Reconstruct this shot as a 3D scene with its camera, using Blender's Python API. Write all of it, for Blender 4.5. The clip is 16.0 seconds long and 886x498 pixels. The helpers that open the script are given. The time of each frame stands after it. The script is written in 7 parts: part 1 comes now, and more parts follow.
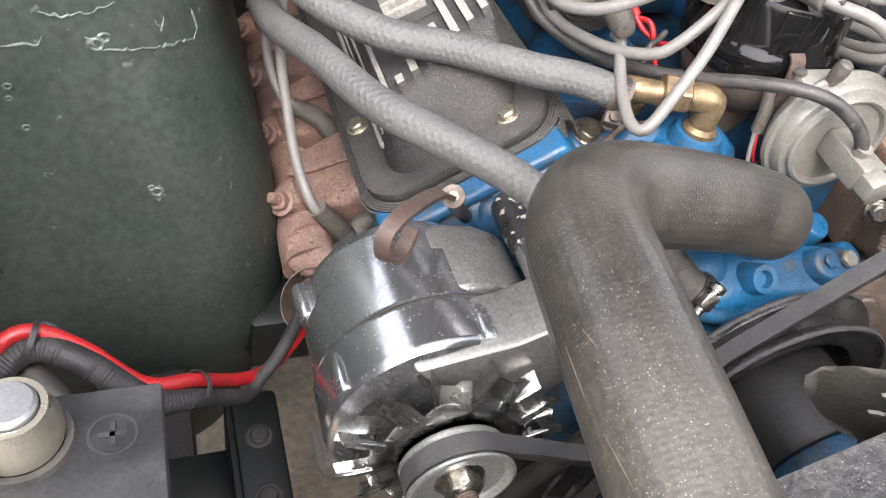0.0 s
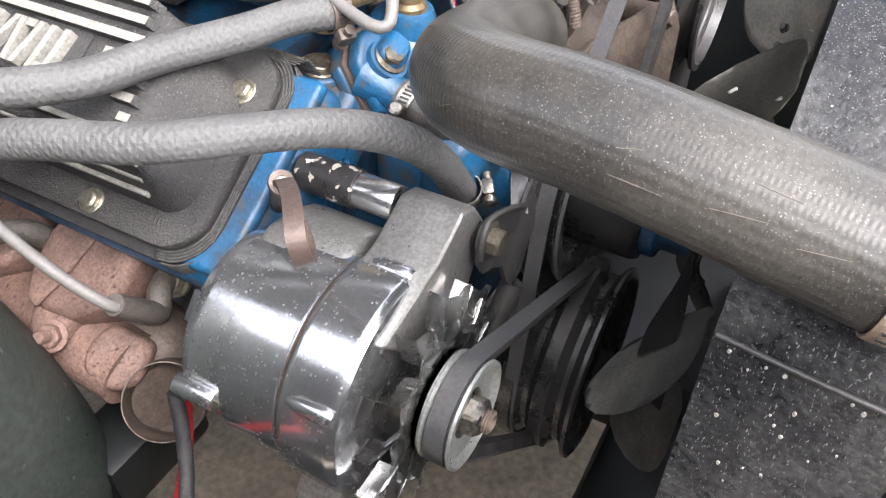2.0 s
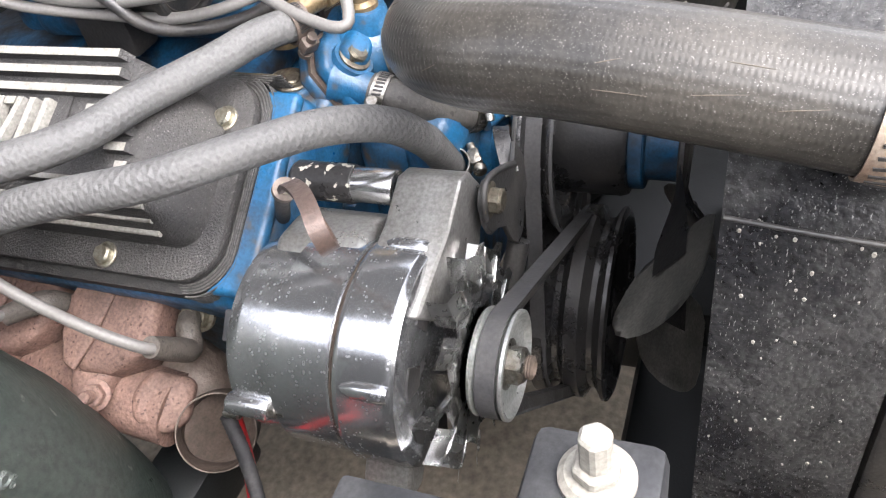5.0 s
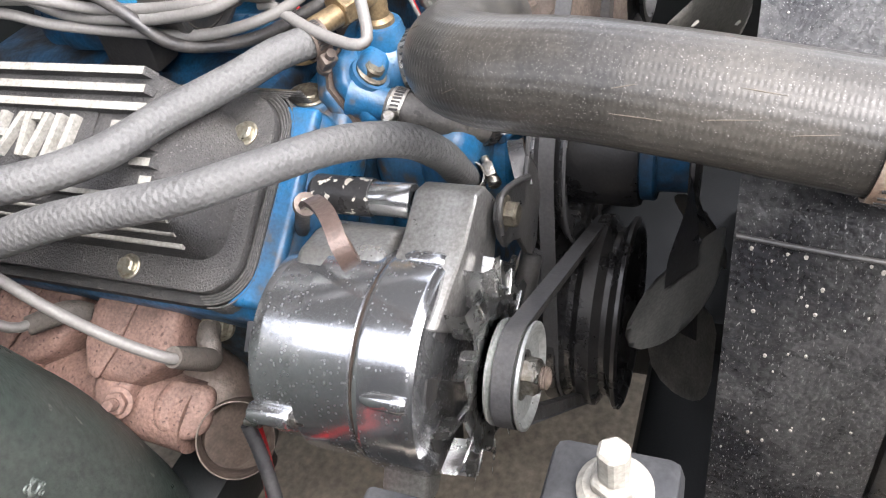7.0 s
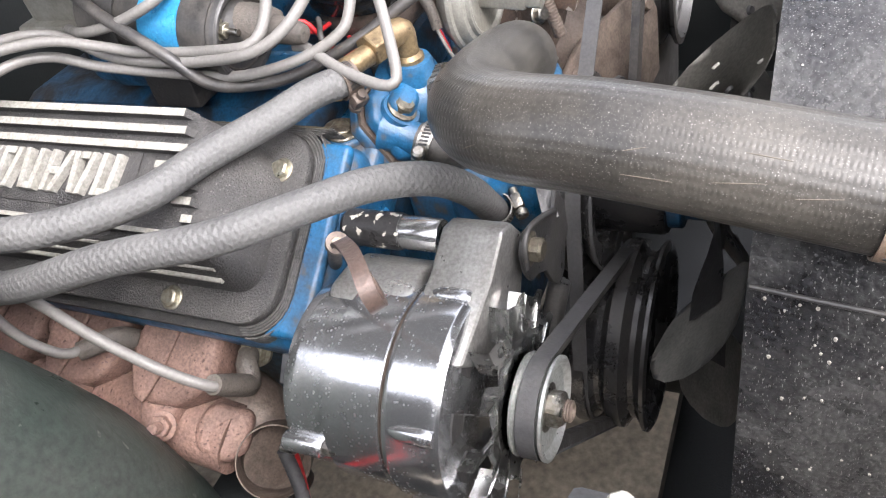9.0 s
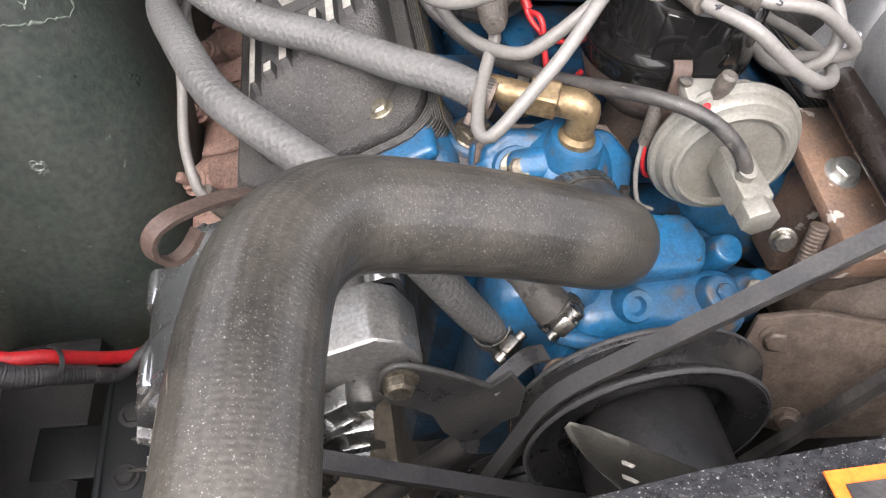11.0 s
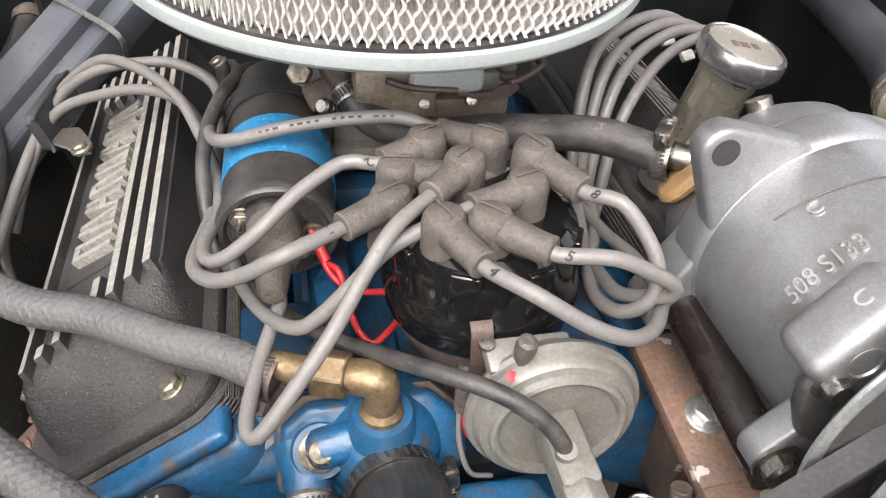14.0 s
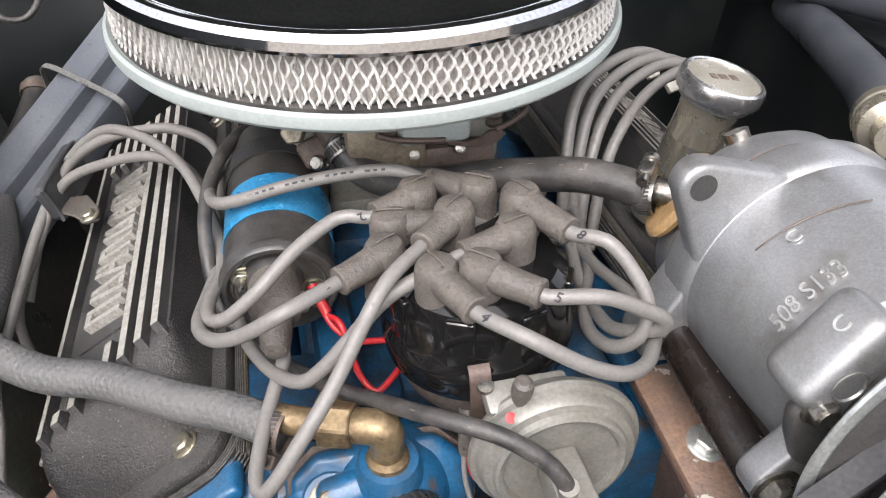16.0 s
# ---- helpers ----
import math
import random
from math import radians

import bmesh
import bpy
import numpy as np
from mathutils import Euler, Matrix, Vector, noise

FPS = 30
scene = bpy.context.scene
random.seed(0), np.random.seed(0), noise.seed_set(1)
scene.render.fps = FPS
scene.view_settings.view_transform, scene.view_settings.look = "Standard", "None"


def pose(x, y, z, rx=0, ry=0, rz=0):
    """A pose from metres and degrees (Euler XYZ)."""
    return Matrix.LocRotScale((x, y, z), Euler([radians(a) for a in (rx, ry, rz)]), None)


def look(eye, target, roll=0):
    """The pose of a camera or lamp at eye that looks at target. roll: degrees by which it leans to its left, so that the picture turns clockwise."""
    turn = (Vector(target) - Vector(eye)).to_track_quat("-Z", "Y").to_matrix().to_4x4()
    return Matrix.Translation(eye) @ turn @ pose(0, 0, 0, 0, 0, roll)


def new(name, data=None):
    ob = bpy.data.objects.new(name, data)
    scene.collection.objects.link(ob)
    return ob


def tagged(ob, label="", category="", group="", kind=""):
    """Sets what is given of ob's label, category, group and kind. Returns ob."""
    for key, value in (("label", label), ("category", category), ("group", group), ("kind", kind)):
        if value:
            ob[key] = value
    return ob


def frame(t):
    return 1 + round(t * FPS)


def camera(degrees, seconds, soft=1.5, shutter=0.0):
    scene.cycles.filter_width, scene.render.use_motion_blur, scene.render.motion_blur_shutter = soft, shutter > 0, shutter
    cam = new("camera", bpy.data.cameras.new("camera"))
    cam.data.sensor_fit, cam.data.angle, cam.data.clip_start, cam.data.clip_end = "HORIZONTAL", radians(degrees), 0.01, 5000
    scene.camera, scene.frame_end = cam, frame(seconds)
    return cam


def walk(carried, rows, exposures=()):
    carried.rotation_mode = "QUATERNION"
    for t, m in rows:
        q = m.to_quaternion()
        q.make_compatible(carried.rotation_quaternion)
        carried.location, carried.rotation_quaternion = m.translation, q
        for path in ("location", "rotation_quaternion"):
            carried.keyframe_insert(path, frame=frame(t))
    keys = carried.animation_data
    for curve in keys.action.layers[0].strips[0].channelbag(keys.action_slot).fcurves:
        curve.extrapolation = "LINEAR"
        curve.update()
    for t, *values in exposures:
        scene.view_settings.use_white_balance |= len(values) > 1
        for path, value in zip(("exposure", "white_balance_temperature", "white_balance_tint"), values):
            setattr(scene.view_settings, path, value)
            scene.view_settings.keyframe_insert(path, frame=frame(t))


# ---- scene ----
cam = camera(59.55, 16.0, soft=1.15)
PATH = [
    (0, -0.3991, -0.4241, 0.936, 46, -10.01, -17.13),
    (0.5, -0.4542, -0.3871, 0.9282, 47.45, -6.94, -26.82),
    (1, -0.4829, -0.3659, 0.9288, 49.51, -5.85, -43.14),
    (1.5, -0.4863, -0.3422, 0.9238, 49.21, -2.75, -51.53),
    (2, -0.4989, -0.3371, 0.898, 47.91, -0.25, -61.23),
    (2.5, -0.5167, -0.3384, 0.8975, 47.5, 4.22, -66.06),
    (3, -0.514, -0.3427, 0.9048, 47.29, 9.92, -71.31),
    (3.5, -0.5235, -0.3404, 0.8985, 47.77, 9.36, -71.57),
    (3.7, -0.5351, -0.3396, 0.8958, 47.9, 9.13, -71.24),
    (5.8, -0.5293, -0.3368, 0.8942, 47.81, 9.1, -70.85),
    (6, -0.5279, -0.3381, 0.8955, 48, 9.12, -70.9),
    (6.5, -0.5371, -0.3382, 0.8946, 47.9, 9.24, -70.89),
    (7, -0.5385, -0.3347, 0.9071, 48.13, 9.44, -70.46),
    (7.5, -0.5388, -0.3346, 0.9171, 48.48, 9.99, -70.02),
    (8, -0.5373, -0.3353, 0.9188, 48.79, 10.54, -69.99),
    (8.2, -0.5364, -0.3347, 0.9183, 48.77, 10.65, -70),
    (10.3, -0.4504, -0.4192, 0.965, 49.29, 4.98, -47.28),
    (10.5, -0.3812, -0.43, 0.9635, 50.1, -2.75, -37.55),
    (11, -0.2286, -0.4282, 0.9602, 42.43, -7.61, -8.72),
    (11.5, -0.1684, -0.3908, 0.9611, 42.26, -5.01, -5.98),
    (12, -0.1283, -0.3193, 0.9443, 44.51, -5.18, -7.39),
    (12.5, -0.1136, -0.278, 0.9503, 47.07, -6.06, -7.79),
    (13, -0.1006, -0.2874, 0.9595, 48.99, -6.06, -8.26),
    (13.5, -0.0714, -0.3092, 0.9748, 50.72, -3.05, -11.35),
    (14, -0.0839, -0.342, 0.9905, 51.98, -3.02, -11.69),
    (14.5, -0.0804, -0.3445, 0.992, 53.04, -2.29, -11.97),
    (15, -0.0746, -0.3455, 1.0022, 53.58, -0.99, -12.45),
    (15.5, -0.074, -0.3474, 1.0033, 54.04, 0.01, -12.75),
    (16, -0.074, -0.3502, 1.0058, 54.41, 0.44, -12.93),
]
walk(cam, [(t, pose(x, y, z, rx, ry, rz)) for t, x, y, z, rx, ry, rz in PATH],
     exposures=[(0, 1.97, 6500, 14), (2, 2.15, 6400, 14), (8, 2.2, 6400, 14), (10.5, 2.0, 6500, 15), (11, 1.88, 6600, 15), (12, 1.74, 6700, 15),
                (13, 1.62, 6750, 15), (16, 1.44, 6500, 14)])
# ---- light: bright overcast daylight, open bonnet above ----
world = bpy.data.worlds.new("overcast_sky")
scene.world = world
world.use_nodes = True
wn, wl = world.node_tree.nodes, world.node_tree.links
sky = wn.new("ShaderNodeTexSky")
sky.sky_type, sky.sun_disc = "NISHITA", False
sky.sun_elevation, sky.sun_rotation = radians(52), radians(200)
sky.air_density, sky.dust_density, sky.ozone_density = 1.0, 4.0, 1.0
soften = wn.new("ShaderNodeHueSaturation")
soften.inputs["Saturation"].default_value = 0.22
wl.new(sky.outputs["Color"], soften.inputs["Color"])
wl.new(soften.outputs["Color"], wn["Background"].inputs["Color"])
wn["Background"].inputs["Strength"].default_value = 0.2
sun_data = bpy.data.lights.new("sun", "SUN")
sun_data.energy, sun_data.angle, sun_data.color = 0.6, radians(40), (1.0, 0.97, 0.93)
sun = new("sun", sun_data)
sun.matrix_world = look((-2.2, -1.7, 3.3), (0, 0, 0.6))


# ---- materials ----
def surface(name, base, dirt, rough=0.5, metal=0.0, grime=0.4, scale=25.0, fine=420.0, bump=0.15, bump_scale=0.0,
            spots=None, spot_scale=90.0, spot_edge=0.66, rough_var=0.18, coat=0.0, weave=0.0, vary=0.0, ringed=0.0, stains=None, grit=0.26, spot_soft=0.05, spot_stretch=None, spec=0.5):
    """A painted, cast or rubber surface: colour, blotches of dirt, fine grain, optional spots or weave."""
    m = bpy.data.materials.new(name)
    m.use_nodes = True
    n, l = m.node_tree.nodes, m.node_tree.links
    b = n["Principled BSDF"]
    tc = n.new("ShaderNodeTexCoord")
    big, small = n.new("ShaderNodeTexNoise"), n.new("ShaderNodeTexNoise")
    big.inputs["Scale"].default_value, big.inputs["Detail"].default_value, big.inputs["Roughness"].default_value = scale, 6, 0.65
    small.inputs["Scale"].default_value, small.inputs["Detail"].default_value = fine, 5
    l.new(tc.outputs["Object"], big.inputs["Vector"])
    l.new(tc.outputs["Object"], small.inputs["Vector"])
    fac = n.new("ShaderNodeMapRange")
    fac.inputs["From Min"].default_value, fac.inputs["From Max"].default_value = 0.4, 0.64
    fac.inputs["To Max"].default_value = grime
    l.new(big.outputs["Fac"], fac.inputs["Value"])
    mix = n.new("ShaderNodeMix")
    mix.data_type = "RGBA"
    mix.inputs["A"].default_value, mix.inputs["B"].default_value = (*base, 1), (*dirt, 1)
    l.new(fac.outputs["Result"], mix.inputs["Factor"])
    grain = n.new("ShaderNodeMix")
    grain.data_type, grain.blend_type = "RGBA", "OVERLAY"
    grain.inputs["Factor"].default_value = grit
    stretch = n.new("ShaderNodeMapRange")
    stretch.inputs["From Min"].default_value, stretch.inputs["From Max"].default_value = 0.32, 0.68
    stretch.inputs["To Min"].default_value, stretch.inputs["To Max"].default_value = 0.12, 0.88
    l.new(small.outputs["Fac"], stretch.inputs["Value"])
    l.new(mix.outputs["Result"], grain.inputs["A"])
    l.new(stretch.outputs["Result"], grain.inputs["B"])
    col = grain.outputs["Result"]
    if vary:
        info, hsv = n.new("ShaderNodeObjectInfo"), n.new("ShaderNodeHueSaturation")
        rng = n.new("ShaderNodeMapRange")
        rng.inputs["To Min"].default_value, rng.inputs["To Max"].default_value = 1 - vary, 1 + vary
        l.new(info.outputs["Random"], rng.inputs["Value"])
        l.new(rng.outputs["Result"], hsv.inputs["Value"])
        l.new(col, hsv.inputs["Color"])
        col = hsv.outputs["Color"]
    if spots:
        vor = n.new("ShaderNodeTexNoise")
        vor.inputs["Scale"].default_value, vor.inputs["Detail"].default_value = spot_scale, 4
        place = tc.outputs["Object"]
        if spot_stretch:
            squeeze = n.new("ShaderNodeMapping")
            squeeze.inputs["Scale"].default_value, squeeze.inputs["Rotation"].default_value = spot_stretch, (0.35, 0.2, 0.1)
            l.new(place, squeeze.inputs["Vector"])
            place = squeeze.outputs["Vector"]
        l.new(place, vor.inputs["Vector"])
        sr = n.new("ShaderNodeMapRange")
        sr.inputs["From Min"].default_value, sr.inputs["From Max"].default_value = spot_edge, spot_edge + spot_soft
        l.new(vor.outputs["Fac"], sr.inputs["Value"])
        sm = n.new("ShaderNodeMix")
        sm.data_type = "RGBA"
        sm.inputs["B"].default_value = (*spots, 1)
        l.new(sr.outputs["Result"], sm.inputs["Factor"])
        l.new(col, sm.inputs["A"])
        col = sm.outputs["Result"]
    if stains:
        # dried water drops: thin pale rims round cells, dull inside, only in some places
        cell, rim, where, gate, sm = n.new("ShaderNodeTexVoronoi"), n.new("ShaderNodeMapRange"), n.new("ShaderNodeMapRange"), n.new("ShaderNodeMath"), n.new("ShaderNodeMix")
        cell.inputs["Scale"].default_value = 420
        l.new(tc.outputs["Object"], cell.inputs["Vector"])
        rim.inputs["From Min"].default_value, rim.inputs["From Max"].default_value = 0.42, 0.3
        l.new(cell.outputs["Distance"], rim.inputs["Value"])
        where.inputs["From Min"].default_value, where.inputs["From Max"].default_value = 0.42, 0.5
        l.new(big.outputs["Fac"], where.inputs["Value"])
        gate.operation = "MULTIPLY"
        few, both = n.new("ShaderNodeMath"), n.new("ShaderNodeMath")
        few.operation, both.operation = "GREATER_THAN", "MULTIPLY"
        few.inputs[1].default_value = 0.66
        l.new(cell.outputs["Color"], few.inputs[0])
        core, ringo = n.new("ShaderNodeMapRange"), n.new("ShaderNodeMath")
        core.inputs["From Min"].default_value, core.inputs["From Max"].default_value = 0.2, 0.32
        core.inputs["To Min"].default_value = 0.3
        ringo.operation = "MULTIPLY"
        l.new(cell.outputs["Distance"], core.inputs["Value"])
        l.new(rim.outputs["Result"], ringo.inputs[0])
        l.new(core.outputs["Result"], ringo.inputs[1])
        l.new(ringo.outputs[0], both.inputs[0])
        l.new(few.outputs[0], both.inputs[1])
        l.new(both.outputs[0], gate.inputs[0])
        l.new(where.outputs["Result"], gate.inputs[1])
        sm.data_type = "RGBA"
        sm.inputs["B"].default_value = (*stains, 1)
        l.new(gate.outputs[0], sm.inputs["Factor"])
        l.new(col, sm.inputs["A"])
        col = sm.outputs["Result"]
    l.new(col, b.inputs["Base Color"])
    b.inputs["Metallic"].default_value = metal
    b.inputs["Specular IOR Level"].default_value = spec
    rr = n.new("ShaderNodeMapRange")
    rr.inputs["From Min"].default_value, rr.inputs["From Max"].default_value = 0.3, 0.7
    rr.inputs["To Min"].default_value, rr.inputs["To Max"].default_value = max(0.02, rough - rough_var), min(1, rough + rough_var)
    l.new(big.outputs["Fac"], rr.inputs["Value"])
    rough_out = rr.outputs["Result"]
    if stains:
        dull = n.new("ShaderNodeMath")
        dull.operation = "MULTIPLY_ADD"
        dull.inputs[1].default_value = 0.22
        l.new(gate.outputs[0], dull.inputs[0])
        l.new(rough_out, dull.inputs[2])
        rough_out = dull.outputs[0]
    l.new(rough_out, b.inputs["Roughness"])
    if coat:
        b.inputs["Coat Weight"].default_value, b.inputs["Coat Roughness"].default_value = coat, 0.15
    height = small.outputs["Fac"]
    if bump_scale:
        relief = n.new("ShaderNodeTexNoise")
        relief.inputs["Scale"].default_value, relief.inputs["Detail"].default_value = bump_scale, 4
        l.new(tc.outputs["Object"], relief.inputs["Vector"])
        height = relief.outputs["Fac"]
    if weave:
        uv = n.new("ShaderNodeUVMap")
        waves = []
        for turn in (0.62, -0.62):
            mp, wv = n.new("ShaderNodeMapping"), n.new("ShaderNodeTexWave")
            mp.inputs["Rotation"].default_value = (0, 0, turn)
            wv.inputs["Scale"].default_value, wv.inputs["Distortion"].default_value = weave, 0.6
            l.new(uv.outputs["UV"], mp.inputs["Vector"])
            l.new(mp.outputs["Vector"], wv.inputs["Vector"])
            waves.append(wv)
        mx = n.new("ShaderNodeMath")
        mx.operation = "MAXIMUM"
        l.new(waves[0].outputs["Fac"], mx.inputs[0])
        l.new(waves[1].outputs["Fac"], mx.inputs[1])
        add = n.new("ShaderNodeMath")
        add.operation = "MULTIPLY_ADD"
        add.inputs[1].default_value = 0.6
        l.new(mx.outputs[0], add.inputs[0])
        l.new(height, add.inputs[2])
        height = add.outputs[0]
    if ringed:
        # fine moulded rings across the hose and dotted rows along it
        uv = n.new("ShaderNodeUVMap")
        ring, row = n.new("ShaderNodeTexWave"), n.new("ShaderNodeTexWave")
        row.bands_direction = "Y"
        ring.inputs["Scale"].default_value, ring.inputs["Distortion"].default_value = ringed, 0.25
        row.inputs["Scale"].default_value, row.inputs["Distortion"].default_value = 14.0, 0.8
        l.new(uv.outputs["UV"], ring.inputs["Vector"])
        l.new(uv.outputs["UV"], row.inputs["Vector"])
        dots, add = n.new("ShaderNodeMath"), n.new("ShaderNodeMath")
        dots.operation, add.operation = "MULTIPLY", "MULTIPLY_ADD"
        l.new(ring.outputs["Fac"], dots.inputs[0])
        l.new(row.outputs["Fac"], dots.inputs[1])
        add.inputs[1].default_value = 0.9
        l.new(dots.outputs[0], add.inputs[0])
        l.new(height, add.inputs[2])
        cords = n.new("ShaderNodeMath")
        cords.operation = "MULTIPLY_ADD"
        cords.inputs[1].default_value = 0.7
        l.new(row.outputs["Fac"], cords.inputs[0])
        l.new(add.outputs[0], cords.inputs[2])
        height = cords.outputs[0]
    bp = n.new("ShaderNodeBump")
    bp.inputs["Strength"].default_value, bp.inputs["Distance"].default_value = bump, 0.002
    l.new(height, bp.inputs["Height"])
    l.new(bp.outputs["Normal"], b.inputs["Normal"])
    return m


BLUE = surface("engine_blue_enamel", (0.0115, 0.092, 0.2), (0.022, 0.04, 0.06), 0.42, grime=0.8, scale=26, bump=0.4, bump_scale=150, coat=0.12, grit=0.3, spots=(0.075, 0.056, 0.04), spot_scale=52, spot_edge=0.6, spot_soft=0.12)
# engine blue with black grease, and the shade of the valley mixed into the colour
SHADED_GRIMY_BLUE = surface("oily_shaded_engine_blue", (0.009, 0.064, 0.138), (0.014, 0.013, 0.0125), 0.42, grime=1.0, scale=20, bump=0.4, bump_scale=120, grit=0.4, spots=(0.016, 0.013, 0.012), spot_scale=36, spot_edge=0.53, spot_soft=0.16)
HOSE = surface("dusty_grey_heater_hose", (0.08, 0.079, 0.0775), (0.115, 0.113, 0.109), 0.62, grime=0.6, scale=26, bump=0.45, weave=6.5, spots=(0.055, 0.053, 0.05), spot_scale=90, spot_edge=0.68, spot_soft=0.14, grit=0.2)
RAD_HOSE = surface("dusty_black_radiator_hose", (0.024, 0.0225, 0.02), (0.062, 0.056, 0.047), 0.36, grime=0.85, scale=12, bump=0.10, rough_var=0.08, spots=(0.26, 0.248, 0.23), spot_scale=1500, spot_edge=0.64, ringed=13, coat=0.15, grit=0.3)
WIRE = surface("grey_silicone_wire", (0.152, 0.145, 0.136), (0.112, 0.104, 0.094), 0.45, grime=0.45, scale=35, bump=0.06, grit=0.14, spots=(0.075, 0.067, 0.057), spot_scale=210, spot_edge=0.69, spot_soft=0.08)
SCUFF_TAN = surface("tan_scuffed_rubber", (0.105, 0.088, 0.067), (0.07, 0.057, 0.044), 0.7, grime=0.6, scale=90, bump=0.2)
BOOT = surface("dusty_grey_rubber_boot", (0.07, 0.061, 0.053), (0.125, 0.108, 0.091), 0.6, grime=0.5, scale=70, bump=0.4, bump_scale=600, spots=(0.035, 0.03, 0.027), spot_scale=260, spot_edge=0.64)
RUBBER = surface("black_rubber", (0.022, 0.021, 0.021), (0.09, 0.082, 0.074), 0.5, grime=0.6, scale=45, bump=0.2, spots=(0.12, 0.11, 0.1), spot_scale=160, spot_edge=0.68)
BELT = surface("dusty_black_belt_rubber", (0.035, 0.035, 0.037), (0.075, 0.073, 0.07), 0.7, grime=0.5, scale=60, bump=0.15)
CHROME = surface("water_spotted_chrome", (0.66, 0.67, 0.69), (0.5, 0.5, 0.5), 0.2, 0.95, grime=0.85, scale=18, bump=0.012, rough_var=0.11, stains=(0.56, 0.56, 0.57))
SATIN = surface("dull_dusty_chrome", (0.36, 0.355, 0.34), (0.26, 0.25, 0.23), 0.34, 0.75, grime=0.7, scale=30, bump=0.05, rough_var=0.1)
# dusty black, lightened further for sky light that misses the blades
FAN_BLACK = surface("dusty_black_blade_lightened", (0.11, 0.107, 0.097), (0.24, 0.23, 0.207), 0.42, grime=0.8, scale=18, bump=0.12, spots=(0.3, 0.29, 0.27), spot_scale=300, spot_edge=0.74)
DUCT = surface("blue_grey_rubber_duct", (0.082, 0.09, 0.104), (0.13, 0.138, 0.148), 0.42, grime=0.6, scale=14, bump=0.05, grit=0.14, spots=(0.05, 0.054, 0.06), spot_scale=60, spot_edge=0.66, spot_soft=0.1)
REFRIGERANT = surface("dull_blue_black_hose_rubber", (0.036, 0.039, 0.046), (0.062, 0.066, 0.074), 0.42, grime=0.6, scale=14, bump=0.05, grit=0.14)
STAY = surface("chipped_brown_black_tube", (0.010, 0.0075, 0.0065), (0.024, 0.018, 0.015), 0.2, grime=0.3, scale=30, bump=0.1, spots=(0.28, 0.24, 0.2), spot_scale=300, spot_edge=0.7)
CREAM = surface("stained_cream_gasket_face", (0.22, 0.185, 0.135), (0.1, 0.08, 0.056), 0.5, 0.3, grime=0.8, scale=60, bump=0.15)
BONNET = surface("dull_black_bonnet_underside", (0.022, 0.025, 0.024), (0.05, 0.052, 0.05), 0.6, grime=0.5, scale=6, bump=0.15, bump_scale=60)
GREASY = surface("greasy_zinc_bolt", (0.2, 0.18, 0.14), (0.07, 0.058, 0.045), 0.48, 0.8, grime=0.8, scale=140, bump=0.25)
SCUFF = surface("pale_chipped_paint_edge", (0.125, 0.148, 0.122), (0.08, 0.095, 0.08), 0.6, grime=0.9, scale=160, bump=0.3)
THREAD = surface("grey_gasket_thread", (0.075, 0.072, 0.068), (0.03, 0.029, 0.028), 0.7, grime=0.8, scale=200, bump=0.4)
ZINC_PLATE = surface("pale_zinc_plated_disc", (0.6, 0.62, 0.6), (0.42, 0.43, 0.41), 0.36, 0.85, grime=0.5, scale=16, bump=0.08)
FANMETAL = surface("bright_plated_fan_steel", (0.7, 0.7, 0.69), (0.5, 0.49, 0.47), 0.26, 1.0, grime=0.5, scale=60, bump=0.02, rough_var=0.1, grit=0.12)
SPACER = surface("scuffed_chrome_spacer", (0.72, 0.72, 0.72), (0.5, 0.49, 0.47), 0.24, 0.95, grime=0.6, scale=50, bump=0.03, rough_var=0.08)
CLEAN_CHROME = surface("bright_chrome", (0.6, 0.61, 0.63), (0.5, 0.5, 0.51), 0.07, 1.0, grime=0.3, scale=20, bump=0.01, rough_var=0.04)
STEEL = surface("zinc_plated_steel", (0.36, 0.35, 0.325), (0.15, 0.125, 0.095), 0.36, 1.0, grime=0.75, scale=120, bump=0.2)
BOLT_YELLOW = surface("yellow_zinc_bolt", (0.4, 0.385, 0.32), (0.22, 0.18, 0.12), 0.42, 0.9, grime=0.6, scale=150, bump=0.15)
ALU = surface("cast_aluminium", (0.31, 0.315, 0.322), (0.19, 0.184, 0.174), 0.44, 0.68, grime=0.95, scale=11, fine=700, bump=0.05, bump_scale=300, rough_var=0.15, grit=0.16, spots=(0.14, 0.13, 0.118), spot_scale=26, spot_edge=0.6, spot_soft=0.16)
# paler than ALU, so that the raised characters stand out from the case
PALE_ALU = surface("pale_aluminium", (0.62, 0.62, 0.61), (0.5, 0.49, 0.47), 0.4, 0.85, grime=0.4, scale=60, bump=0.08)
ZINC = surface("dull_zinc_diecast", (0.225, 0.22, 0.197), (0.14, 0.13, 0.106), 0.46, 0.3, grime=0.7, scale=26, bump=0.1, bump_scale=260, grit=0.18)
BLACK_PAINT = surface("black_painted_steel", (0.024, 0.024, 0.025), (0.075, 0.07, 0.064), 0.36, grime=0.6, scale=22, bump=0.15, spots=(0.42, 0.41, 0.38), spot_scale=230, spot_edge=0.755)
PULLEY = surface("glossy_black_pulley", (0.015, 0.015, 0.016), (0.036, 0.034, 0.032), 0.27, grime=0.75, scale=18, bump=0.08, rough_var=0.12, coat=0.25, spots=(0.25, 0.235, 0.22), spot_scale=240, spot_edge=0.74)
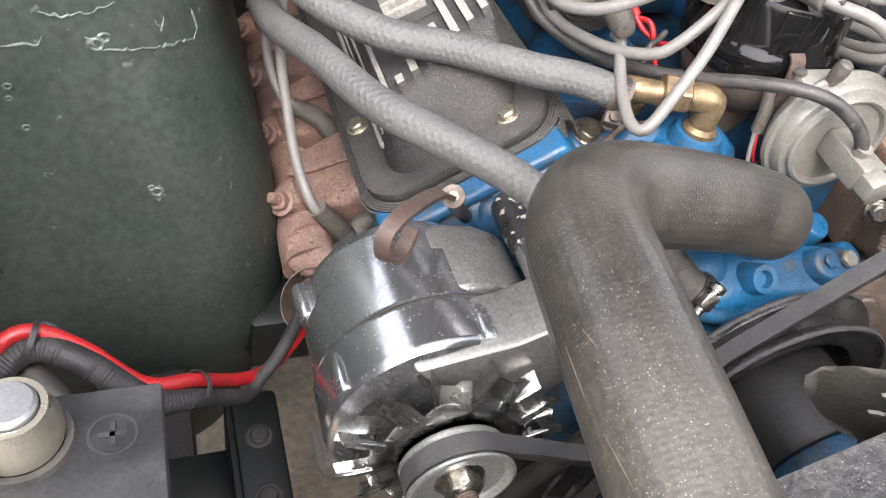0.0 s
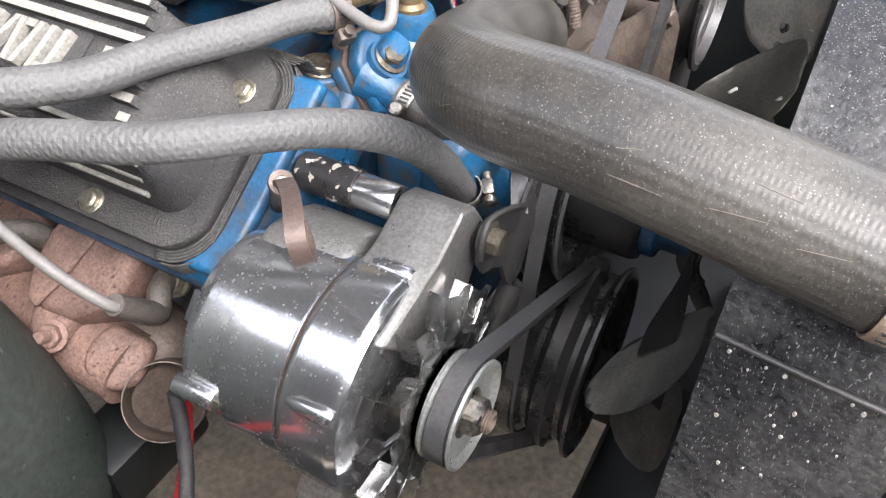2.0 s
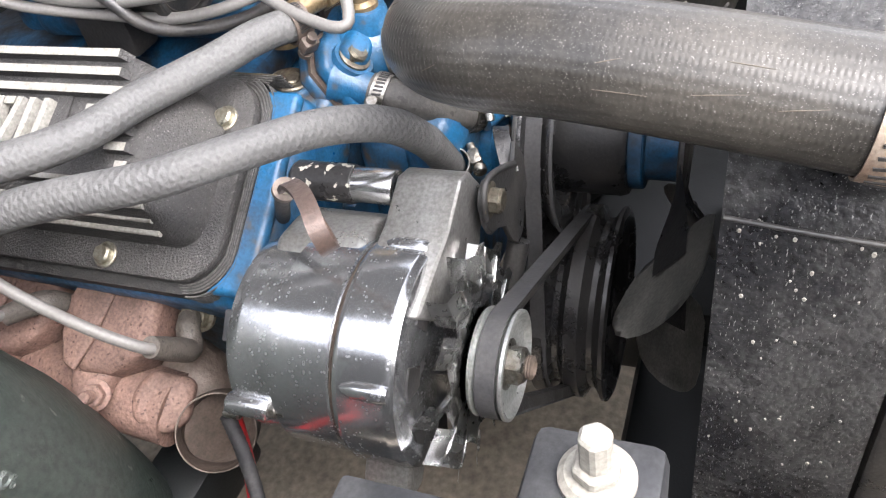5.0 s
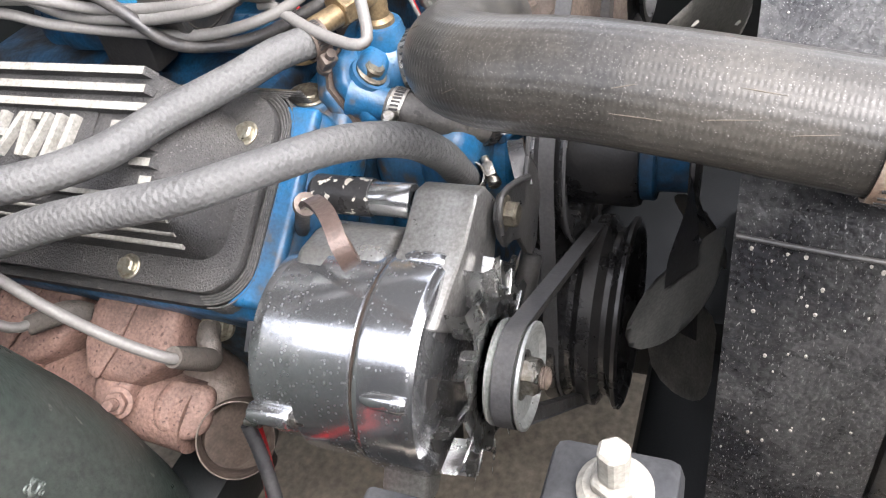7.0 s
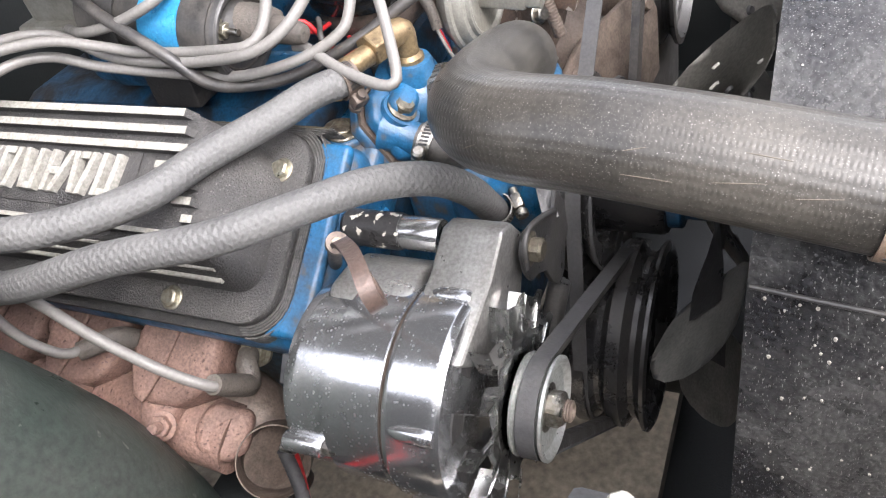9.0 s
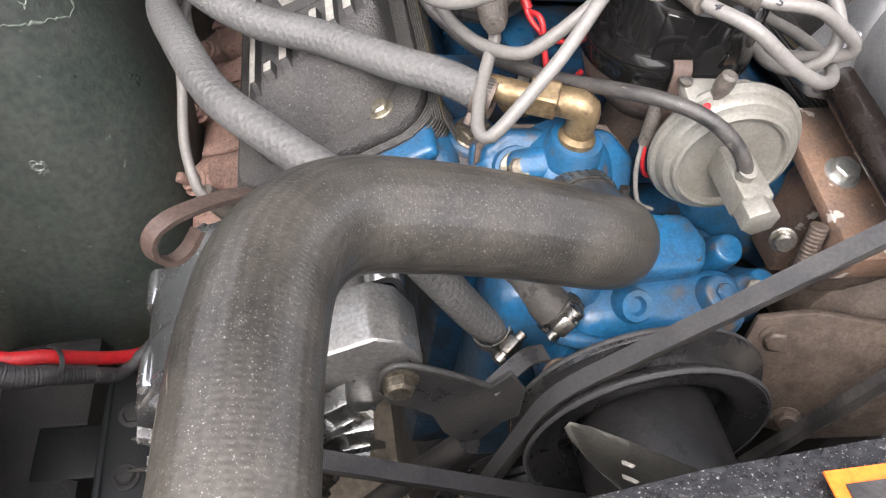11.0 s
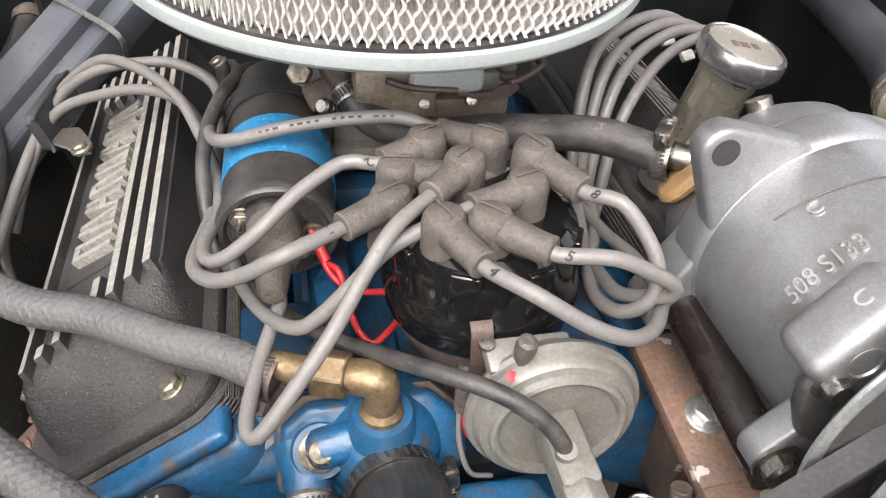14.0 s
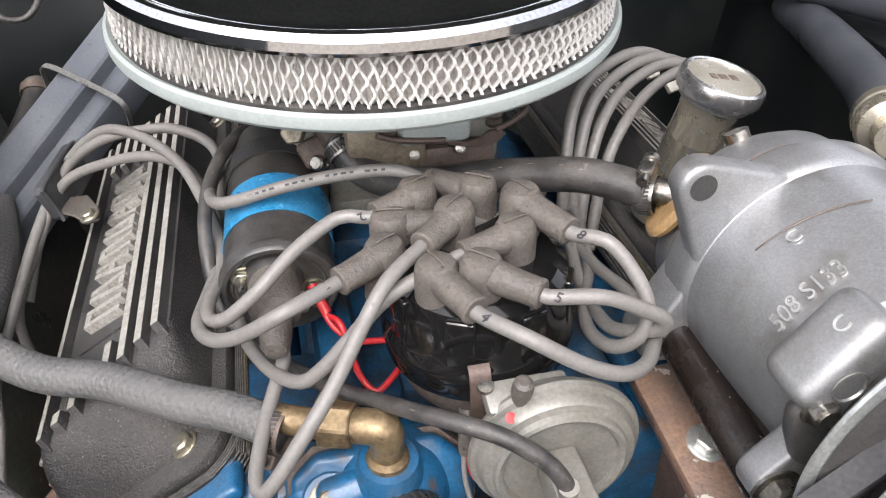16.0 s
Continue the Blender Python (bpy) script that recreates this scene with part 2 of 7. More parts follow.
SHROUD = surface("satin_black_shroud", (0.028, 0.028, 0.031), (0.13, 0.127, 0.123), 0.25, grime=0.9, scale=8, bump=0.8, bump_scale=260, spots=(0.3, 0.293, 0.283), spot_scale=1100, spot_edge=0.625, spot_soft=0.06, spot_stretch=(1, 1, 0.3), coat=0.9, grit=0.45, fine=260)
HUB_BLACK = surface("black_fan_hub_paint", (0.009, 0.009, 0.010), (0.03, 0.029, 0.028), 0.3, grime=0.6, scale=18, bump=0.08, rough_var=0.1, spec=0.25, spots=(0.2, 0.19, 0.18), spot_scale=260, spot_edge=0.75)
TAN_ZINC = surface("tan_corroded_zinc_band", (0.42, 0.36, 0.29), (0.2, 0.11, 0.07), 0.5, 0.4, grime=0.7, scale=45, bump=0.25)
DUSTY_RUBBER = surface("dusty_dark_grey_rubber", (0.05, 0.047, 0.043), (0.105, 0.097, 0.087), 0.6, grime=0.6, scale=50, bump=0.2, spots=(0.03, 0.027, 0.025), spot_scale=160, spot_edge=0.6)
CRINKLE = surface("black_crinkle_cover", (0.024, 0.023, 0.023), (0.08, 0.076, 0.071), 0.55, grime=0.55, scale=16, bump=0.9, bump_scale=620, grit=0.35, spots=(0.14, 0.134, 0.125), spot_scale=700, spot_edge=0.635, spot_soft=0.06)
FLAKED = surface("flaking_black_paint", (0.022, 0.021, 0.021), (0.05, 0.047, 0.044), 0.4, grime=0.5, scale=30, bump=0.2, spots=(0.5, 0.47, 0.4), spot_scale=150, spot_edge=0.61, spot_soft=0.015)
RIB = surface("brushed_rib_aluminium", (0.29, 0.28, 0.255), (0.19, 0.178, 0.152), 0.55, 0.1, grime=0.65, scale=70, bump=0.25, grit=0.3)
RUST = surface("rusted_cast_iron", (0.215, 0.132, 0.105), (0.085, 0.055, 0.046), 0.72, grime=0.95, scale=13, bump=0.7, bump_scale=190, spots=(0.06, 0.032, 0.026), spot_scale=260, spot_edge=0.62, spot_soft=0.08, grit=0.4)
DULL_RUST = surface("brown_scaled_steel", (0.135, 0.104, 0.084), (0.06, 0.046, 0.038), 0.55, 0.25, grime=0.75, scale=40, bump=0.4, bump_scale=220)
COPPER = surface("copper_brown_painted_bracket", (0.185, 0.116, 0.081), (0.09, 0.07, 0.06), 0.5, grime=0.85, scale=22, bump=0.3, spots=(0.42, 0.385, 0.35), spot_scale=60, spot_edge=0.65, spot_soft=0.02)
GREEN = surface("dark_green_body_paint", (0.064, 0.081, 0.071), (0.105, 0.11, 0.1), 0.4, grime=0.65, scale=11, bump=0.3, bump_scale=330, coat=0.1, grit=0.28, fine=160, spots=(0.2, 0.21, 0.185), spot_scale=95, spot_edge=0.69)
DARK = surface("dark_grimy_steel", (0.019, 0.0185, 0.019), (0.05, 0.046, 0.042), 0.6, grime=0.65, scale=20, bump=0.3)
# darker than the paint itself: the shade low in the bay is in the colour
SHADE_BLACK = surface("near_black_paint_with_shade", (0.0035, 0.005, 0.0055), (0.010, 0.011, 0.011), 0.5, grime=0.5, scale=8, bump=0.15)
BRASS = surface("tarnished_brass", (0.3, 0.22, 0.125), (0.13, 0.092, 0.052), 0.46, 0.7, grime=0.9, scale=60, bump=0.2, bump_scale=200, grit=0.2, spots=(0.07, 0.05, 0.032), spot_scale=110, spot_edge=0.62, spot_soft=0.1)
BAKELITE = surface("black_distributor_cap", (0.006, 0.006, 0.006), (0.016, 0.015, 0.014), 0.07, grime=0.3, scale=50, bump=0.01, rough_var=0.04)
PLASTIC = surface("dusty_black_plastic", (0.025, 0.026, 0.028), (0.085, 0.085, 0.085), 0.5, grime=0.5, scale=25, bump=0.1)
COIL_BLACK = surface("matt_black_coil_can", (0.024, 0.023, 0.022), (0.085, 0.077, 0.068), 0.45, grime=0.6, scale=40, bump=0.15)
COIL_BLUE = surface("bright_blue_label", (0.022, 0.185, 0.36), (0.03, 0.13, 0.24), 0.35, grime=0.6, scale=40, bump=0.05, spots=(0.1, 0.3, 0.45), spot_scale=160, spot_edge=0.68)
RED = surface("red_cable", (0.42, 0.016, 0.02), (0.25, 0.022, 0.023), 0.38, grime=0.5, scale=60, bump=0.05)
LOOM = surface("black_corrugated_loom", (0.022, 0.022, 0.024), (0.07, 0.068, 0.065), 0.6, grime=0.4, scale=60, bump=0.2)
TAN = surface("tan_rubber_grommet", (0.4, 0.255, 0.115), (0.27, 0.165, 0.085), 0.5, grime=0.6, scale=50, bump=0.1)
CONCRETE = surface("stained_concrete", (0.23, 0.195, 0.15), (0.11, 0.092, 0.072), 0.9, grime=0.8, scale=7, fine=90, bump=0.5, bump_scale=120, grit=0.35)
PAPER = surface("pleated_filter_paper", (0.47, 0.445, 0.415), (0.34, 0.315, 0.285), 0.9, grime=0.5, scale=30, bump=0.1)
MESH = surface("white_coated_expanded_mesh", (0.52, 0.51, 0.49), (0.3, 0.29, 0.26), 0.45, 0.1, grime=0.6, scale=60, bump=0.1)
RING_GREY = surface("pale_green_grey_filter_ring", (0.255, 0.285, 0.275), (0.2, 0.215, 0.2), 0.45, grime=0.4, scale=12, bump=0.03, grit=0.1)
FILLER = surface("champagne_plated_filler", (0.5, 0.46, 0.37), (0.38, 0.345, 0.27), 0.3, 0.85, grime=0.4, scale=22, bump=0.02, grit=0.08)
ORANGE = surface("orange_sticker", (0.9, 0.16, 0.015), (0.8, 0.12, 0.02), 0.45, grime=0.2, scale=40, bump=0.02)
WHITE = surface("off_white_nylon", (0.34, 0.325, 0.285), (0.22, 0.2, 0.17), 0.5, grime=0.6, scale=80, bump=0.1)
GASKET = surface("black_woven_gasket", (0.016, 0.016, 0.016), (0.05, 0.046, 0.042), 0.7, grime=0.5, scale=120, bump=0.5, bump_scale=500)
INK = surface("black_ink", (0.02, 0.02, 0.025), (0.03, 0.03, 0.03), 0.6, grime=0.2)
YELLOW = surface("olive_thread", (0.13, 0.095, 0.03), (0.04, 0.036, 0.03), 0.6, grime=1.0, scale=14)
COPPER_RED = surface("brown_rusty_strip", (0.1, 0.07, 0.058), (0.065, 0.046, 0.04), 0.42, 0.3, grime=0.6, scale=50, bump=0.2)


# ---- mesh helpers ----
V = Vector


def basis(z_axis, x_hint=(1, 0, 0)):
    """Rotation whose z runs along z_axis and whose x is close to x_hint."""
    z = V(z_axis).normalized()
    x = V(x_hint) - V(x_hint).dot(z) * z
    if x.length < 1e-4:
        x = V((0, 1, 0)) - z.y * z
    x.normalize()
    return Matrix((x, z.cross(x), z)).transposed().to_4x4()


def at(p, z_axis=(0, 0, 1), x_hint=(1, 0, 0)):
    return Matrix.Translation(p) @ basis(z_axis, x_hint)


def finish(bm, smooth=True, angle=28):
    bmesh.ops.recalc_face_normals(bm, faces=bm.faces)
    for fc in bm.faces:
        fc.smooth = smooth
    if smooth:
        for e in bm.edges:
            if len(e.link_faces) == 2 and e.calc_face_angle(0) > radians(angle):
                e.smooth = False
    return bm


ORIGIN = {}


def thing(name, p, label, category, group="", kind=""):
    ob = new(name)
    ob.empty_display_size = 0.02
    ob.matrix_world = Matrix.Translation(p)
    ORIGIN[ob] = V(p)
    return tagged(ob, label, category, group, kind)


def solo(name, bm, material, p, label, category, group="", kind="", angle=28):
    """A thing that is a single mesh."""
    bm.transform(Matrix.Translation(-V(p)))
    finish(bm, True, angle)
    me = bpy.data.meshes.new(name)
    bm.to_mesh(me)
    bm.free()
    me.materials.append(material)
    ob = new(name, me)
    ob.matrix_world = Matrix.Translation(p)
    ORIGIN[ob] = V(p)
    return tagged(ob, label, category, group, kind)


def part(name, bm, material, parent, label="", angle=28, kind=""):
    """Link a bmesh in world metres as one mesh under a thing or part."""
    o = ORIGIN[parent]
    bm.transform(Matrix.Translation(-o))
    finish(bm, True, angle)
    me = bpy.data.meshes.new(name)
    bm.to_mesh(me)
    bm.free()
    me.materials.append(material)
    ob = new(name, me)
    ob.parent = parent
    ORIGIN[ob] = o
    return tagged(ob, label, "", "", kind)


def merge(*bms):
    out = bms[0]
    for b in bms[1:]:
        me = bpy.data.meshes.new("tmp")
        b.to_mesh(me)
        b.free()
        out.from_mesh(me)
        bpy.data.meshes.remove(me)
    return out


def bevel(bm, r, seg=2, angle=30):
    if r > 0:
        es = [e for e in bm.edges if len(e.link_faces) == 2 and e.calc_face_angle(0) > radians(angle)]
        bmesh.ops.bevel(bm, geom=es, offset=r, segments=seg, affect="EDGES", profile=0.5, clamp_overlap=True)
    return bm


def box(c, size, r=0.0, m=None, seg=2):
    bm = bmesh.new()
    bmesh.ops.create_cube(bm, size=1.0)
    bm.transform(Matrix.Diagonal((*size, 1)))
    bevel(bm, r, seg)
    bm.transform(m if m else Matrix.Translation(c))
    return bm


def prism(outline, z0, z1, m=None, r=0.0, seg=2):
    """A flat outline in x, y pulled from z0 to z1."""
    bm = bmesh.new()
    lo = [bm.verts.new((x, y, z0)) for x, y in outline]
    hi = [bm.verts.new((x, y, z1)) for x, y in outline]
    k = len(outline)
    bm.faces.new(lo[::-1])
    bm.faces.new(hi)
    for i in range(k):
        bm.faces.new((lo[i], lo[(i + 1) % k], hi[(i + 1) % k], hi[i]))
    bmesh.ops.recalc_face_normals(bm, faces=bm.faces)
    bevel(bm, r, seg)
    if m:
        bm.transform(m)
    return bm


def lathe(profile, m=None, seg=32, cap=True, a0=0.0, a1=360.0):
    """Turn (radius, height) pairs about z."""
    seg = max(seg, 16)
    bm = bmesh.new()
    full = abs(a1 - a0) >= 360
    ks = seg if full else seg + 1
    rings = []
    for r, h in profile:
        if r < 1e-6:
            rings.append([bm.verts.new((0, 0, h))])
        else:
            rings.append([bm.verts.new((r * math.cos(radians(a0 + (a1 - a0) * k / seg)), r * math.sin(radians(a0 + (a1 - a0) * k / seg)), h)) for k in range(ks)])
    for a, b in zip(rings[:-1], rings[1:]):
        for k in range(seg):
            k2 = (k + 1) % ks
            if len(a) == 1 and len(b) == 1:
                continue
            if len(a) == 1:
                bm.faces.new((a[0], b[k], b[k2]))
            elif len(b) == 1:
                bm.faces.new((a[k], a[k2], b[0]))
            else:
                bm.faces.new((a[k], a[k2], b[k2], b[k]))
    if cap and full:
        for ring in (rings[0], rings[-1]):
            if len(ring) > 2:
                bm.faces.new(ring)
    if m:
        bm.transform(m)
    return bm


def spline(pts, step=0.008):
    """Catmull-Rom through points, resampled."""
    ps = [V(p) for p in pts]
    ps = [2 * ps[0] - ps[1]] + ps + [2 * ps[-1] - ps[-2]]
    out = []
    for i in range(1, len(ps) - 2):
        a, b, c, d = ps[i - 1:i + 3]
        k = max(2, int((c - b).length / step))
        for j in range(k):
            t = j / k
            out.append(0.5 * ((2 * b) + (c - a) * t + (2 * a - 5 * b + 4 * c - d) * t * t + (3 * b - a - 3 * c + d) * t ** 3))
    out.append(ps[-2])
    return out


def tube(pts, r, seg=14, step=0.008, ribs=0.0, rib_gap=0.004, cap=True, bore=0.0, section=None):
    """A hose, wire or rod along a smooth line. r may be a list along the line. section: outline instead of a circle."""
    seg = max(seg, 15)
    line = spline(pts, step)
    n = len(line)
    bm = bmesh.new()
    uvl = bm.loops.layers.uv.new("UVMap")
    tan = [(line[min(i + 1, n - 1)] - line[max(i - 1, 0)]).normalized() for i in range(n)]
    up = V((0, 0, 1)) if abs(tan[0].z) < 0.9 else V((1, 0, 0))
    side = (up - up.dot(tan[0]) * tan[0]).normalized()
    rings, length, lens = [], 0.0, []
    for i, p in enumerate(line):
        if i:
            length += (p - line[i - 1]).length
            side = (side - side.dot(tan[i]) * tan[i]).normalized()
        lens.append(length)
        w = tan[i].cross(side)
        rad = r if not isinstance(r, (list, tuple)) else float(np.interp(i / (n - 1), np.linspace(0, 1, len(r)), r))
        if ribs:
            rad += ribs * math.sin(2 * math.pi * length / rib_gap)
        if section:
            rings.append([bm.verts.new(p + side * x + w * y) for x, y in section])
        else:
            rings.append([bm.verts.new(p + rad * (side * math.cos(2 * math.pi * k / seg) + w * math.sin(2 * math.pi * k / seg))) for k in range(seg)])
    k = len(rings[0])
    for i in range(n - 1):
        for j in range(k):
            fc = bm.faces.new((rings[i][j], rings[i][(j + 1) % k], rings[i + 1][(j + 1) % k], rings[i + 1][j]))
            for lp, (u, v) in zip(fc.loops, ((lens[i], j), (lens[i], j + 1), (lens[i + 1], j + 1), (lens[i + 1], j))):
                lp[uvl].uv = (u * 10, v / k * 0.7)
    if cap:
        bm.faces.new(rings[0][::-1])
        bm.faces.new(rings[-1])
    return bm


def hexagon(r, a=0.0):
    return [(r * math.cos(radians(60 * k) + a), r * math.sin(radians(60 * k) + a)) for k in range(6)]


def hex_head(p, d, r=0.008, h=0.006, washer=0.0, dome=True, x_hint=(1, 0, 0)):
    """Hex bolt head seated at p, pointing along d."""
    m = at(p, d, x_hint)
    b = prism(hexagon(r), 0, h, None, 0.0)
    bevel(b, r * 0.12, 1)
    if dome:
        b = merge(b, lathe([(r * 0.8, h), (r * 0.72, h + r * 0.08), (0, h + r * 0.1)], None, 12, False))
    if washer:
        b = merge(b, lathe([(washer, -0.0004), (washer, 0.0012), (washer * 0.9, 0.0018), (0, 0.0018)], None, 20, False))
    b.transform(m)
    return b


def band_clamp(name, c, axis, R, screw, label, w=0.011, metal=None):
    """Worm-drive clamp round a hose at c: slotted band, screw housing and screw. screw: the direction in which the housing sits."""
    ob = thing(name, c, label, "hose clamp", "hose clamps")
    metal = metal or STEEL
    m = at(c, axis, screw)
    part("band", lathe([(R, -w / 2), (R + 0.0012, -w / 2), (R + 0.0012, w / 2), (R, w / 2), (R, -w / 2)], m, 40, False), metal, ob)
    slots = bmesh.new()
    for k in range(26):
        a = radians(40 + k * 11)
        q = m @ Matrix.Rotation(a, 4, "Z") @ Matrix.Translation((R + 0.0013, 0, 0)) @ Matrix.Rotation(0.2, 4, "X")
        slots = merge(slots, box((0, 0, 0), (0.0008, 0.0016, w * 0.62), 0, q))
    part("worm_slotting", slots, DARK, ob, kind="stuff")
    hm = m @ Matrix.Translation((R + 0.005, 0, 0))
    part("screw_housing", box((0, 0, 0), (0.009, 0.013, w * 0.95), 0.002, hm), metal, ob)
    sc = lathe([(0, -0.012), (0.0035, -0.012), (0.0035, 0.008), (0.0055, 0.0085), (0.0055, 0.013), (0.004, 0.0145), (0, 0.0145)], hm @ Matrix.Rotation(radians(90), 4, "X"), 14, False)
    part("screw", sc, metal, ob)
    return ob


def letters(text, m, size, depth, name, material, parent, label="", wrap=0.0, squeeze=1.0):
    cu = bpy.data.curves.new(name, "FONT")
    cu.body, cu.size, cu.extrude, cu.align_x, cu.resolution_u = text, size, depth, "CENTER", 6
    tmp = bpy.data.objects.new(name, cu)
    scene.collection.objects.link(tmp)
    dg = bpy.context.evaluated_depsgraph_get()
    me = bpy.data.meshes.new_from_object(tmp.evaluated_get(dg))
    bpy.data.objects.remove(tmp)
    bm = bmesh.new()
    bm.from_mesh(me)
    bpy.data.meshes.remove(me)
    if wrap:
        for v in bm.verts:
            a = v.co.x * squeeze / wrap
            v.co = V(((wrap + v.co.z) * math.sin(a), v.co.y, (wrap + v.co.z) * math.cos(a) - wrap))
    bm.transform(m)
    return part(name, bm, material, parent, label)


# ---- the setting: ground, engine bay walls, open bonnet ----
def grid_sheet(fn, nu, nv):
    bm = bmesh.new()
    vs = [[bm.verts.new(fn(i / nu, j / nv)) for j in range(nv + 1)] for i in range(nu + 1)]
    for i in range(nu):
        for j in range(nv):
            bm.faces.new((vs[i][j], vs[i + 1][j], vs[i + 1][j + 1], vs[i][j + 1]))
    return bm


g = bmesh.new()
bmesh.ops.create_grid(g, x_segments=4, y_segments=4, size=60)
solo("ground", g, CONCRETE, (0, 0, 0), "stained tan concrete under the car", "ground", kind="structure")


def thicken(bm, d):
    bmesh.ops.solidify(bm, geom=bm.faces[:], thickness=d)
    return bm


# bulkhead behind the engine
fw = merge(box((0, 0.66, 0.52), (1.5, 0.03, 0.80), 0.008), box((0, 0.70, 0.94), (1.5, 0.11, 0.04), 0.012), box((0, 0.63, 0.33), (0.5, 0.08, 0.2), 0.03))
solo("wall_bulkhead", fw, SHADE_BLACK, (0, 0.66, 0.12), "dark green-black painted bulkhead behind the engine", "bulkhead", kind="structure")

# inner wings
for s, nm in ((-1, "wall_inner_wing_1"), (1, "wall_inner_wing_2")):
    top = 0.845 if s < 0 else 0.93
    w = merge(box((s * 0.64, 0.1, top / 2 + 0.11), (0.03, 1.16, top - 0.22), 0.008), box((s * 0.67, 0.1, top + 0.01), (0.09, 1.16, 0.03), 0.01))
    solo(nm, w, SHADE_BLACK, (s * 0.64, 0.1, 0.22), "dark painted inner wing panel of the engine bay", "inner wing", kind="structure")

# front cross panel ahead of the radiator
fp = merge(box((0, -0.62, 0.45), (1.3, 0.03, 0.5), 0.008), box((0, -0.60, 0.71), (1.3, 0.10, 0.03), 0.01))
solo("wall_front_panel", fp, GREEN, (0, -0.62, 0.2), "dark green front panel ahead of the radiator", "front panel", kind="structure")


# bonnet propped open, hinged at the bulkhead
def bonnet(u, v):
    x = -0.66 + 1.46 * u
    return (x, 0.90 - 0.72 * v, 1.05 + 0.98 * v - 0.04 * (2 * u - 1) ** 2)


hood = thicken(grid_sheet(bonnet, 12, 10), 0.02)
solo("wall_bonnet", hood, BONNET, (0, 0.86, 0.99), "dull black-green underside of the open bonnet", "bonnet", kind="structure")


# suspension tower, rounded in plan, on the battery side
def tower_pt(u, v):
    z = 0.16 + 0.545 * v
    side = float(np.interp(z, (0.16, 0.26, 0.31, 0.36, 0.40, 0.454, 0.50, 0.56, 0.64, 0.72, 0.84), (-0.335, -0.3143, -0.3084, -0.300, -0.301, -0.3062, -0.3125, -0.330, -0.358, -0.372, -0.38)))
    front = float(np.interp(z, (0.16, 0.26, 0.31, 0.36, 0.40, 0.454, 0.50, 0.56, 0.64, 0.84), (0.06, 0.0363, 0.0304, 0.022, 0.023, 0.0282, 0.0345, 0.04, 0.045, 0.06)))
    r = 0.095
    cx, cy = side - r, front + r
    if u < 0.36:
        k = u / 0.36
        return (-0.66 + (cx + 0.66) * k, cy - r - 0.03 * (1 - k), z)
    if u < 0.74:
        a = radians(-90 + 90 * (u - 0.36) / 0.38)
        return (cx + r * math.cos(a), cy + r * math.sin(a), z)
    k = (u - 0.74) / 0.26
    return (cx + r, cy + 0.33 * k, z)


def tower_top():
    """Sloping pressed cap on the tower, with a rolled edge."""
    rim = [tower_pt(k / 60, 1.07) for k in range(61)]
    rim += [(-0.66, rim[-1][1], rim[-1][2])]
    bm = prism([(x, y) for x, y, z in rim], 0.737, 0.747, None, 0.004, 2)
    return bm


tw = merge(thicken(grid_sheet(lambda u, v: tower_pt(u, v * 1.07), 60, 32), 0.006), tower_top())
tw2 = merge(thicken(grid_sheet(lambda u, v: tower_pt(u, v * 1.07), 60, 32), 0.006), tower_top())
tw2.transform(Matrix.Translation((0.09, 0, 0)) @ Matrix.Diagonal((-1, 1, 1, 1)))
solo("suspension_tower", tw2, SHADE_BLACK, (0.46, 0.16, 0.16), "near-black suspension tower behind the compressor", "suspension tower", kind="structure")
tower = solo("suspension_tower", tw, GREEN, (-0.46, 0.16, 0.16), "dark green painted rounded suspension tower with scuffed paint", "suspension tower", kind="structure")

# crossmember under the radiator and fan, shade in its colour; right block added to hide ground
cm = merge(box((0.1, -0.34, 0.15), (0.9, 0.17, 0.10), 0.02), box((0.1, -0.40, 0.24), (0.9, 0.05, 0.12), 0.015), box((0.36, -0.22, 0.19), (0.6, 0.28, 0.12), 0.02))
solo("crossmember", cm, SHADE_BLACK, (0.1, -0.34, 0.10), "crossmember under the radiator, coloured near black for its shade", "crossmember", kind="structure")


# chipped paint on the tower: raised edges that follow its skin
def on_tower(u, v, off=0.0006):
    p, a, b = V(tower_pt(u, v)), V(tower_pt(u + 0.004, v)), V(tower_pt(u, v + 0.004))
    return p + (a - p).cross(b - p).normalized() * off


rng = random.Random(4)


def scuff(line, r=0.0009):
    """A broken, wandering edge of flaked paint through (u, v) points."""
    pts = []
    for (u0, v0), (u1, v1) in zip(line[:-1], line[1:]):
        n = max(2, int(math.hypot((u1 - u0) * 0.5, (v1 - v0) * 0.545) / 0.003))
        pts += [(u0 + (u1 - u0) * k / n + rng.uniform(-0.003, 0.003), v0 + (v1 - v0) * k / n + rng.uniform(-0.002, 0.002)) for k in range(n)]
    run = []
    for k, (u, v) in enumerate(pts):
        run.append(on_tower(u, v))
        if rng.random() < 0.10 or k == len(pts) - 1:
            if len(run) > 2:
                rr = r * rng.uniform(0.5, 1.3)
                part("flaked_edge", tube(run, [0.0003, rr, rr * 0.8, 0.0003], 6, 0.003), SCUFF, tower, "pale edge of flaked paint")
            run = [run[-1]]


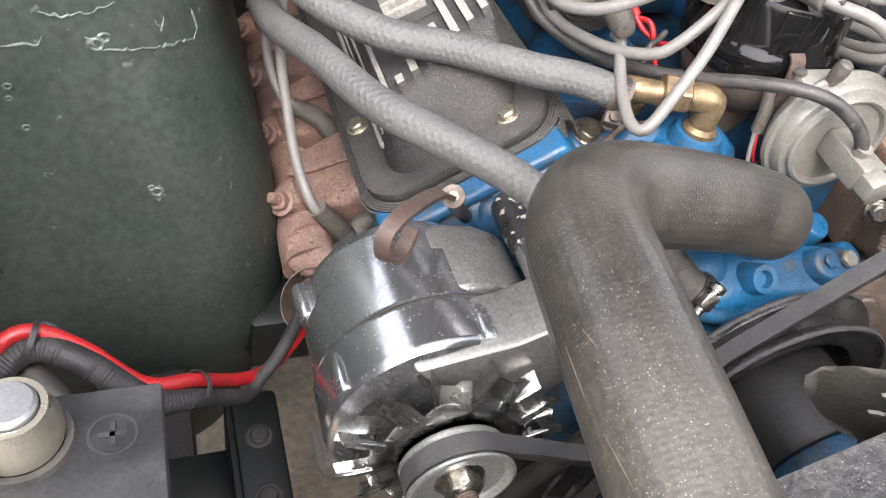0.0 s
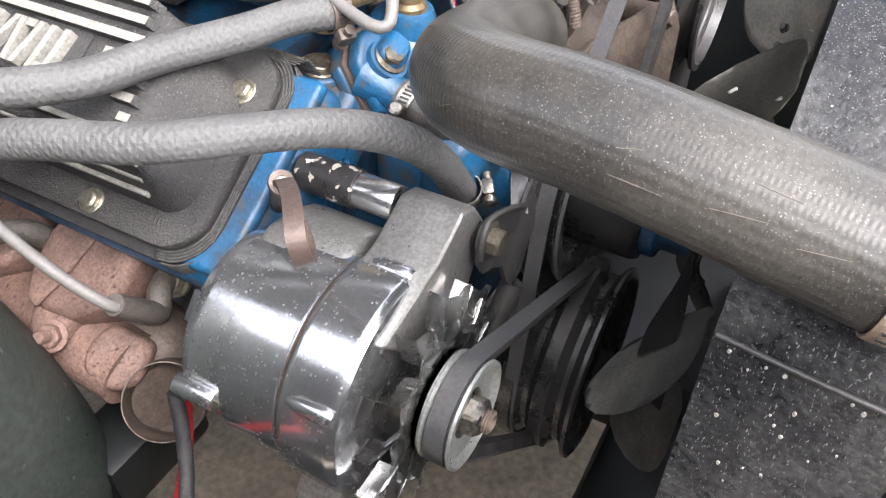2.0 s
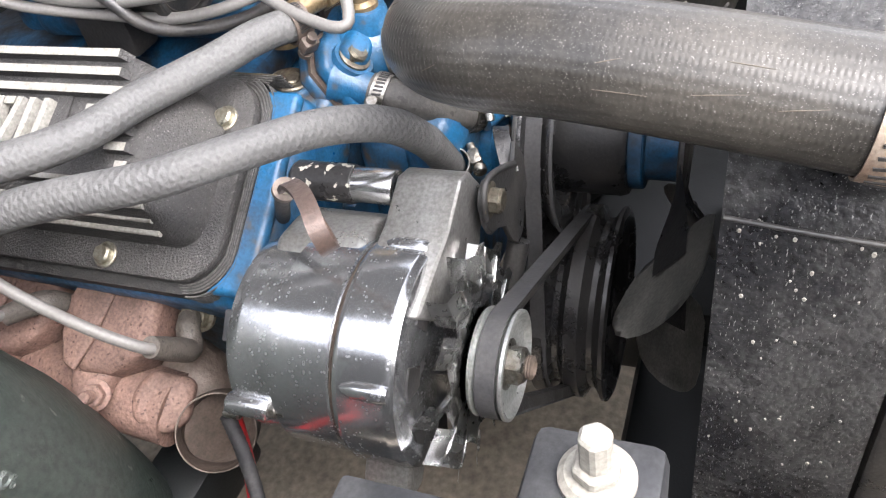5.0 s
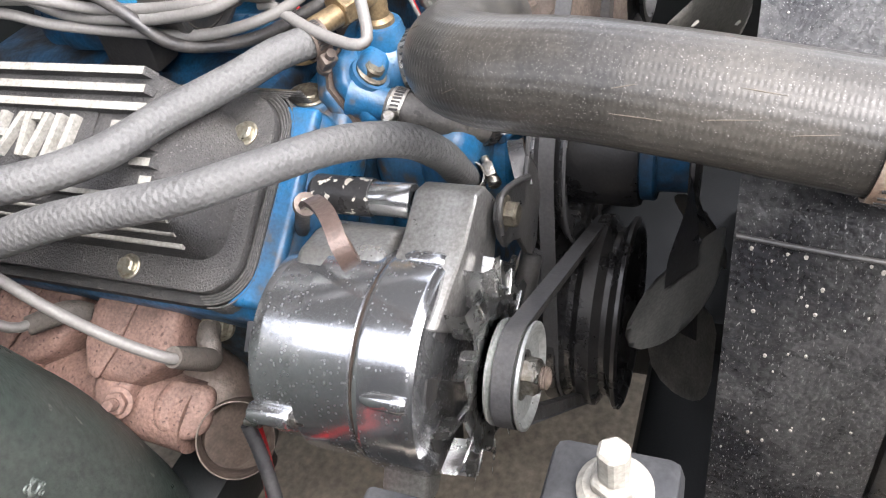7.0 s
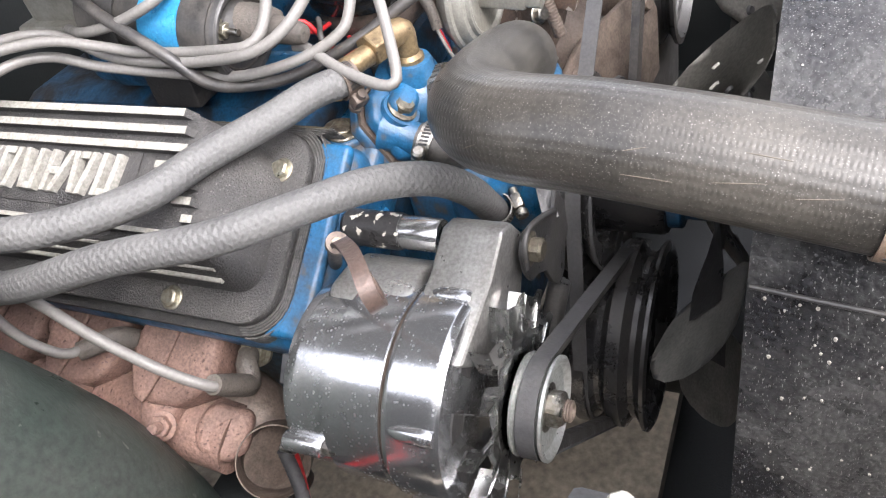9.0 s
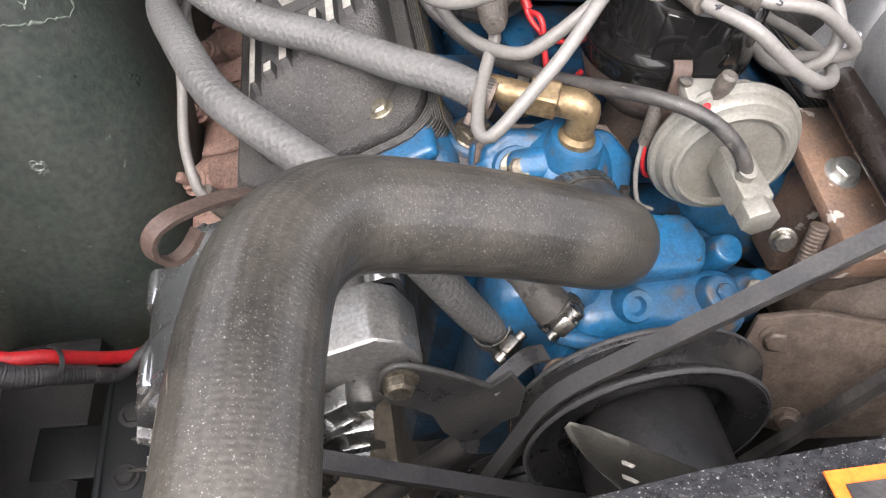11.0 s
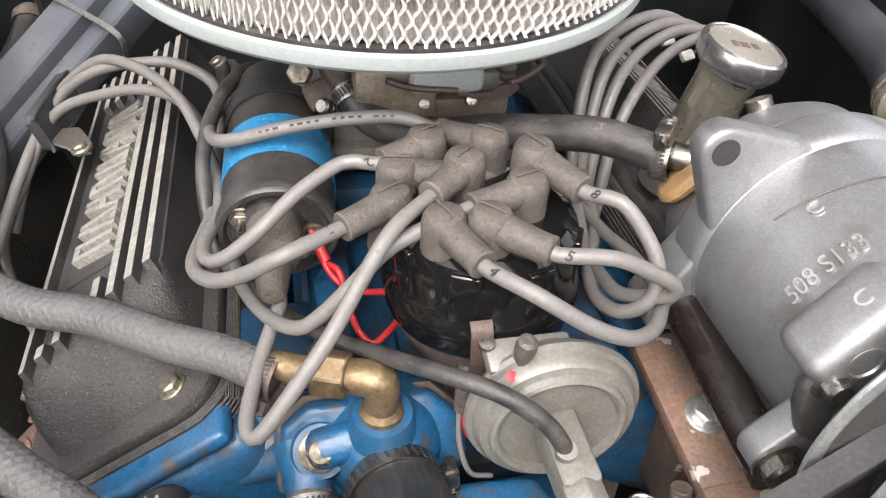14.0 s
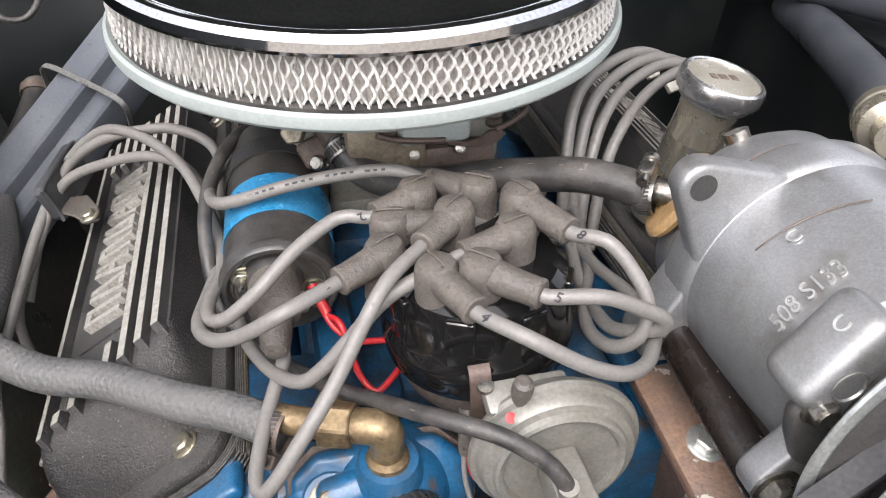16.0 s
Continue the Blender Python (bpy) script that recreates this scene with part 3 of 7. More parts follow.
scuff([(0.305, 0.915), (0.34, 0.913), (0.355, 0.925)])
scuff([(0.405, 0.918), (0.42, 0.9), (0.46, 0.897), (0.505, 0.89), (0.56, 0.883), (0.597, 0.875), (0.617, 0.887), (0.61, 0.92)], 0.0012)
scuff([(0.345, 0.95), (0.375, 0.945), (0.42, 0.948), (0.47, 0.955)])
scuff([(0.52, 0.92), (0.53, 0.905), (0.54, 0.93)])
for u, v, r in ((0.39, 0.695, 0.0036), (0.384, 0.703, 0.0018), (0.398, 0.702, 0.0014), (0.387, 0.684, 0.0016), (0.399, 0.688, 0.0012), (0.295, 0.865, 0.002), (0.29, 0.81, 0.002), (0.415, 0.908, 0.004), (0.43, 0.915, 0.003), (0.29, 0.85, 0.0016)):
    p = on_tower(u, v, 0.0)
    n = (on_tower(u, v, 0.01) - p).normalized()
    part("paint_blister", lathe([(r * 1.7, -0.0004), (r * 1.1, 0.0011), (r * 0.85, 0.0006), (r * 0.5, -0.0008), (0, 0.0004)], at(p, n) @ Matrix.Diagonal((1, 0.8, 1, 1)), 14, False), GREEN, tower, "blistered paint dent")
# apron boxes below the tower, their shade painted in as near black
solo("wall_apron", merge(box((-0.29, 0.065, 0.345), (0.10, 0.06, 0.06), 0.008), box((-0.36, 0.20, 0.32), (0.12, 0.24, 0.16), 0.02)), SHADE_BLACK, (-0.345, 0.045, 0.27), "steel apron below the tower, coloured near black for its shade", "apron", kind="structure")
# ---- engine core ----


def engine_core():
    eng = thing("engine_block", (0, 0.15, 0.2), "blue painted engine block with heads and front cover", "engine block")
    part("block", merge(box((0, 0.17, 0.36), (0.22, 0.44, 0.30), 0.02), box((0, 0.17, 0.49), (0.20, 0.42, 0.14), 0.02)), SHADED_GRIMY_BLUE, eng)
    for s in (-1, 1):
        m = Matrix.Translation((s * 0.165, 0.18, 0.545)) @ Matrix.Rotation(radians(s * 32), 4, "Y")
        part("cylinder_head", merge(box((0, 0.053, 0), (0.165, 0.454, 0.09), 0.018, m, 4), box((0, 0.05, 0), (0.15, 0.452, 0.012), 0.005, m @ Matrix.Translation((0, 0, 0.05)), 3)), BLUE, eng, "", 60)
    part("head_boss", box((-0.167, -0.030, 0.553), (0.044, 0.046, 0.064), 0.013, None, 4), BLUE, eng, "", 60)
    part("head_ridge", tube([(-0.155, -0.036, 0.576), (-0.135, -0.037, 0.582), (-0.115, -0.040, 0.590), (-0.098, -0.040, 0.598)], [0.012, 0.009, 0.009, 0.012], 16, 0.004), BLUE, eng, "", 60)
    part("head_boss", lathe([(0.017, -0.05), (0.0165, 0.0), (0.015, 0.004), (0, 0.0045)], at((-0.130, -0.042, 0.556), (0, -0.35, 0.94)), 24, False), BLUE, eng, "", 60)
    # intake manifold on top, its runners and pads
    man = part("intake_manifold", box((0, 0.19, 0.59), (0.17, 0.36, 0.08), 0.02), SHADED_GRIMY_BLUE, eng)
    for c, size, r in (((-0.075, 0.03, 0.622), (0.11, 0.06, 0.03), 0.01), ((0.07, 0.02, 0.605), (0.11, 0.10, 0.06), 0.015), ((0, 0.20, 0.655), (0.13, 0.14, 0.04), 0.01)):
        part("pad", box(c, size, r), SHADED_GRIMY_BLUE, man)
    for x in (-0.06, 0.06):
        part("runner", box((x, 0.12, 0.65), (0.03, 0.24, 0.03), 0.012), SHADED_GRIMY_BLUE, man)
    # front cover with water pump, bosses and chipped bolts
    cov = part("front_cover", box((0.01, -0.075, 0.43), (0.19, 0.07, 0.26), 0.025, None, 4), BLUE, eng, "", 70)
    part("pump_body", lathe([(0.055, 0), (0.055, 0.05), (0.045, 0.06), (0, 0.06)], at((0.0, -0.10, 0.51), (0, -1, 0)), 28, False), BLUE, cov)
    part("pump_shoulder", box((0, 0, 0), (0.135, 0.05, 0.06), 0.02, at((0.02, -0.125, 0.548), (0, -0.35, 1)), 6), BLUE, cov, "", 70)
    part("pump_flank", box((-0.058, -0.115, 0.55), (0.085, 0.05, 0.08), 0.024, None, 4), BLUE, cov, "", 60)
    pad = part("top_pad", prism([(-0.032, -0.02), (0.026, -0.014), (0.034, 0.008), (0.022, 0.03), (-0.03, 0.03)], -0.05, 0.0, at((0.026, -0.110, 0.598), (0.08, -0.28, 1)), 0.008, 5), BLUE, cov, "flat-topped blue pad", 70)
    part("pad_hole", lathe([(0.0042, 0), (0.0042, 0.0006), (0, 0.0006)], at((0.0448, -0.1142, 0.5945), (0.08, -0.28, 1)), 16, False), DARK, pad)
    for p, r, h in (((0.0834, -0.0959, 0.5806), 0.0115, 0.05), ((0.0587, -0.1391, 0.5844), 0.013, 0.05), ((0.09, -0.1271, 0.5703), 0.0125, 0.045), ((0.107, -0.118, 0.566), 0.012, 0.035)):
        part("boss", lathe([(r * 1.9, -h), (r * 1.35, -h * 0.5), (r * 1.08, -0.006), (r, -0.001), (r * 0.9, 0.001), (r * 0.75, 0.0015), (0, 0.0015)], at(p, (0.05, -0.45, 0.9)), 24, False), BLUE, cov, "", 60)
    part("ring_boss", lathe([(0.0135, -0.03), (0.0115, 0), (0.0105, 0.002), (0.0065, 0.002), (0.005, -0.003), (0, -0.003)], at((-0.0062, -0.1463, 0.5837), (0, -0.7, 0.7)), 22, False), BLUE, cov)
    part("bolt", hex_head((0.0905, -0.1295, 0.5745), (0.05, -0.45, 0.9), 0.0075, 0.005, 0.0), ZINC, cov, "hex bolt with chipped blue paint")
    part("bolt", hex_head((0.0587, -0.1395, 0.5862), (0.05, -0.45, 0.9), 0.0065, 0.003, 0.0), BLUE, cov)
    part("casting_rib", tube([(-0.055, -0.150, 0.560), (-0.03, -0.156, 0.556), (0.0, -0.156, 0.548)], 0.006, 10), BLUE, cov)
    part("paint_chip", lathe([(0.0055, 0), (0.004, 0.0005), (0, 0.0006)], at((-0.0275, -0.1615, 0.556), (0, -0.6, 0.8)) @ Matrix.Diagonal((1.9, 0.7, 1, 1)), 9, False), ZINC, cov, "bare chip in the paint")
    # sump and crossmember below, in shade
    part("sump", box((0, 0.15, 0.18), (0.22, 0.46, 0.12), 0.03), DARK, eng, "grimy oil sump")
    return eng


engine_core()


# ---- valve covers ----
def valve_cover(mirror, name, label):
    """Ribbed cover. Local axes: u out and down, v to the rear, w off the flange."""
    ang = radians(32)
    o = V((-0.158, 0.0, 0.621))
    U, W = V((-math.cos(ang), 0, -math.sin(ang))), V((-math.sin(ang), 0, math.cos(ang)))
    m = Matrix((U, V((0, 1, 0)), W)).transposed().to_4x4()
    m = Matrix.Translation(o) @ m
    if mirror:
        m = Matrix.Translation((0.055, 0.03, 0.012)) @ Matrix.Diagonal((-1, 1, 1, 1)) @ m
    ob = thing(name, m @ V((0.05, 0.18, 0)), label, "valve cover", "valve covers")
    u0, u1, v0, v1 = -0.032, 0.118, -0.022, 0.455

    def plan(d, h, rr):
        pts = []
        for cx, cy, a in ((u1 - d - rr, v1 - d - rr, 0), (u0 + d + rr, v1 - d - rr, 90), (u0 + d + rr, v0 + d + rr, 180), (u1 - d - rr, v0 + d + rr, 270)):
            for k in range(7):
                t = radians(a + 15 * k)
                pts.append((cx + rr * math.cos(t), cy + rr * math.sin(t)))
        return pts

    part("flange", prism(plan(0, 0, 0.03), -0.003, 0.006, m, 0.0015), CRINKLE, ob)
    part("gasket", prism(plan(-0.0075, 0, 0.036), -0.0270, -0.0032, m), GASKET, ob, "thin black cork gasket")
    for z in (-0.0055, -0.0085, -0.0115, -0.0145, -0.0175, -0.0205, -0.0235):
        part("gasket_thread", tube([m @ V((x, y, z)) for x, y in plan(-0.0081, 0, 0.033)[13:29]], 0.0008, 6, 0.006), THREAD, ob, "grey stitched edge thread")
    part("gasket_thread", tube([m @ V((x, y, -0.004)) for x, y in plan(-0.0079, 0, 0.036)[13:17]], 0.0007, 6, 0.006), YELLOW, ob, "short olive edge thread")
    for d in (-0.0012, -0.0029, -0.0046, -0.0063):
        part("gasket_thread", tube([m @ V((x, y, -0.003)) for x, y in plan(d, 0, 0.032)[13:29]], 0.0006, 6, 0.006), THREAD, ob, "grey stitched edge thread")
    # body: raked nose, rolled shoulders, flat top
    def ring(t):
        e = math.sin(radians(90 * t))
        k = 1 - math.cos(radians(90 * t))
        z = 0.004 + 0.048 * (0.55 * t + 0.45 * e)
        k = 0.72 * t + 0.28 * k
        lo_u, hi_u = u0 + 0.012 + k * (-0.026 - u0 - 0.012), u1 - 0.022 + k * (0.076 - u1 + 0.022)
        rear_v = v1 - 0.02 - 0.03 * k
        pts = []
        rr = 0.02 - 0.012 * t
        for cx, cy, a in ((hi_u - rr, rear_v - rr, 0), (lo_u + rr, rear_v - rr, 90), (lo_u + rr, None, 180), (hi_u - rr, None, 270)):
            if a == 180:
                cx, rr = lo_u + 0.050 - 0.038 * t, 0.050 - 0.038 * t
            elif a == 270:
                rr = 0.02 - 0.012 * t
            for j in range(8):
                q = radians(a + 90 * j / 7)
                x = cx + rr * math.cos(q)
                fv = v0 + 0.014 + k * (0.055 + (x + 0.026) / 0.102 * (0.012 - 0.055) - v0 - 0.014)
                y = (cy if cy is not None else fv + rr) + rr * math.sin(q)
                pts.append((x, y, z))
        return pts

    bm = bmesh.new()
    rings = [[bm.verts.new(p) for p in ring(i / 9)] for i in range(10)]
    k = len(rings[0])
    for ra, rb in zip(rings[:-1], rings[1:]):
        for j in range(k):
            bm.faces.new((ra[j], ra[(j + 1) % k], rb[(j + 1) % k], rb[j]))
    bm.faces.new(rings[-1])
    bm.faces.new(rings[0][::-1])
    bm.transform(m)
    part("body", bm, CRINKLE, ob, "crackled black cover body", 50)
    # bulge at the front end
    bulge = lathe([(0.034, 0), (0.033, 0.012), (0.027, 0.02), (0.012, 0.024), (0, 0.0245)], m @ Matrix.Translation((0.045, 0.035, 0.012)) @ Matrix.Rotation(radians(28), 4, "X"), 28, False)
    part("front_bulge", bulge, CRINKLE, ob, "", 60)

    def front_v(u):
        return 0.055 + (u + 0.026) / 0.102 * (0.012 - 0.055)

    def rib(ua, ub, va, vb):
        h = 0.0075
        x0, x1 = ua, ub
        r = bmesh.new()
        ys0 = (va + 0.004, va + 0.004)
        q = [r.verts.new(c) for c in ((x0, va, 0.049), (x1, va, 0.049), (x1, vb, 0.049), (x0, vb, 0.049), (x0, ys0[0], 0.052 + h), (x1, ys0[1], 0.052 + h), (x1, vb - 0.004, 0.052 + h), (x0, vb - 0.004, 0.052 + h))]
        for fidx in ((3, 2, 1, 0), (4, 5, 6, 7), (0, 1, 5, 4), (1, 2, 6, 5), (2, 3, 7, 6), (3, 0, 4, 7)):
            r.faces.new([q[i] for i in fidx])
        bevel(r, 0.0006, 1)
        r.transform(m)
        black = part("rib", r, CRINKLE, ob)
        face = prism([(x0 + 0.0002, va + 0.0042), (x1 - 0.0002, va + 0.0042), (x1 - 0.0002, vb - 0.0042), (x0 + 0.0002, vb - 0.0042)], 0.052 + h - 0.0006, 0.0522 + h, m)
        part("rib_face", face, RIB, black, "bare metal top of the rib")

    rear = v1 - 0.05
    for k in range(3):
        a = -0.0235 + k * 0.0135
        rib(a, a + 0.0062, front_v(a) - 0.003, rear)
    for k in range(4):
        a = 0.017 + k * 0.0125
        rib(a, a + 0.0060, front_v(a) - 0.003, front_v(a) + 0.036 - k * 0.007)
        rib(a, a + 0.0060, 0.335, rear)
    a = 0.0672
    rib(a, a + 0.004, front_v(a) - 0.003, rear)
    # side ribs, on the outer slope
    for k in range(3):
        a = 0.079 + k * 0.006
        z = 0.046 - k * 0.011
        part("rib", tube([m @ V((a, 0.012, z)), m @ V((a, rear, z))], 0.0022, 6, 0.05), RIB, ob)
    # badge: plain raised bars of mixed lean in place of the lettering
    plate_m = m @ Matrix.Translation((0.0315, 0.205, 0.0525))
    part("badge_plate", box((0, 0, 0), (0.050, 0.232, 0.002), 0.0008, plate_m), CRINKLE, ob, "black badge plate")
    for k in range(8):
        q = plate_m @ Matrix.Translation((0, -0.0925 + k * 0.0265, 0.001))
        top = -0.024 if k in (6, 7) else -0.0165
        for x0, x1, y0, y1, sh in ((top, 0.0165, -0.0100, -0.0048, 0.10 + 0.16 * (k % 3)), (-0.0165, 0.0165, 0.0030, 0.0082, 0.10 - 0.16 * (k % 2)), ((0.0110, -0.0165, -0.003)[k % 3], (0.0165, -0.0110, 0.003)[k % 3], -0.0052, 0.0034, 0.1)):
            bar = prism([(x0, y0 + x0 * sh), (x1, y0 + x1 * sh), (x1, y1 + x1 * sh), (x0, y1 + x0 * sh)], 0, 0.0066, q)
            part("badge_bar", bar, RIB, ob, "plain raised silver badge bar")
    for c in ((0, 0, 0.006), (0.107, 0.068, 0.006), (0.107, 0.30, 0.006), (-0.024, 0.19, 0.006), (-0.024, 0.43, 0.006)):
        part("bolt", hex_head(m @ V(c), W if not mirror else V((-W.x, 0, W.z)), 0.0075, 0.006, 0.0095), BOLT_YELLOW, ob, "yellow zinc hex bolt")
    return ob, m


vc_left, VCM = valve_cover(False, "valve_cover", "black crackle valve cover with bare ribs and raised badge bars")
vc_right, VCR = valve_cover(True, "valve_cover", "black crackle valve cover with bare ribs under grey plug wires")


# ---- exhaust manifold ----
def exhaust_manifold():
    ob = thing("exhaust_manifold", (-0.28, 0.2, 0.42), "pink-brown rusted and flaking cast iron exhaust manifold", "exhaust manifold")
    oval = [(0.029 * math.cos(t), 0.030 * math.sin(t)) for t in [2 * math.pi * k / 24 for k in range(24)]]
    part("log", tube([(-0.280, 0.052, 0.430), (-0.280, 0.09, 0.436), (-0.276, 0.15, 0.440), (-0.274, 0.25, 0.44), (-0.272, 0.42, 0.43)], 0.03, 24, 0.008, section=oval), RUST, ob, "", 60)
    end = at((-0.283, 0.050, 0.446), (-0.45, -0.55, 0.72), (0, 1, 0))
    part("end_lug", prism([(-0.016, -0.02), (0.02, -0.022), (0.03, 0.0), (0.024, 0.02), (-0.004, 0.026), (-0.018, 0.012)], -0.03, 0.008, end, 0.008, 4), RUST, ob, "", 70)
    n = V((-0.5, -0.12, 0.86)).normalized()
    for k, y in enumerate((0.098, 0.198, 0.298, 0.398)):
        m = at((-0.262, y, 0.492), n, (0, 1, 0))
        part("runner", prism([(-0.037, -0.040), (0.030, -0.040), (0.036, -0.022), (0.035, 0.006), (0.028, 0.026), (0.010, 0.034), (-0.012, 0.032), (-0.030, 0.020), (-0.040, -0.004)], -0.034, 0.012, m, 0.009, 4), RUST, ob, "", 70)
        part("runner_step", prism([(-0.004, -0.036), (0.029, -0.036), (0.033, -0.02), (0.031, 0.008), (0.022, 0.03), (0.012, 0.034), (0.004, 0.012)], 0.0115, 0.0165, m, 0.0024, 3), RUST, ob, "", 70)
        part("side_boss", lathe([(0.011, -0.014), (0.0105, 0.004), (0.008, 0.007), (0, 0.0075)], m @ Matrix.Translation((0.036, -0.014, 0.0)), 16, False), RUST, ob, "", 50)
        part("neck", prism([(-0.014, 0.020), (0.026, 0.022), (0.021, 0.042), (0.012, 0.060), (-0.002, 0.062), (-0.010, 0.044)], -0.05, 0.006, m, 0.009, 4), RUST, ob, "", 70)
        p = m @ V((-0.004, 0.048, 0.004))
        sd = (n + V((-0.25, -0.35, 0))).normalized()
        part("stud_nut", merge(hex_head(p, sd, 0.0095, 0.009, 0.0125, False), lathe([(0.0052, 0), (0.0052, 0.011), (0.0046, 0.0116), (0.0052, 0.0128), (0.0046, 0.0142), (0.0052, 0.0156), (0.0046, 0.017), (0.005, 0.0185), (0.004, 0.0205), (0, 0.0205)], at(p, sd), 14, False)), RUST, ob)
    n = V((-0.564, -0.476, 0.675)).normalized()
    c = V((-0.291, 0.011, 0.428))
    part("hot_air_tube", lathe([(0.0285, -0.05), (0.0305, -0.04), (0.0305, 0), (0.0294, 0), (0.0294, -0.035), (0.02, -0.045), (0, -0.045)], at(c, n), 36, False), DULL_RUST, ob, "open thin-walled brown steel tube")
    part("tube_elbow", tube([c - n * 0.03, c - n * 0.05 + V((0.0, 0.01, 0.01)), (-0.245, 0.06, 0.425), (-0.24, 0.10, 0.43)], 0.0295, 24), DULL_RUST, ob, "brown steel elbow")
    return ob


exhaust_manifold()


# ---- alternator ----
def alternator():
    ax, az = -0.247, 0.515
    ob = thing("alternator", (ax, -0.12, az - 0.08), "chrome alternator with water spots, finned fan and belt pulley", "alternator")
    M = at((ax, -0.05, az), (0, -1, 0), (1, 0, 0))  # z to the front
    part("rear_housing", lathe([(0, 0), (0.058, 0), (0.064, 0.004), (0.067, 0.012), (0.067, 0.0135), (0.067, 0.0345), (0.067, 0.036), (0.0715, 0.039), (0.0715, 0.0405), (0.0715, 0.0765), (0.0715, 0.078), (0.07, 0.079), (0, 0.079)], M, 64, False), CHROME, ob)
    part("stator_gap", lathe([(0.0685, 0.078), (0.0695, 0.081), (0.0685, 0.084)], M, 64, False), DULL_RUST, ob, "dark laminated gap")
    part("front_housing", lathe([(0, 0.083), (0.0735, 0.083), (0.0745, 0.085), (0.0745, 0.0865), (0.0745, 0.1150), (0.0745, 0.1165), (0.0725, 0.1215), (0.066, 0.1240), (0.03, 0.1245), (0, 0.1245)], M, 64, False), CHROME, ob)
    for a, z0, z1, r in ((176, 0.004, 0.034, 0.069), (268, 0.004, 0.034, 0.069)):
        q = M @ Matrix.Rotation(radians(a), 4, "Z") @ Matrix.Translation((r, 0, 0))
        part("bolt_boss", lathe([(0, z0), (0.0068, z0), (0.0075, z0 + 0.002), (0.0072, z1 - 0.002), (0.0062, z1), (0, z1)], q, 18, False), CHROME, ob)
        part("through_bolt", merge(prism(hexagon(0.0052), z1, z1 + 0.005, q, 0.0005, 1), lathe([(0.0028, z1 + 0.005), (0.0028, z1 + 0.010), (0, z1 + 0.0105)], q, 12, False)), STEEL, ob)
    for a in (72, 150, 240, 330):
        q = M @ Matrix.Rotation(radians(a), 4, "Z") @ Matrix.Translation((0.0725, 0, 0.101))
        part("lug", lathe([(0, -0.012), (0.003, -0.012), (0.0062, -0.004), (0.0066, 0.014), (0.0055, 0.018), (0, 0.018)], q, 16, False), CHROME, ob)
    for z in (0.0795, 0.0808, 0.0821, 0.0834):
        part("lamination", lathe([(0.0690, z - 0.0005), (0.0702, z), (0.0690, z + 0.0005)], M, 64, False), DULL_RUST, ob)
    # mounting ear towards the engine
    ear = prism([(0.02, -0.045), (0.104, -0.027), (0.115, -0.016), (0.118, 0.010), (0.109, 0.025), (0.076, 0.034), (0.02, 0.066)], 0.084, 0.1285, M @ Matrix.Rotation(radians(41), 4, "Z"), 0.004, 3)
    part("mounting_ear", ear, SATIN, ob, "dull chrome mounting ear")
    part("rear_ear", prism([(0.0, -0.03), (0.080, -0.018), (0.088, -0.006), (0.085, 0.010), (0.0745, 0.030), (0.056, 0.0475), (0.0, 0.05)], 0.014, 0.0765, M @ Matrix.Rotation(radians(36), 4, "Z"), 0.006, 4), SATIN, ob, "dull satin rear casting")
    # terminal notch block and stud
    part("terminal_block", box((0, 0, 0), (0.004, 0.020, 0.012), 0.001, at((ax - 0.041, -0.056, az + 0.046), (0, 1, 0), (-0.7, 0, 0.7))), PLASTIC, ob)
    part("stud", lathe([(0, 0), (0.003, 0), (0.003, 0.012), (0, 0.012)], at((ax - 0.063, -0.048, az - 0.02), (0, 1, 0)), 10, False), STEEL, ob)
    # fan: pressed disc with radial creases and tabs folded back
    bm = bmesh.new()
    rings = []
    n = 96
    for r, dz in ((0.02, 0.0), (0.034, 0.0), (0.040, 0.4), (0.047, 1.0), (0.054, 1.0)):
        rings.append([bm.verts.new((r * math.cos(2 * math.pi * k / n), r * math.sin(2 * math.pi * k / n), 0.1475 + 0.0016 * dz * math.cos(12 * 2 * math.pi * k / n))) for k in range(n)])
    for ra, rb in zip(rings[:-1], rings[1:]):
        for k in range(n):
            bm.faces.new((ra[k], ra[(k + 1) % n], rb[(k + 1) % n], rb[k]))
    bmesh.ops.solidify(bm, geom=bm.faces[:], thickness=0.0016)
    bm.transform(M)
    part("fan_disc", bm, FANMETAL, ob, "creased bright plated fan disc", 60)
    for k in range(12):
        q = M @ Matrix.Rotation(radians(30 * k + 8), 4, "Z")
        # fin: leaning tongue with a flange folded back towards the housing and a notched outer end
        bl = bmesh.new()
        rows = []
        for r, w in ((0.046, 0.0095), (0.054, 0.0098), (0.063, 0.0098), (0.0705, 0.0094)):
            z = 0.1478 - (r - 0.046) * 0.06
            rows.append([bl.verts.new(p) for p in ((r, -w, z + 0.0026), (r, 0, z - 0.0002), (r, w * 0.8, z - 0.0026), (r + 0.0004, w * 0.95, z - 0.0048), (r + 0.0010, w, z - 0.0150))])
        for ra, rb in zip(rows[:-1], rows[1:]):
            for j in range(4):
                bl.faces.new((ra[j], rb[j], rb[j + 1], ra[j + 1]))
        tip = [bl.verts.new(p) for p in ((0.0765, -0.0088, 0.1492), (0.0765, -0.0030, 0.1475))]
        bl.faces.new((rows[-1][0], tip[0], tip[1], rows[-1][1]))
        bmesh.ops.solidify(bl, geom=bl.faces[:], thickness=0.0016)
        bl.transform(q)
        fin = part("fan_fin", bl, FANMETAL, ob, "", 35)
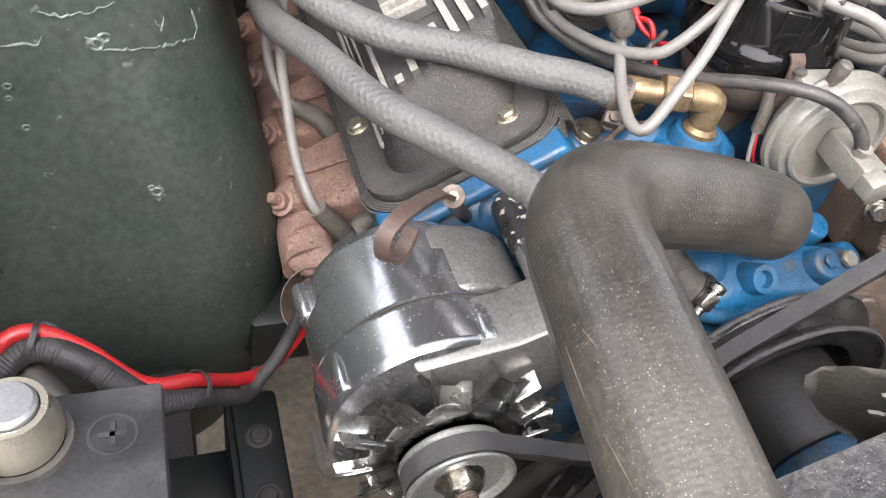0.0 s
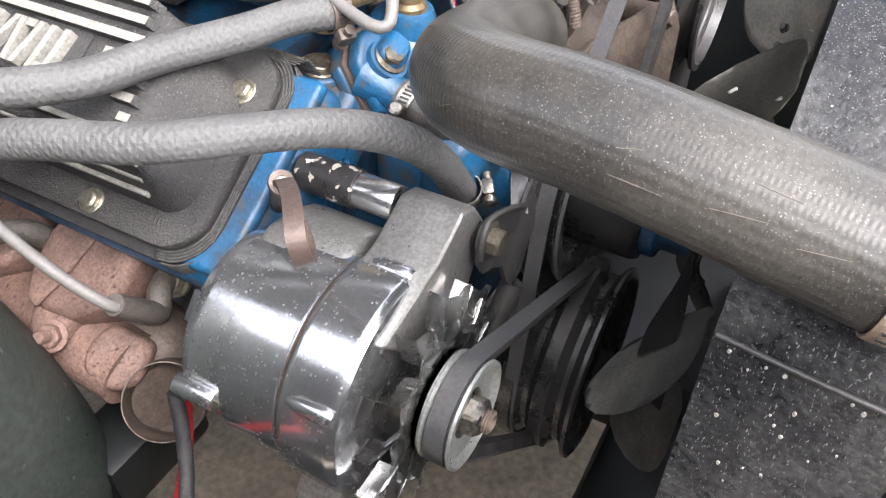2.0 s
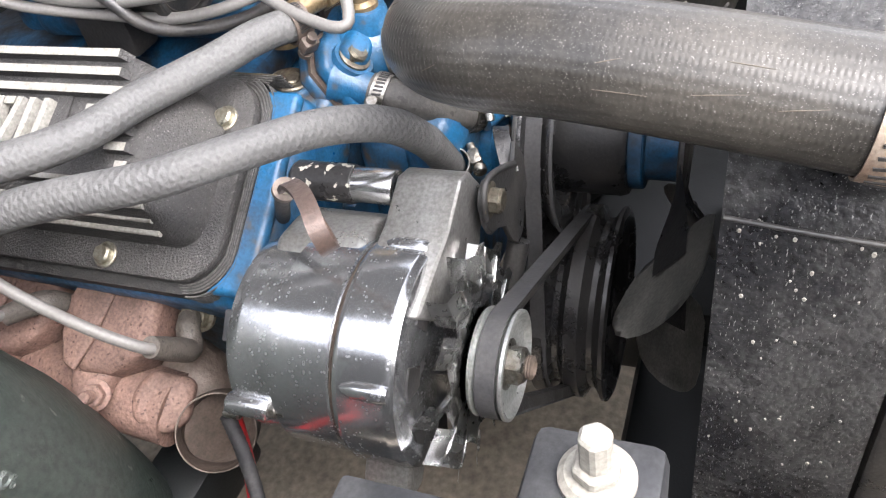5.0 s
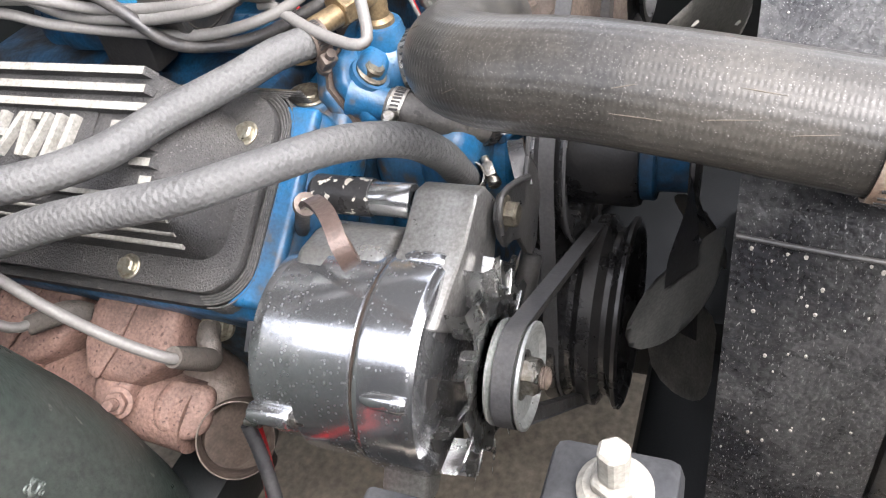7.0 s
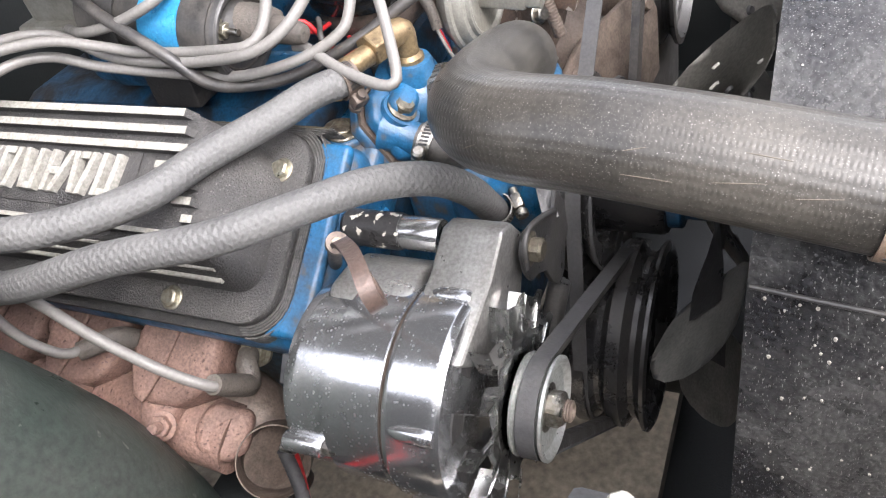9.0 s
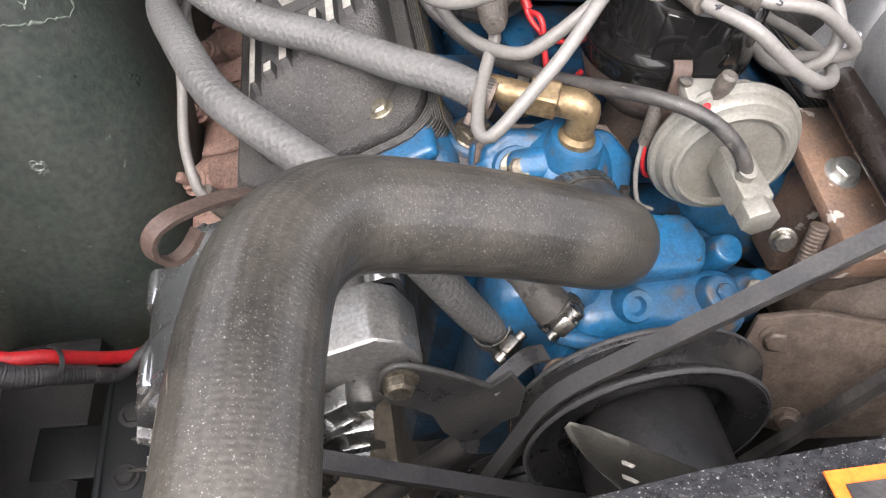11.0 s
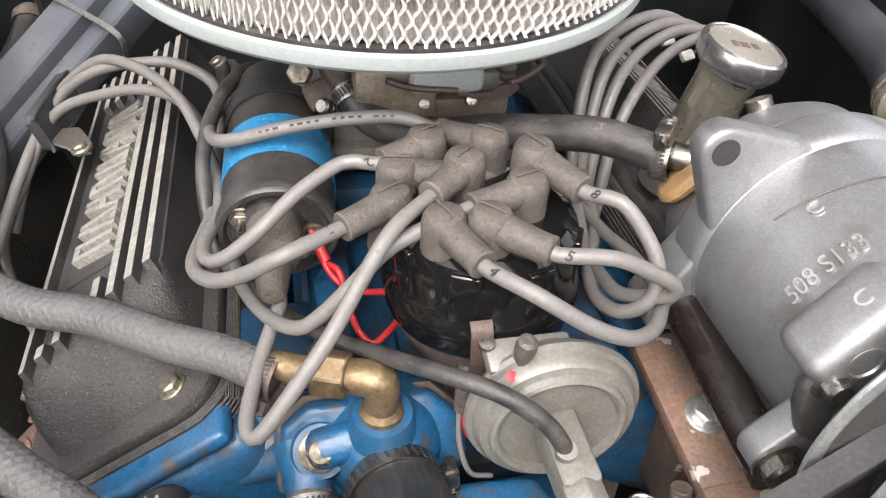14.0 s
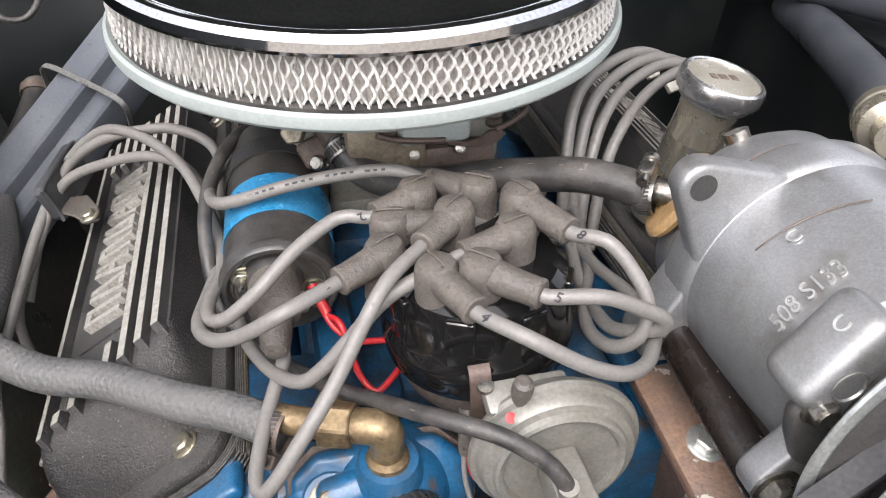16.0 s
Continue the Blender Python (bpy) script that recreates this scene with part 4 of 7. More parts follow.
        part("pressed_rib", tube([q @ V((0.050, -0.004, 0.1492)), q @ V((0.058, -0.004, 0.1488)), q @ V((0.067, -0.004, 0.1482))], [0.0005, 0.0013, 0.0005], 8, 0.003), FANMETAL, fin)
    for k in range(8):
        q = M @ Matrix.Rotation(radians(45 * k + 14), 4, "Z")
        part("vent_opening", prism([(0.042, -0.0065), (0.058, -0.0105), (0.0605, 0.0), (0.058, 0.0105), (0.042, 0.0065)], 0.1238, 0.1251, q), DARK, ob, "dark vent opening")
    part("lower_ear", prism([(-0.02, -0.03), (0.088, -0.014), (0.095, 0.0), (0.088, 0.012), (-0.02, 0.03)], 0.086, 0.118, M @ Matrix.Rotation(radians(222), 4, "Z"), 0.004, 2), SATIN, ob)
    pul = part("pulley", lathe([(0.012, 0.15), (0.034, 0.151), (0.035, 0.153), (0.0335, 0.154), (0.028, 0.16), (0.028, 0.164), (0.0335, 0.170), (0.0352, 0.171), (0.0352, 0.173), (0.033, 0.1735), (0.029, 0.1695), (0.018, 0.167), (0.014, 0.168), (0, 0.168)], M, 64, False), ZINC_PLATE, ob, "zinc plated pulley")
    part("pulley_nut", hex_head(M @ V((0, 0, 0.167)), (0, -1, 0), 0.0132, 0.011, 0.0165, True, (1, 0, 0.3)), STEEL, pul)
    part("shaft_end", lathe([(0.0075, 0.174), (0.0078, 0.1785), (0.0072, 0.1792), (0.0078, 0.18), (0.0072, 0.1808), (0.0078, 0.1816), (0.0072, 0.1824), (0.0076, 0.1832), (0.0055, 0.1845), (0.003, 0.182), (0, 0.182)], M, 20, False), DULL_RUST, pul, "rusty threaded shaft end")
    # pivot: spacer tube, bolt
    pm = at((-0.168, -0.125, 0.583), (0, 1, 0))
    part("spacer_tube", lathe([(0.007, 0), (0.012, 0), (0.0125, 0.001), (0.0125, 0.032), (0.012, 0.033)], pm, 32, False), SPACER, ob, "bright chrome spacer")
    part("spacer_sleeve", lathe([(0.012, 0.031), (0.0135, 0.031), (0.014, 0.034), (0.014, 0.075), (0.012, 0.078), (0, 0.078)], pm, 24, False), FLAKED, ob, "flaking black painted sleeve")
    part("pivot_bolt", hex_head((-0.167, -0.189, 0.579), (0, -1, 0), 0.0095, 0.009, 0.0125, True, (1, 0, 0.4)), GREASY, ob, "brown hex pivot bolt")
    return ob


alternator()


# ---- pulleys, belts and fan ----
def pulley(name, c, R, y0, y1, grooves, label, hub=0.03, dish=0.03):
    ob = thing(name, (c[0], (y0 + y1) / 2, c[1] - R), label, "pulley", "drive pulleys")
    M = at((c[0], y0, c[1]), (0, -1, 0))
    w = y0 - y1
    prof = [(0, 0), (R * 0.96, 0)]
    gw = w / grooves
    for k in range(grooves):
        b = k * gw
        prof += [(R, b + gw * 0.08), (R, b + gw * 0.2), (R * 0.88, b + gw * 0.42), (R * 0.88, b + gw * 0.58), (R, b + gw * 0.82), (R, b + gw * 0.93)]
    prof += [(R * 0.95, w), (R * 0.90, w - 0.0015), (R * 0.87, w - 0.006)]
    part("grooved_rim", lathe(prof, M, 72, False), PULLEY, ob, "", 50)
    part("dished_face", lathe([(R * 0.872, w - 0.0055), (R * 0.74, w - 0.010), (R * 0.70, w - dish * 0.8), (hub, w - dish), (hub * 0.9, w - dish * 0.8), (0, w - dish * 0.8)], M, 64, False), PULLEY, ob, "dark dished face", 50)
    return ob


WP, CR, CL = (0.006, 0.512), (-0.018, 0.335), (0.21, 0.728)


def pump_pulley():
    """Single-groove pressed pulley: larger rear flange, flat front annulus, deep dark well."""
    ob = thing("water_pump_pulley", (WP[0], -0.19, WP[1] - 0.088), "black painted pressed steel water pump pulley", "pulley", "drive pulleys")
    M = at((WP[0], -0.176, WP[1]), (0, -1, 0))
    part("wheel", lathe([(0.05, -0.006), (0.084, -0.004), (0.0885, -0.001), (0.0892, 0.002), (0.088, 0.0055), (0.0735, 0.0115), (0.0735, 0.0165), (0.0818, 0.0235), (0.0838, 0.0262), (0.0838, 0.0286), (0.0815, 0.0297), (0.079, 0.0282), (0.0725, 0.0274), (0.0635, 0.0262), (0.0605, 0.0238), (0.0585, 0.010), (0.048, 0.006)], M, 96, False), PULLEY, ob, "", 40)
    part("rolled_edge", lathe([(0.0822, 0.0292), (0.0832, 0.0300), (0.0843, 0.0290), (0.0846, 0.0274)], M, 96, False), BELT, ob, "scuffed grey rolled edge")
    part("rear_edge", lathe([(0.0884, -0.0012), (0.0893, -0.0004), (0.0897, 0.0012), (0.0893, 0.0028)], M, 96, False), BELT, ob, "scuffed grey rear edge")
    return ob


pump_pulley()
pulley("crank_pulley", CR, 0.094, -0.155, -0.248, 3, "grooved black crankshaft pulley", 0.03, 0.02)


def belt(name, wheels, y, w, label):
    """V-belt round circles (x, z, r), in order round the loop (counter-clockwise seen from the front)."""
    pts = []
    k = len(wheels)
    tang = []
    for i in range(k):
        (x0, z0, r0), (x1, z1, r1) = wheels[i], wheels[(i + 1) % k]
        d = V((x1 - x0, z1 - z0))
        L = d.length
        base = math.atan2(d.y, d.x)
        a = base - math.acos((r0 - r1) / L)
        tang.append((a, a))
    for i in range(k):
        x, z, r = wheels[i]
        a0, a1 = tang[i - 1][1], tang[i][0]
        while a1 < a0:
            a1 += 2 * math.pi
        n = max(3, int((a1 - a0) / 0.12))
        for j in range(n + 1):
            a = a0 + (a1 - a0) * j / n
            pts.append((x + r * math.cos(a), z + r * math.sin(a), math.cos(a), math.sin(a)))
    x, z, r = wheels[0]
    ob = thing(name, (x, y, z - r), label, "drive belt", "drive belts")
    for nm, sec, lab in (("outer_cover", ((0.004, -w / 2), (0.004, w / 2), (0.0022, w / 2), (0.0022, -w / 2)), "dusty fabric belt back"), ("vee_core", ((0.0022, -w * 0.47), (0.0022, w * 0.47), (-0.006, w * 0.32), (-0.006, -w * 0.32)), "dark rubber belt flanks")):
        bm = bmesh.new()
        rings = [[bm.verts.new((px + nx * o, y + dy, pz + nz * o)) for o, dy in sec] for px, pz, nx, nz in pts]
        n = len(rings)
        for i in range(n):
            for j in range(4):
                bm.faces.new((rings[i][j], rings[i][(j + 1) % 4], rings[(i + 1) % n][(j + 1) % 4], rings[(i + 1) % n][j]))
        part(nm, bm, BELT if nm == "outer_cover" else RUBBER, ob, lab)
    return ob


belt("drive_belt", [(CR[0], CR[1], 0.088), (-0.247, 0.515, 0.031)], -0.2125, 0.0125, "dusty black V-belt round the alternator pulley")
belt("drive_belt", [(CR[0], CR[1], 0.088), (CL[0] - 0.006, CL[1] + 0.004, 0.056), (WP[0], WP[1], 0.0785)], -0.190, 0.0125, "dusty black V-belt running up to the compressor")


def cooling_fan():
    ob = thing("cooling_fan", (WP[0], -0.30, WP[1] - 0.2), "black steel cooling fan with six broad twisted blades", "cooling fan")
    M = at((WP[0], -0.176, WP[1]), (0, -1, 0), (1, 0, 0))
    part("hub", lathe([(0.052, 0.004), (0.0492, 0.008), (0.0488, 0.030), (0.0486, 0.074), (0.0465, 0.079), (0.02, 0.080)], M, 48, False), HUB_BLACK, ob, "dark glossy hub drum")
    # spacer blue is darkened to stand for the shade behind the fan
    part("spacer", lathe([(0.0415, 0.0795), (0.0418, 0.081), (0.0418, 0.090), (0.0405, 0.0915), (0.0345, 0.0925), (0.0335, 0.095), (0.0335, 0.119)], M, 40, False), SHADED_GRIMY_BLUE, ob, "blue painted fan spacer, darkened for its shade")
    part("spider", lathe([(0.03, 0.119), (0.058, 0.119), (0.06, 0.1205), (0.06, 0.1235), (0.03, 0.125), (0, 0.125)], M, 40, False), BLACK_PAINT, ob)
    tw = radians(40)
    for k in range(6):
        q = M @ Matrix.Rotation(radians(177 + 60 * k), 4, "Z")
        bl = bmesh.new()
        n, c = 10, 16
        rows = []
        for i in range(n + 1):
            t = i / n
            row = []
            for j in range(c + 1):
                s = -0.0455 + 0.091 * j / c
                inner = float(np.interp(s, (-0.0455, -0.035, -0.016, 0.010, 0.030, 0.038, 0.0455), (0.140, 0.129, 0.1235, 0.1255, 0.1345, 0.145, 0.170)))
                outer = float(np.interp(s, (-0.0455, -0.040, -0.030, -0.0145, 0.0, 0.012, 0.028, 0.040, 0.0455), (0.180, 0.193, 0.202, 0.2085, 0.2105, 0.2105, 0.206, 0.196, 0.182)))
                camber = 0.006 * (1 - (s / 0.0455) ** 2)
                row.append(bl.verts.new((inner + (outer - inner) * t, s * math.cos(tw), 0.122 - s * math.sin(tw) + camber)))
            rows.append(row)
        for i in range(n):
            for j in range(c):
                bl.faces.new((rows[i][j], rows[i + 1][j], rows[i + 1][j + 1], rows[i][j + 1]))
        bmesh.ops.solidify(bl, geom=bl.faces[:], thickness=0.0018)
        bl.transform(q)
        blade = part("blade", bl, FAN_BLACK, ob, "", 60)
        arm = bmesh.new()
        rows = []
        for i in range(9):
            t = i / 8
            a = tw * min(1, t * 1.4)
            rows.append([arm.verts.new((0.05 + 0.105 * t, y * (0.017 - 0.001 * t) * math.cos(a), 0.1195 + 0.006 * t - y * (0.017 - 0.001 * t) * math.sin(a))) for y in (-1, -0.4, 0.4, 1)])
        for i in range(8):
            for j in range(3):
                arm.faces.new((rows[i][j], rows[i + 1][j], rows[i + 1][j + 1], rows[i][j + 1]))
        bmesh.ops.solidify(arm, geom=arm.faces[:], thickness=0.003)
        arm.transform(q)
        part("spider_arm", arm, BLACK_PAINT, ob, "black spider arm", 40)
        for rr in (0.136, 0.150):
            part("rivet", lathe([(0.004, 0), (0.003, 0.002), (0, 0.0025)], q @ Matrix.Translation((rr, 0.004, 0.1265)) @ Matrix.Rotation(-tw, 4, "X"), 10, False), BLACK_PAINT, blade)
        for rr, s, w in ((0.192, 0.016, 0.0016), (0.172, 0.018, 0.0022), (0.155, -0.02, 0.0012)):
            p = (rr, s * math.cos(tw), 0.1252 - s * math.sin(tw) + 0.007 * (1 - (s / 0.045) ** 2))
            if k in (4, 5):
                part("paint_chip", lathe([(w, 0.0), (w * 0.7, 0.0016), (0, 0.0018)], q @ Matrix.Translation(p) @ Matrix.Rotation(-tw, 4, "X") @ Matrix.Diagonal((0.8, 2.0, 1, 1)), 8, False), WHITE, blade, "pale chip in the black paint")
    return ob


cooling_fan()


# ---- radiator, shroud and top hose ----
def radiator():
    ob = thing("radiator", (0.0, -0.44, 0.25), "black painted radiator with a top tank", "radiator")
    part("core", box((0.02, -0.45, 0.45), (0.52, 0.05, 0.40), 0.004), BLACK_PAINT, ob)
    part("top_tank", box((0.02, -0.45, 0.69), (0.56, 0.075, 0.09), 0.014), BLACK_PAINT, ob)
    part("inlet_neck", lathe([(0.017, 0), (0.019, 0), (0.019, 0.05), (0.0205, 0.052), (0.0205, 0.056), (0.018, 0.058), (0.016, 0.058)], at((-0.2525, -0.445, 0.706), (0.03, 1, 0.12)), 28, False), TAN_ZINC, ob, "tan corroded inlet neck")
    return ob


radiator()


def fan_shroud():
    ob = thing("fan_shroud", (0.0, -0.37, 0.25), "satin black fan shroud with pale flecks and a sticker", "fan shroud")
    # section in x, z with chamfered shoulders; open at the rear for the fan
    outer = [(-0.258, 0.24), (-0.258, 0.655), (-0.25, 0.672), (-0.2, 0.700), (-0.15, 0.727), (-0.1, 0.746), (-0.05, 0.757), (0, 0.761), (0.05, 0.757), (0.1, 0.746), (0.15, 0.727), (0.2, 0.70), (0.25, 0.672), (0.258, 0.655), (0.258, 0.24)]
    bm = bmesh.new()
    ring0 = [bm.verts.new((x, -0.333, z)) for x, z in outer]
    ring1 = [bm.verts.new((x * 1.03, -0.415, z)) for x, z in outer]
    for i in range(len(outer) - 1):
        bm.faces.new((ring0[i], ring0[i + 1], ring1[i + 1], ring1[i]))
    inner = [bm.verts.new((x * 0.9, -0.333, 0.3 + (z - 0.3) * 0.94)) for x, z in outer]
    for i in range(len(outer) - 1):
        bm.faces.new((ring0[i], inner[i], inner[i + 1], ring0[i + 1]))
    bmesh.ops.solidify(bm, geom=bm.faces[:], thickness=0.004)
    bevel(bm, 0.0015, 1)
    part("shell", bm, SHROUD, ob)
    part("seam", tube([(-0.2586, -0.334, 0.660), (-0.2628, -0.37, 0.659), (-0.2662, -0.41, 0.658)], 0.0013, 8), BLACK_PAINT, ob)
    rg = random.Random(21)
    for k in range(46):
        # round pale paint flecks on the side and the shoulder
        r = rg.uniform(0.0004, 0.0011)
        if k < 34:
            y, z = rg.uniform(-0.405, -0.338), 0.654 - 0.17 * rg.random() ** 1.6
            p, d = (-0.258 * (1 + 0.03 * (-0.333 - y) / 0.082) - 0.0004, y, z), (-1, 0.09, 0)
        else:
            x = rg.uniform(-0.245, -0.16)
            p, d = (x, rg.uniform(-0.40, -0.34), float(np.interp(x, (-0.25, -0.2, -0.15), (0.672, 0.700, 0.727))) + 0.0004), (-0.5, 0, 0.85)
        part("paint_fleck", lathe([(r, -0.0006), (r * 0.8, 0.0003), (0, 0.0004)], at(p, d) @ Matrix.Diagonal((1, rg.uniform(1.0, 1.7), 1, 1)), 8, False), WHITE, ob)
    st = part("sticker", box((0, 0, 0), (0.075, 0.04, 0.0008), 0, at((-0.032, -0.362, 0.7603), (-0.09, 0, 1), (1, 0, 0.09))), ORANGE, ob, "orange warning sticker")
    part("sticker_panel", box((0, 0, 0), (0.066, 0.03, 0.0008), 0, at((-0.032, -0.362, 0.7609), (-0.09, 0, 1), (1, 0, 0.09))), DARK, st)
    return ob


fan_shroud()


def top_hose():
    pts = [(-0.0385, -0.079, 0.612), (-0.036, -0.098, 0.616), (-0.035, -0.120, 0.626), (-0.040, -0.143, 0.643), (-0.062, -0.160, 0.663), (-0.105, -0.168, 0.682), (-0.160, -0.176, 0.700), (-0.205, -0.189, 0.714), (-0.231, -0.220, 0.723), (-0.241, -0.262, 0.727), (-0.2455, -0.31, 0.7235), (-0.2485, -0.36, 0.717), (-0.2508, -0.405, 0.711)]
    ob = thing("radiator_hose", (-0.15, -0.2, 0.66), "thick dusty black ribbed rubber radiator hose, bent", "radiator hose")
    part("hose_wall", tube(pts, 0.0270, 48, 0.004), RAD_HOSE, ob)
    line = spline(pts, 0.004)
    rg = random.Random(11)
    for k in range(7):
        # tan scuffs worn into the outer cord
        i = rg.randrange(len(line) // 2, len(line) - 14)
        axis = (line[i + 1] - line[i]).normalized()
        up = (V((-0.75, -0.2, 0.6 - 0.5 * rg.random())) - axis * V((-0.75, -0.2, 0.6)).dot(axis)).normalized()
        side = axis.cross(up)
        ln, sk, off = rg.uniform(0.002, 0.008), rg.uniform(-0.5, 0.1), rg.uniform(-0.5, 0.9)
        run = []
        for j in range(4):
            a = off + sk * j * ln / 0.03
            run.append(line[i] + axis * (ln * j) + (up * math.cos(a) + side * math.sin(a)) * 0.0270)
        part("scuff", tube(run, [0.0001, 0.00025, 0.0002, 0.0001], 6, 0.004), SCUFF_TAN, ob, "tan scuff in the rubber")
    part("cut_end", lathe([(0.0205, -0.002), (0.0274, -0.002), (0.0277, 0.0), (0.0272, 0.002), (0.0205, 0.002)], at(line[-1], line[-1] - line[-2]), 40, False), RUBBER, ob, "cut rubber end")
    return ob


top_hose()
band_clamp("hose_clamp", (-0.2502, -0.3905, 0.7128), (0.06, 0.99, 0.13), 0.0276, (0.9, 0, 0.5), "tan corroded band clamp at the radiator neck", 0.016, TAN_ZINC)
# ---- heater hoses, thermostat housing ----
A_PTS = [(-0.100, -0.040, 0.668), (-0.125, -0.022, 0.670), (-0.155, -0.005, 0.668), (-0.20, 0.026, 0.665), (-0.245, 0.045, 0.665), (-0.285, 0.08, 0.669), (-0.312, 0.13, 0.676), (-0.318, 0.20, 0.685), (-0.345, 0.26, 0.68), (-0.385, 0.33, 0.67), (-0.43, 0.42, 0.665), (-0.46, 0.55, 0.68), (-0.46, 0.65, 0.70)]
B_PTS = [(-0.083, -0.128, 0.536), (-0.105, -0.134, 0.560), (-0.135, -0.135, 0.60), (-0.165, -0.125, 0.632), (-0.195, -0.098, 0.648), (-0.235, -0.065, 0.656), (-0.27, -0.026, 0.658), (-0.297, 0.04, 0.655), (-0.312, 0.10, 0.640), (-0.3140, 0.160, 0.624), (-0.3165, 0.226, 0.620), (-0.3274, 0.287, 0.620), (-0.3504, 0.361, 0.620), (-0.390, 0.436, 0.622), (-0.43, 0.52, 0.64), (-0.47, 0.65, 0.66)]


def heater_hose(pts, p, label):
    ob = thing("heater_hose", p, label, "heater hose", "heater hoses")
    part("hose_wall", tube(pts, 0.0118, 24, 0.005), HOSE, ob)
    a, b = V(pts[0]), V(pts[1])
    part("cut_end", lathe([(0.009, -0.0012), (0.0119, -0.0012), (0.0121, 0.0), (0.0119, 0.0014), (0.009, 0.0014)], at(a, a - b), 28, False), RUBBER, ob, "dark cut rubber end")
    return ob


heater_hose(A_PTS, (-0.2, 0.03, 0.65), "dusty grey rubber heater hose on the brass elbow")
heater_hose(B_PTS, (-0.2, -0.09, 0.64), "dusty grey rubber heater hose running to the water pump")
band_clamp("hose_clamp", (-0.093, -0.1345, 0.546), (-0.5, -0.1, 0.86), 0.0124, (0.3, -0.8, 0.4), "steel worm-drive clamp on the lower heater hose")
band_clamp("hose_clamp", (-0.102, -0.039, 0.668), (-0.85, 0.5, 0.05), 0.0124, (-0.2, -0.7, -0.7), "greasy rusty worm-drive clamp on the upper heater hose", 0.013, DULL_RUST)


def thermostat_housing():
    ob = thing("thermostat_housing", (-0.06, -0.07, 0.58), "blue painted thermostat housing with a grimy gasket joint", "thermostat housing")
    fm = at((-0.047, -0.047, 0.611), (0, -0.87, 0.5), (1, 0, 0))
    flange = [(-0.054, -0.022), (-0.040, -0.033), (0.040, -0.033), (0.056, -0.014), (0.056, 0.012), (0.036, 0.031), (-0.036, 0.031), (-0.052, 0.018)]
    part("front_flange", prism(flange, 0.001, 0.015, fm, 0.005, 3), BLUE, ob, "", 60)
    part("gasket", prism([(x * 1.04, y * 1.06) for x, y in flange], -0.0015, 0.0015, fm), DULL_RUST, ob, "brown paper gasket edge")
    part("neck", lathe([(0.037, -0.02), (0.0365, -0.002), (0.033, 0.010), (0.0265, 0.019), (0.0235, 0.024), (0.0235, 0.05), (0.02, 0.052), (0, 0.052)], at((-0.0405, -0.055, 0.612), (0.06, -0.99, 0.06)), 40, False), BLUE, ob, "", 60)
    part("elbow_boss", lathe([(0.024, -0.035), (0.0195, -0.006), (0.0185, 0.001), (0.017, 0.004), (0, 0.0045)], at((-0.042, -0.060, 0.648), (0, -0.1, 1)), 28, False), BLUE, ob, "", 60)
    part("bypass_neck", lathe([(0.019, -0.016), (0.0165, -0.006), (0.0135, 0.001), (0.0125, 0.028), (0, 0.028)], at((-0.0855, -0.064, 0.609), (0.0, -0.9, -0.3)), 24, False), BLUE, ob, "", 60)
    part("bolt_boss", lathe([(0.020, -0.03), (0.017, -0.004), (0.0155, 0.0), (0, 0.0005)], at((-0.0775, -0.0635, 0.628), (0, -0.66, 0.75)), 24, False), BLUE, ob, "", 60)
    part("web", box((0, 0, 0), (0.05, 0.024, 0.02), 0.009, at((-0.061, -0.060, 0.630), (0, -0.66, 0.75), (1, 0, 0.25)), 4), BLUE, ob, "", 60)
    part("bolt", hex_head((-0.0775, -0.0638, 0.6285), (0, -0.66, 0.75), 0.0088, 0.0075, 0.0125), GREASY, ob, "grimy hex bolt with washer")
    return ob


def water_crossover():
    """Front end of the intake manifold behind the gasket, with a hex plug."""
    ob = thing("water_crossover", (-0.07, -0.02, 0.56), "blue painted manifold water passage with a greasy hex plug", "manifold passage")
    fm = at((-0.047, -0.047, 0.611), (0, -0.87, 0.5), (1, 0, 0))
    part("rear_flange", prism([(-0.058, -0.024), (-0.042, -0.034), (0.042, -0.034), (0.058, -0.014), (0.058, 0.014), (0.038, 0.032), (-0.038, 0.032), (-0.056, 0.018)], -0.014, -0.0015, fm, 0.004, 3), BLUE, ob, "", 60)
    part("passage", box((-0.068, -0.012, 0.585), (0.125, 0.062, 0.052), 0.016, None, 4), BLUE, ob, "", 60)
    n = V((-0.05, -0.2, 0.98)).normalized()
    part("plug_boss", lathe([(0.023, -0.03), (0.0195, -0.006), (0.0185, -0.001), (0.0165, 0.0008), (0, 0.001)], at((-0.0974, -0.0157, 0.6180), n), 28, False), BLUE, ob, "", 60)
    part("plug", merge(prism(hexagon(0.0092), 0.0, 0.0045, at((-0.0974, -0.0157, 0.6188), n), 0.001, 1), lathe([(0.0148, 0.0), (0.0148, 0.0012), (0.0135, 0.0022), (0, 0.0022)], at((-0.0974, -0.0157, 0.6188), n), 24, False)), GREASY, ob, "greasy black hex plug")
    part("rib", tube([(-0.112, 0.012, 0.606), (-0.116, -0.006, 0.602), (-0.108, -0.036, 0.598)], 0.008, 14, 0.004), BLUE, ob, "", 60)
    return ob


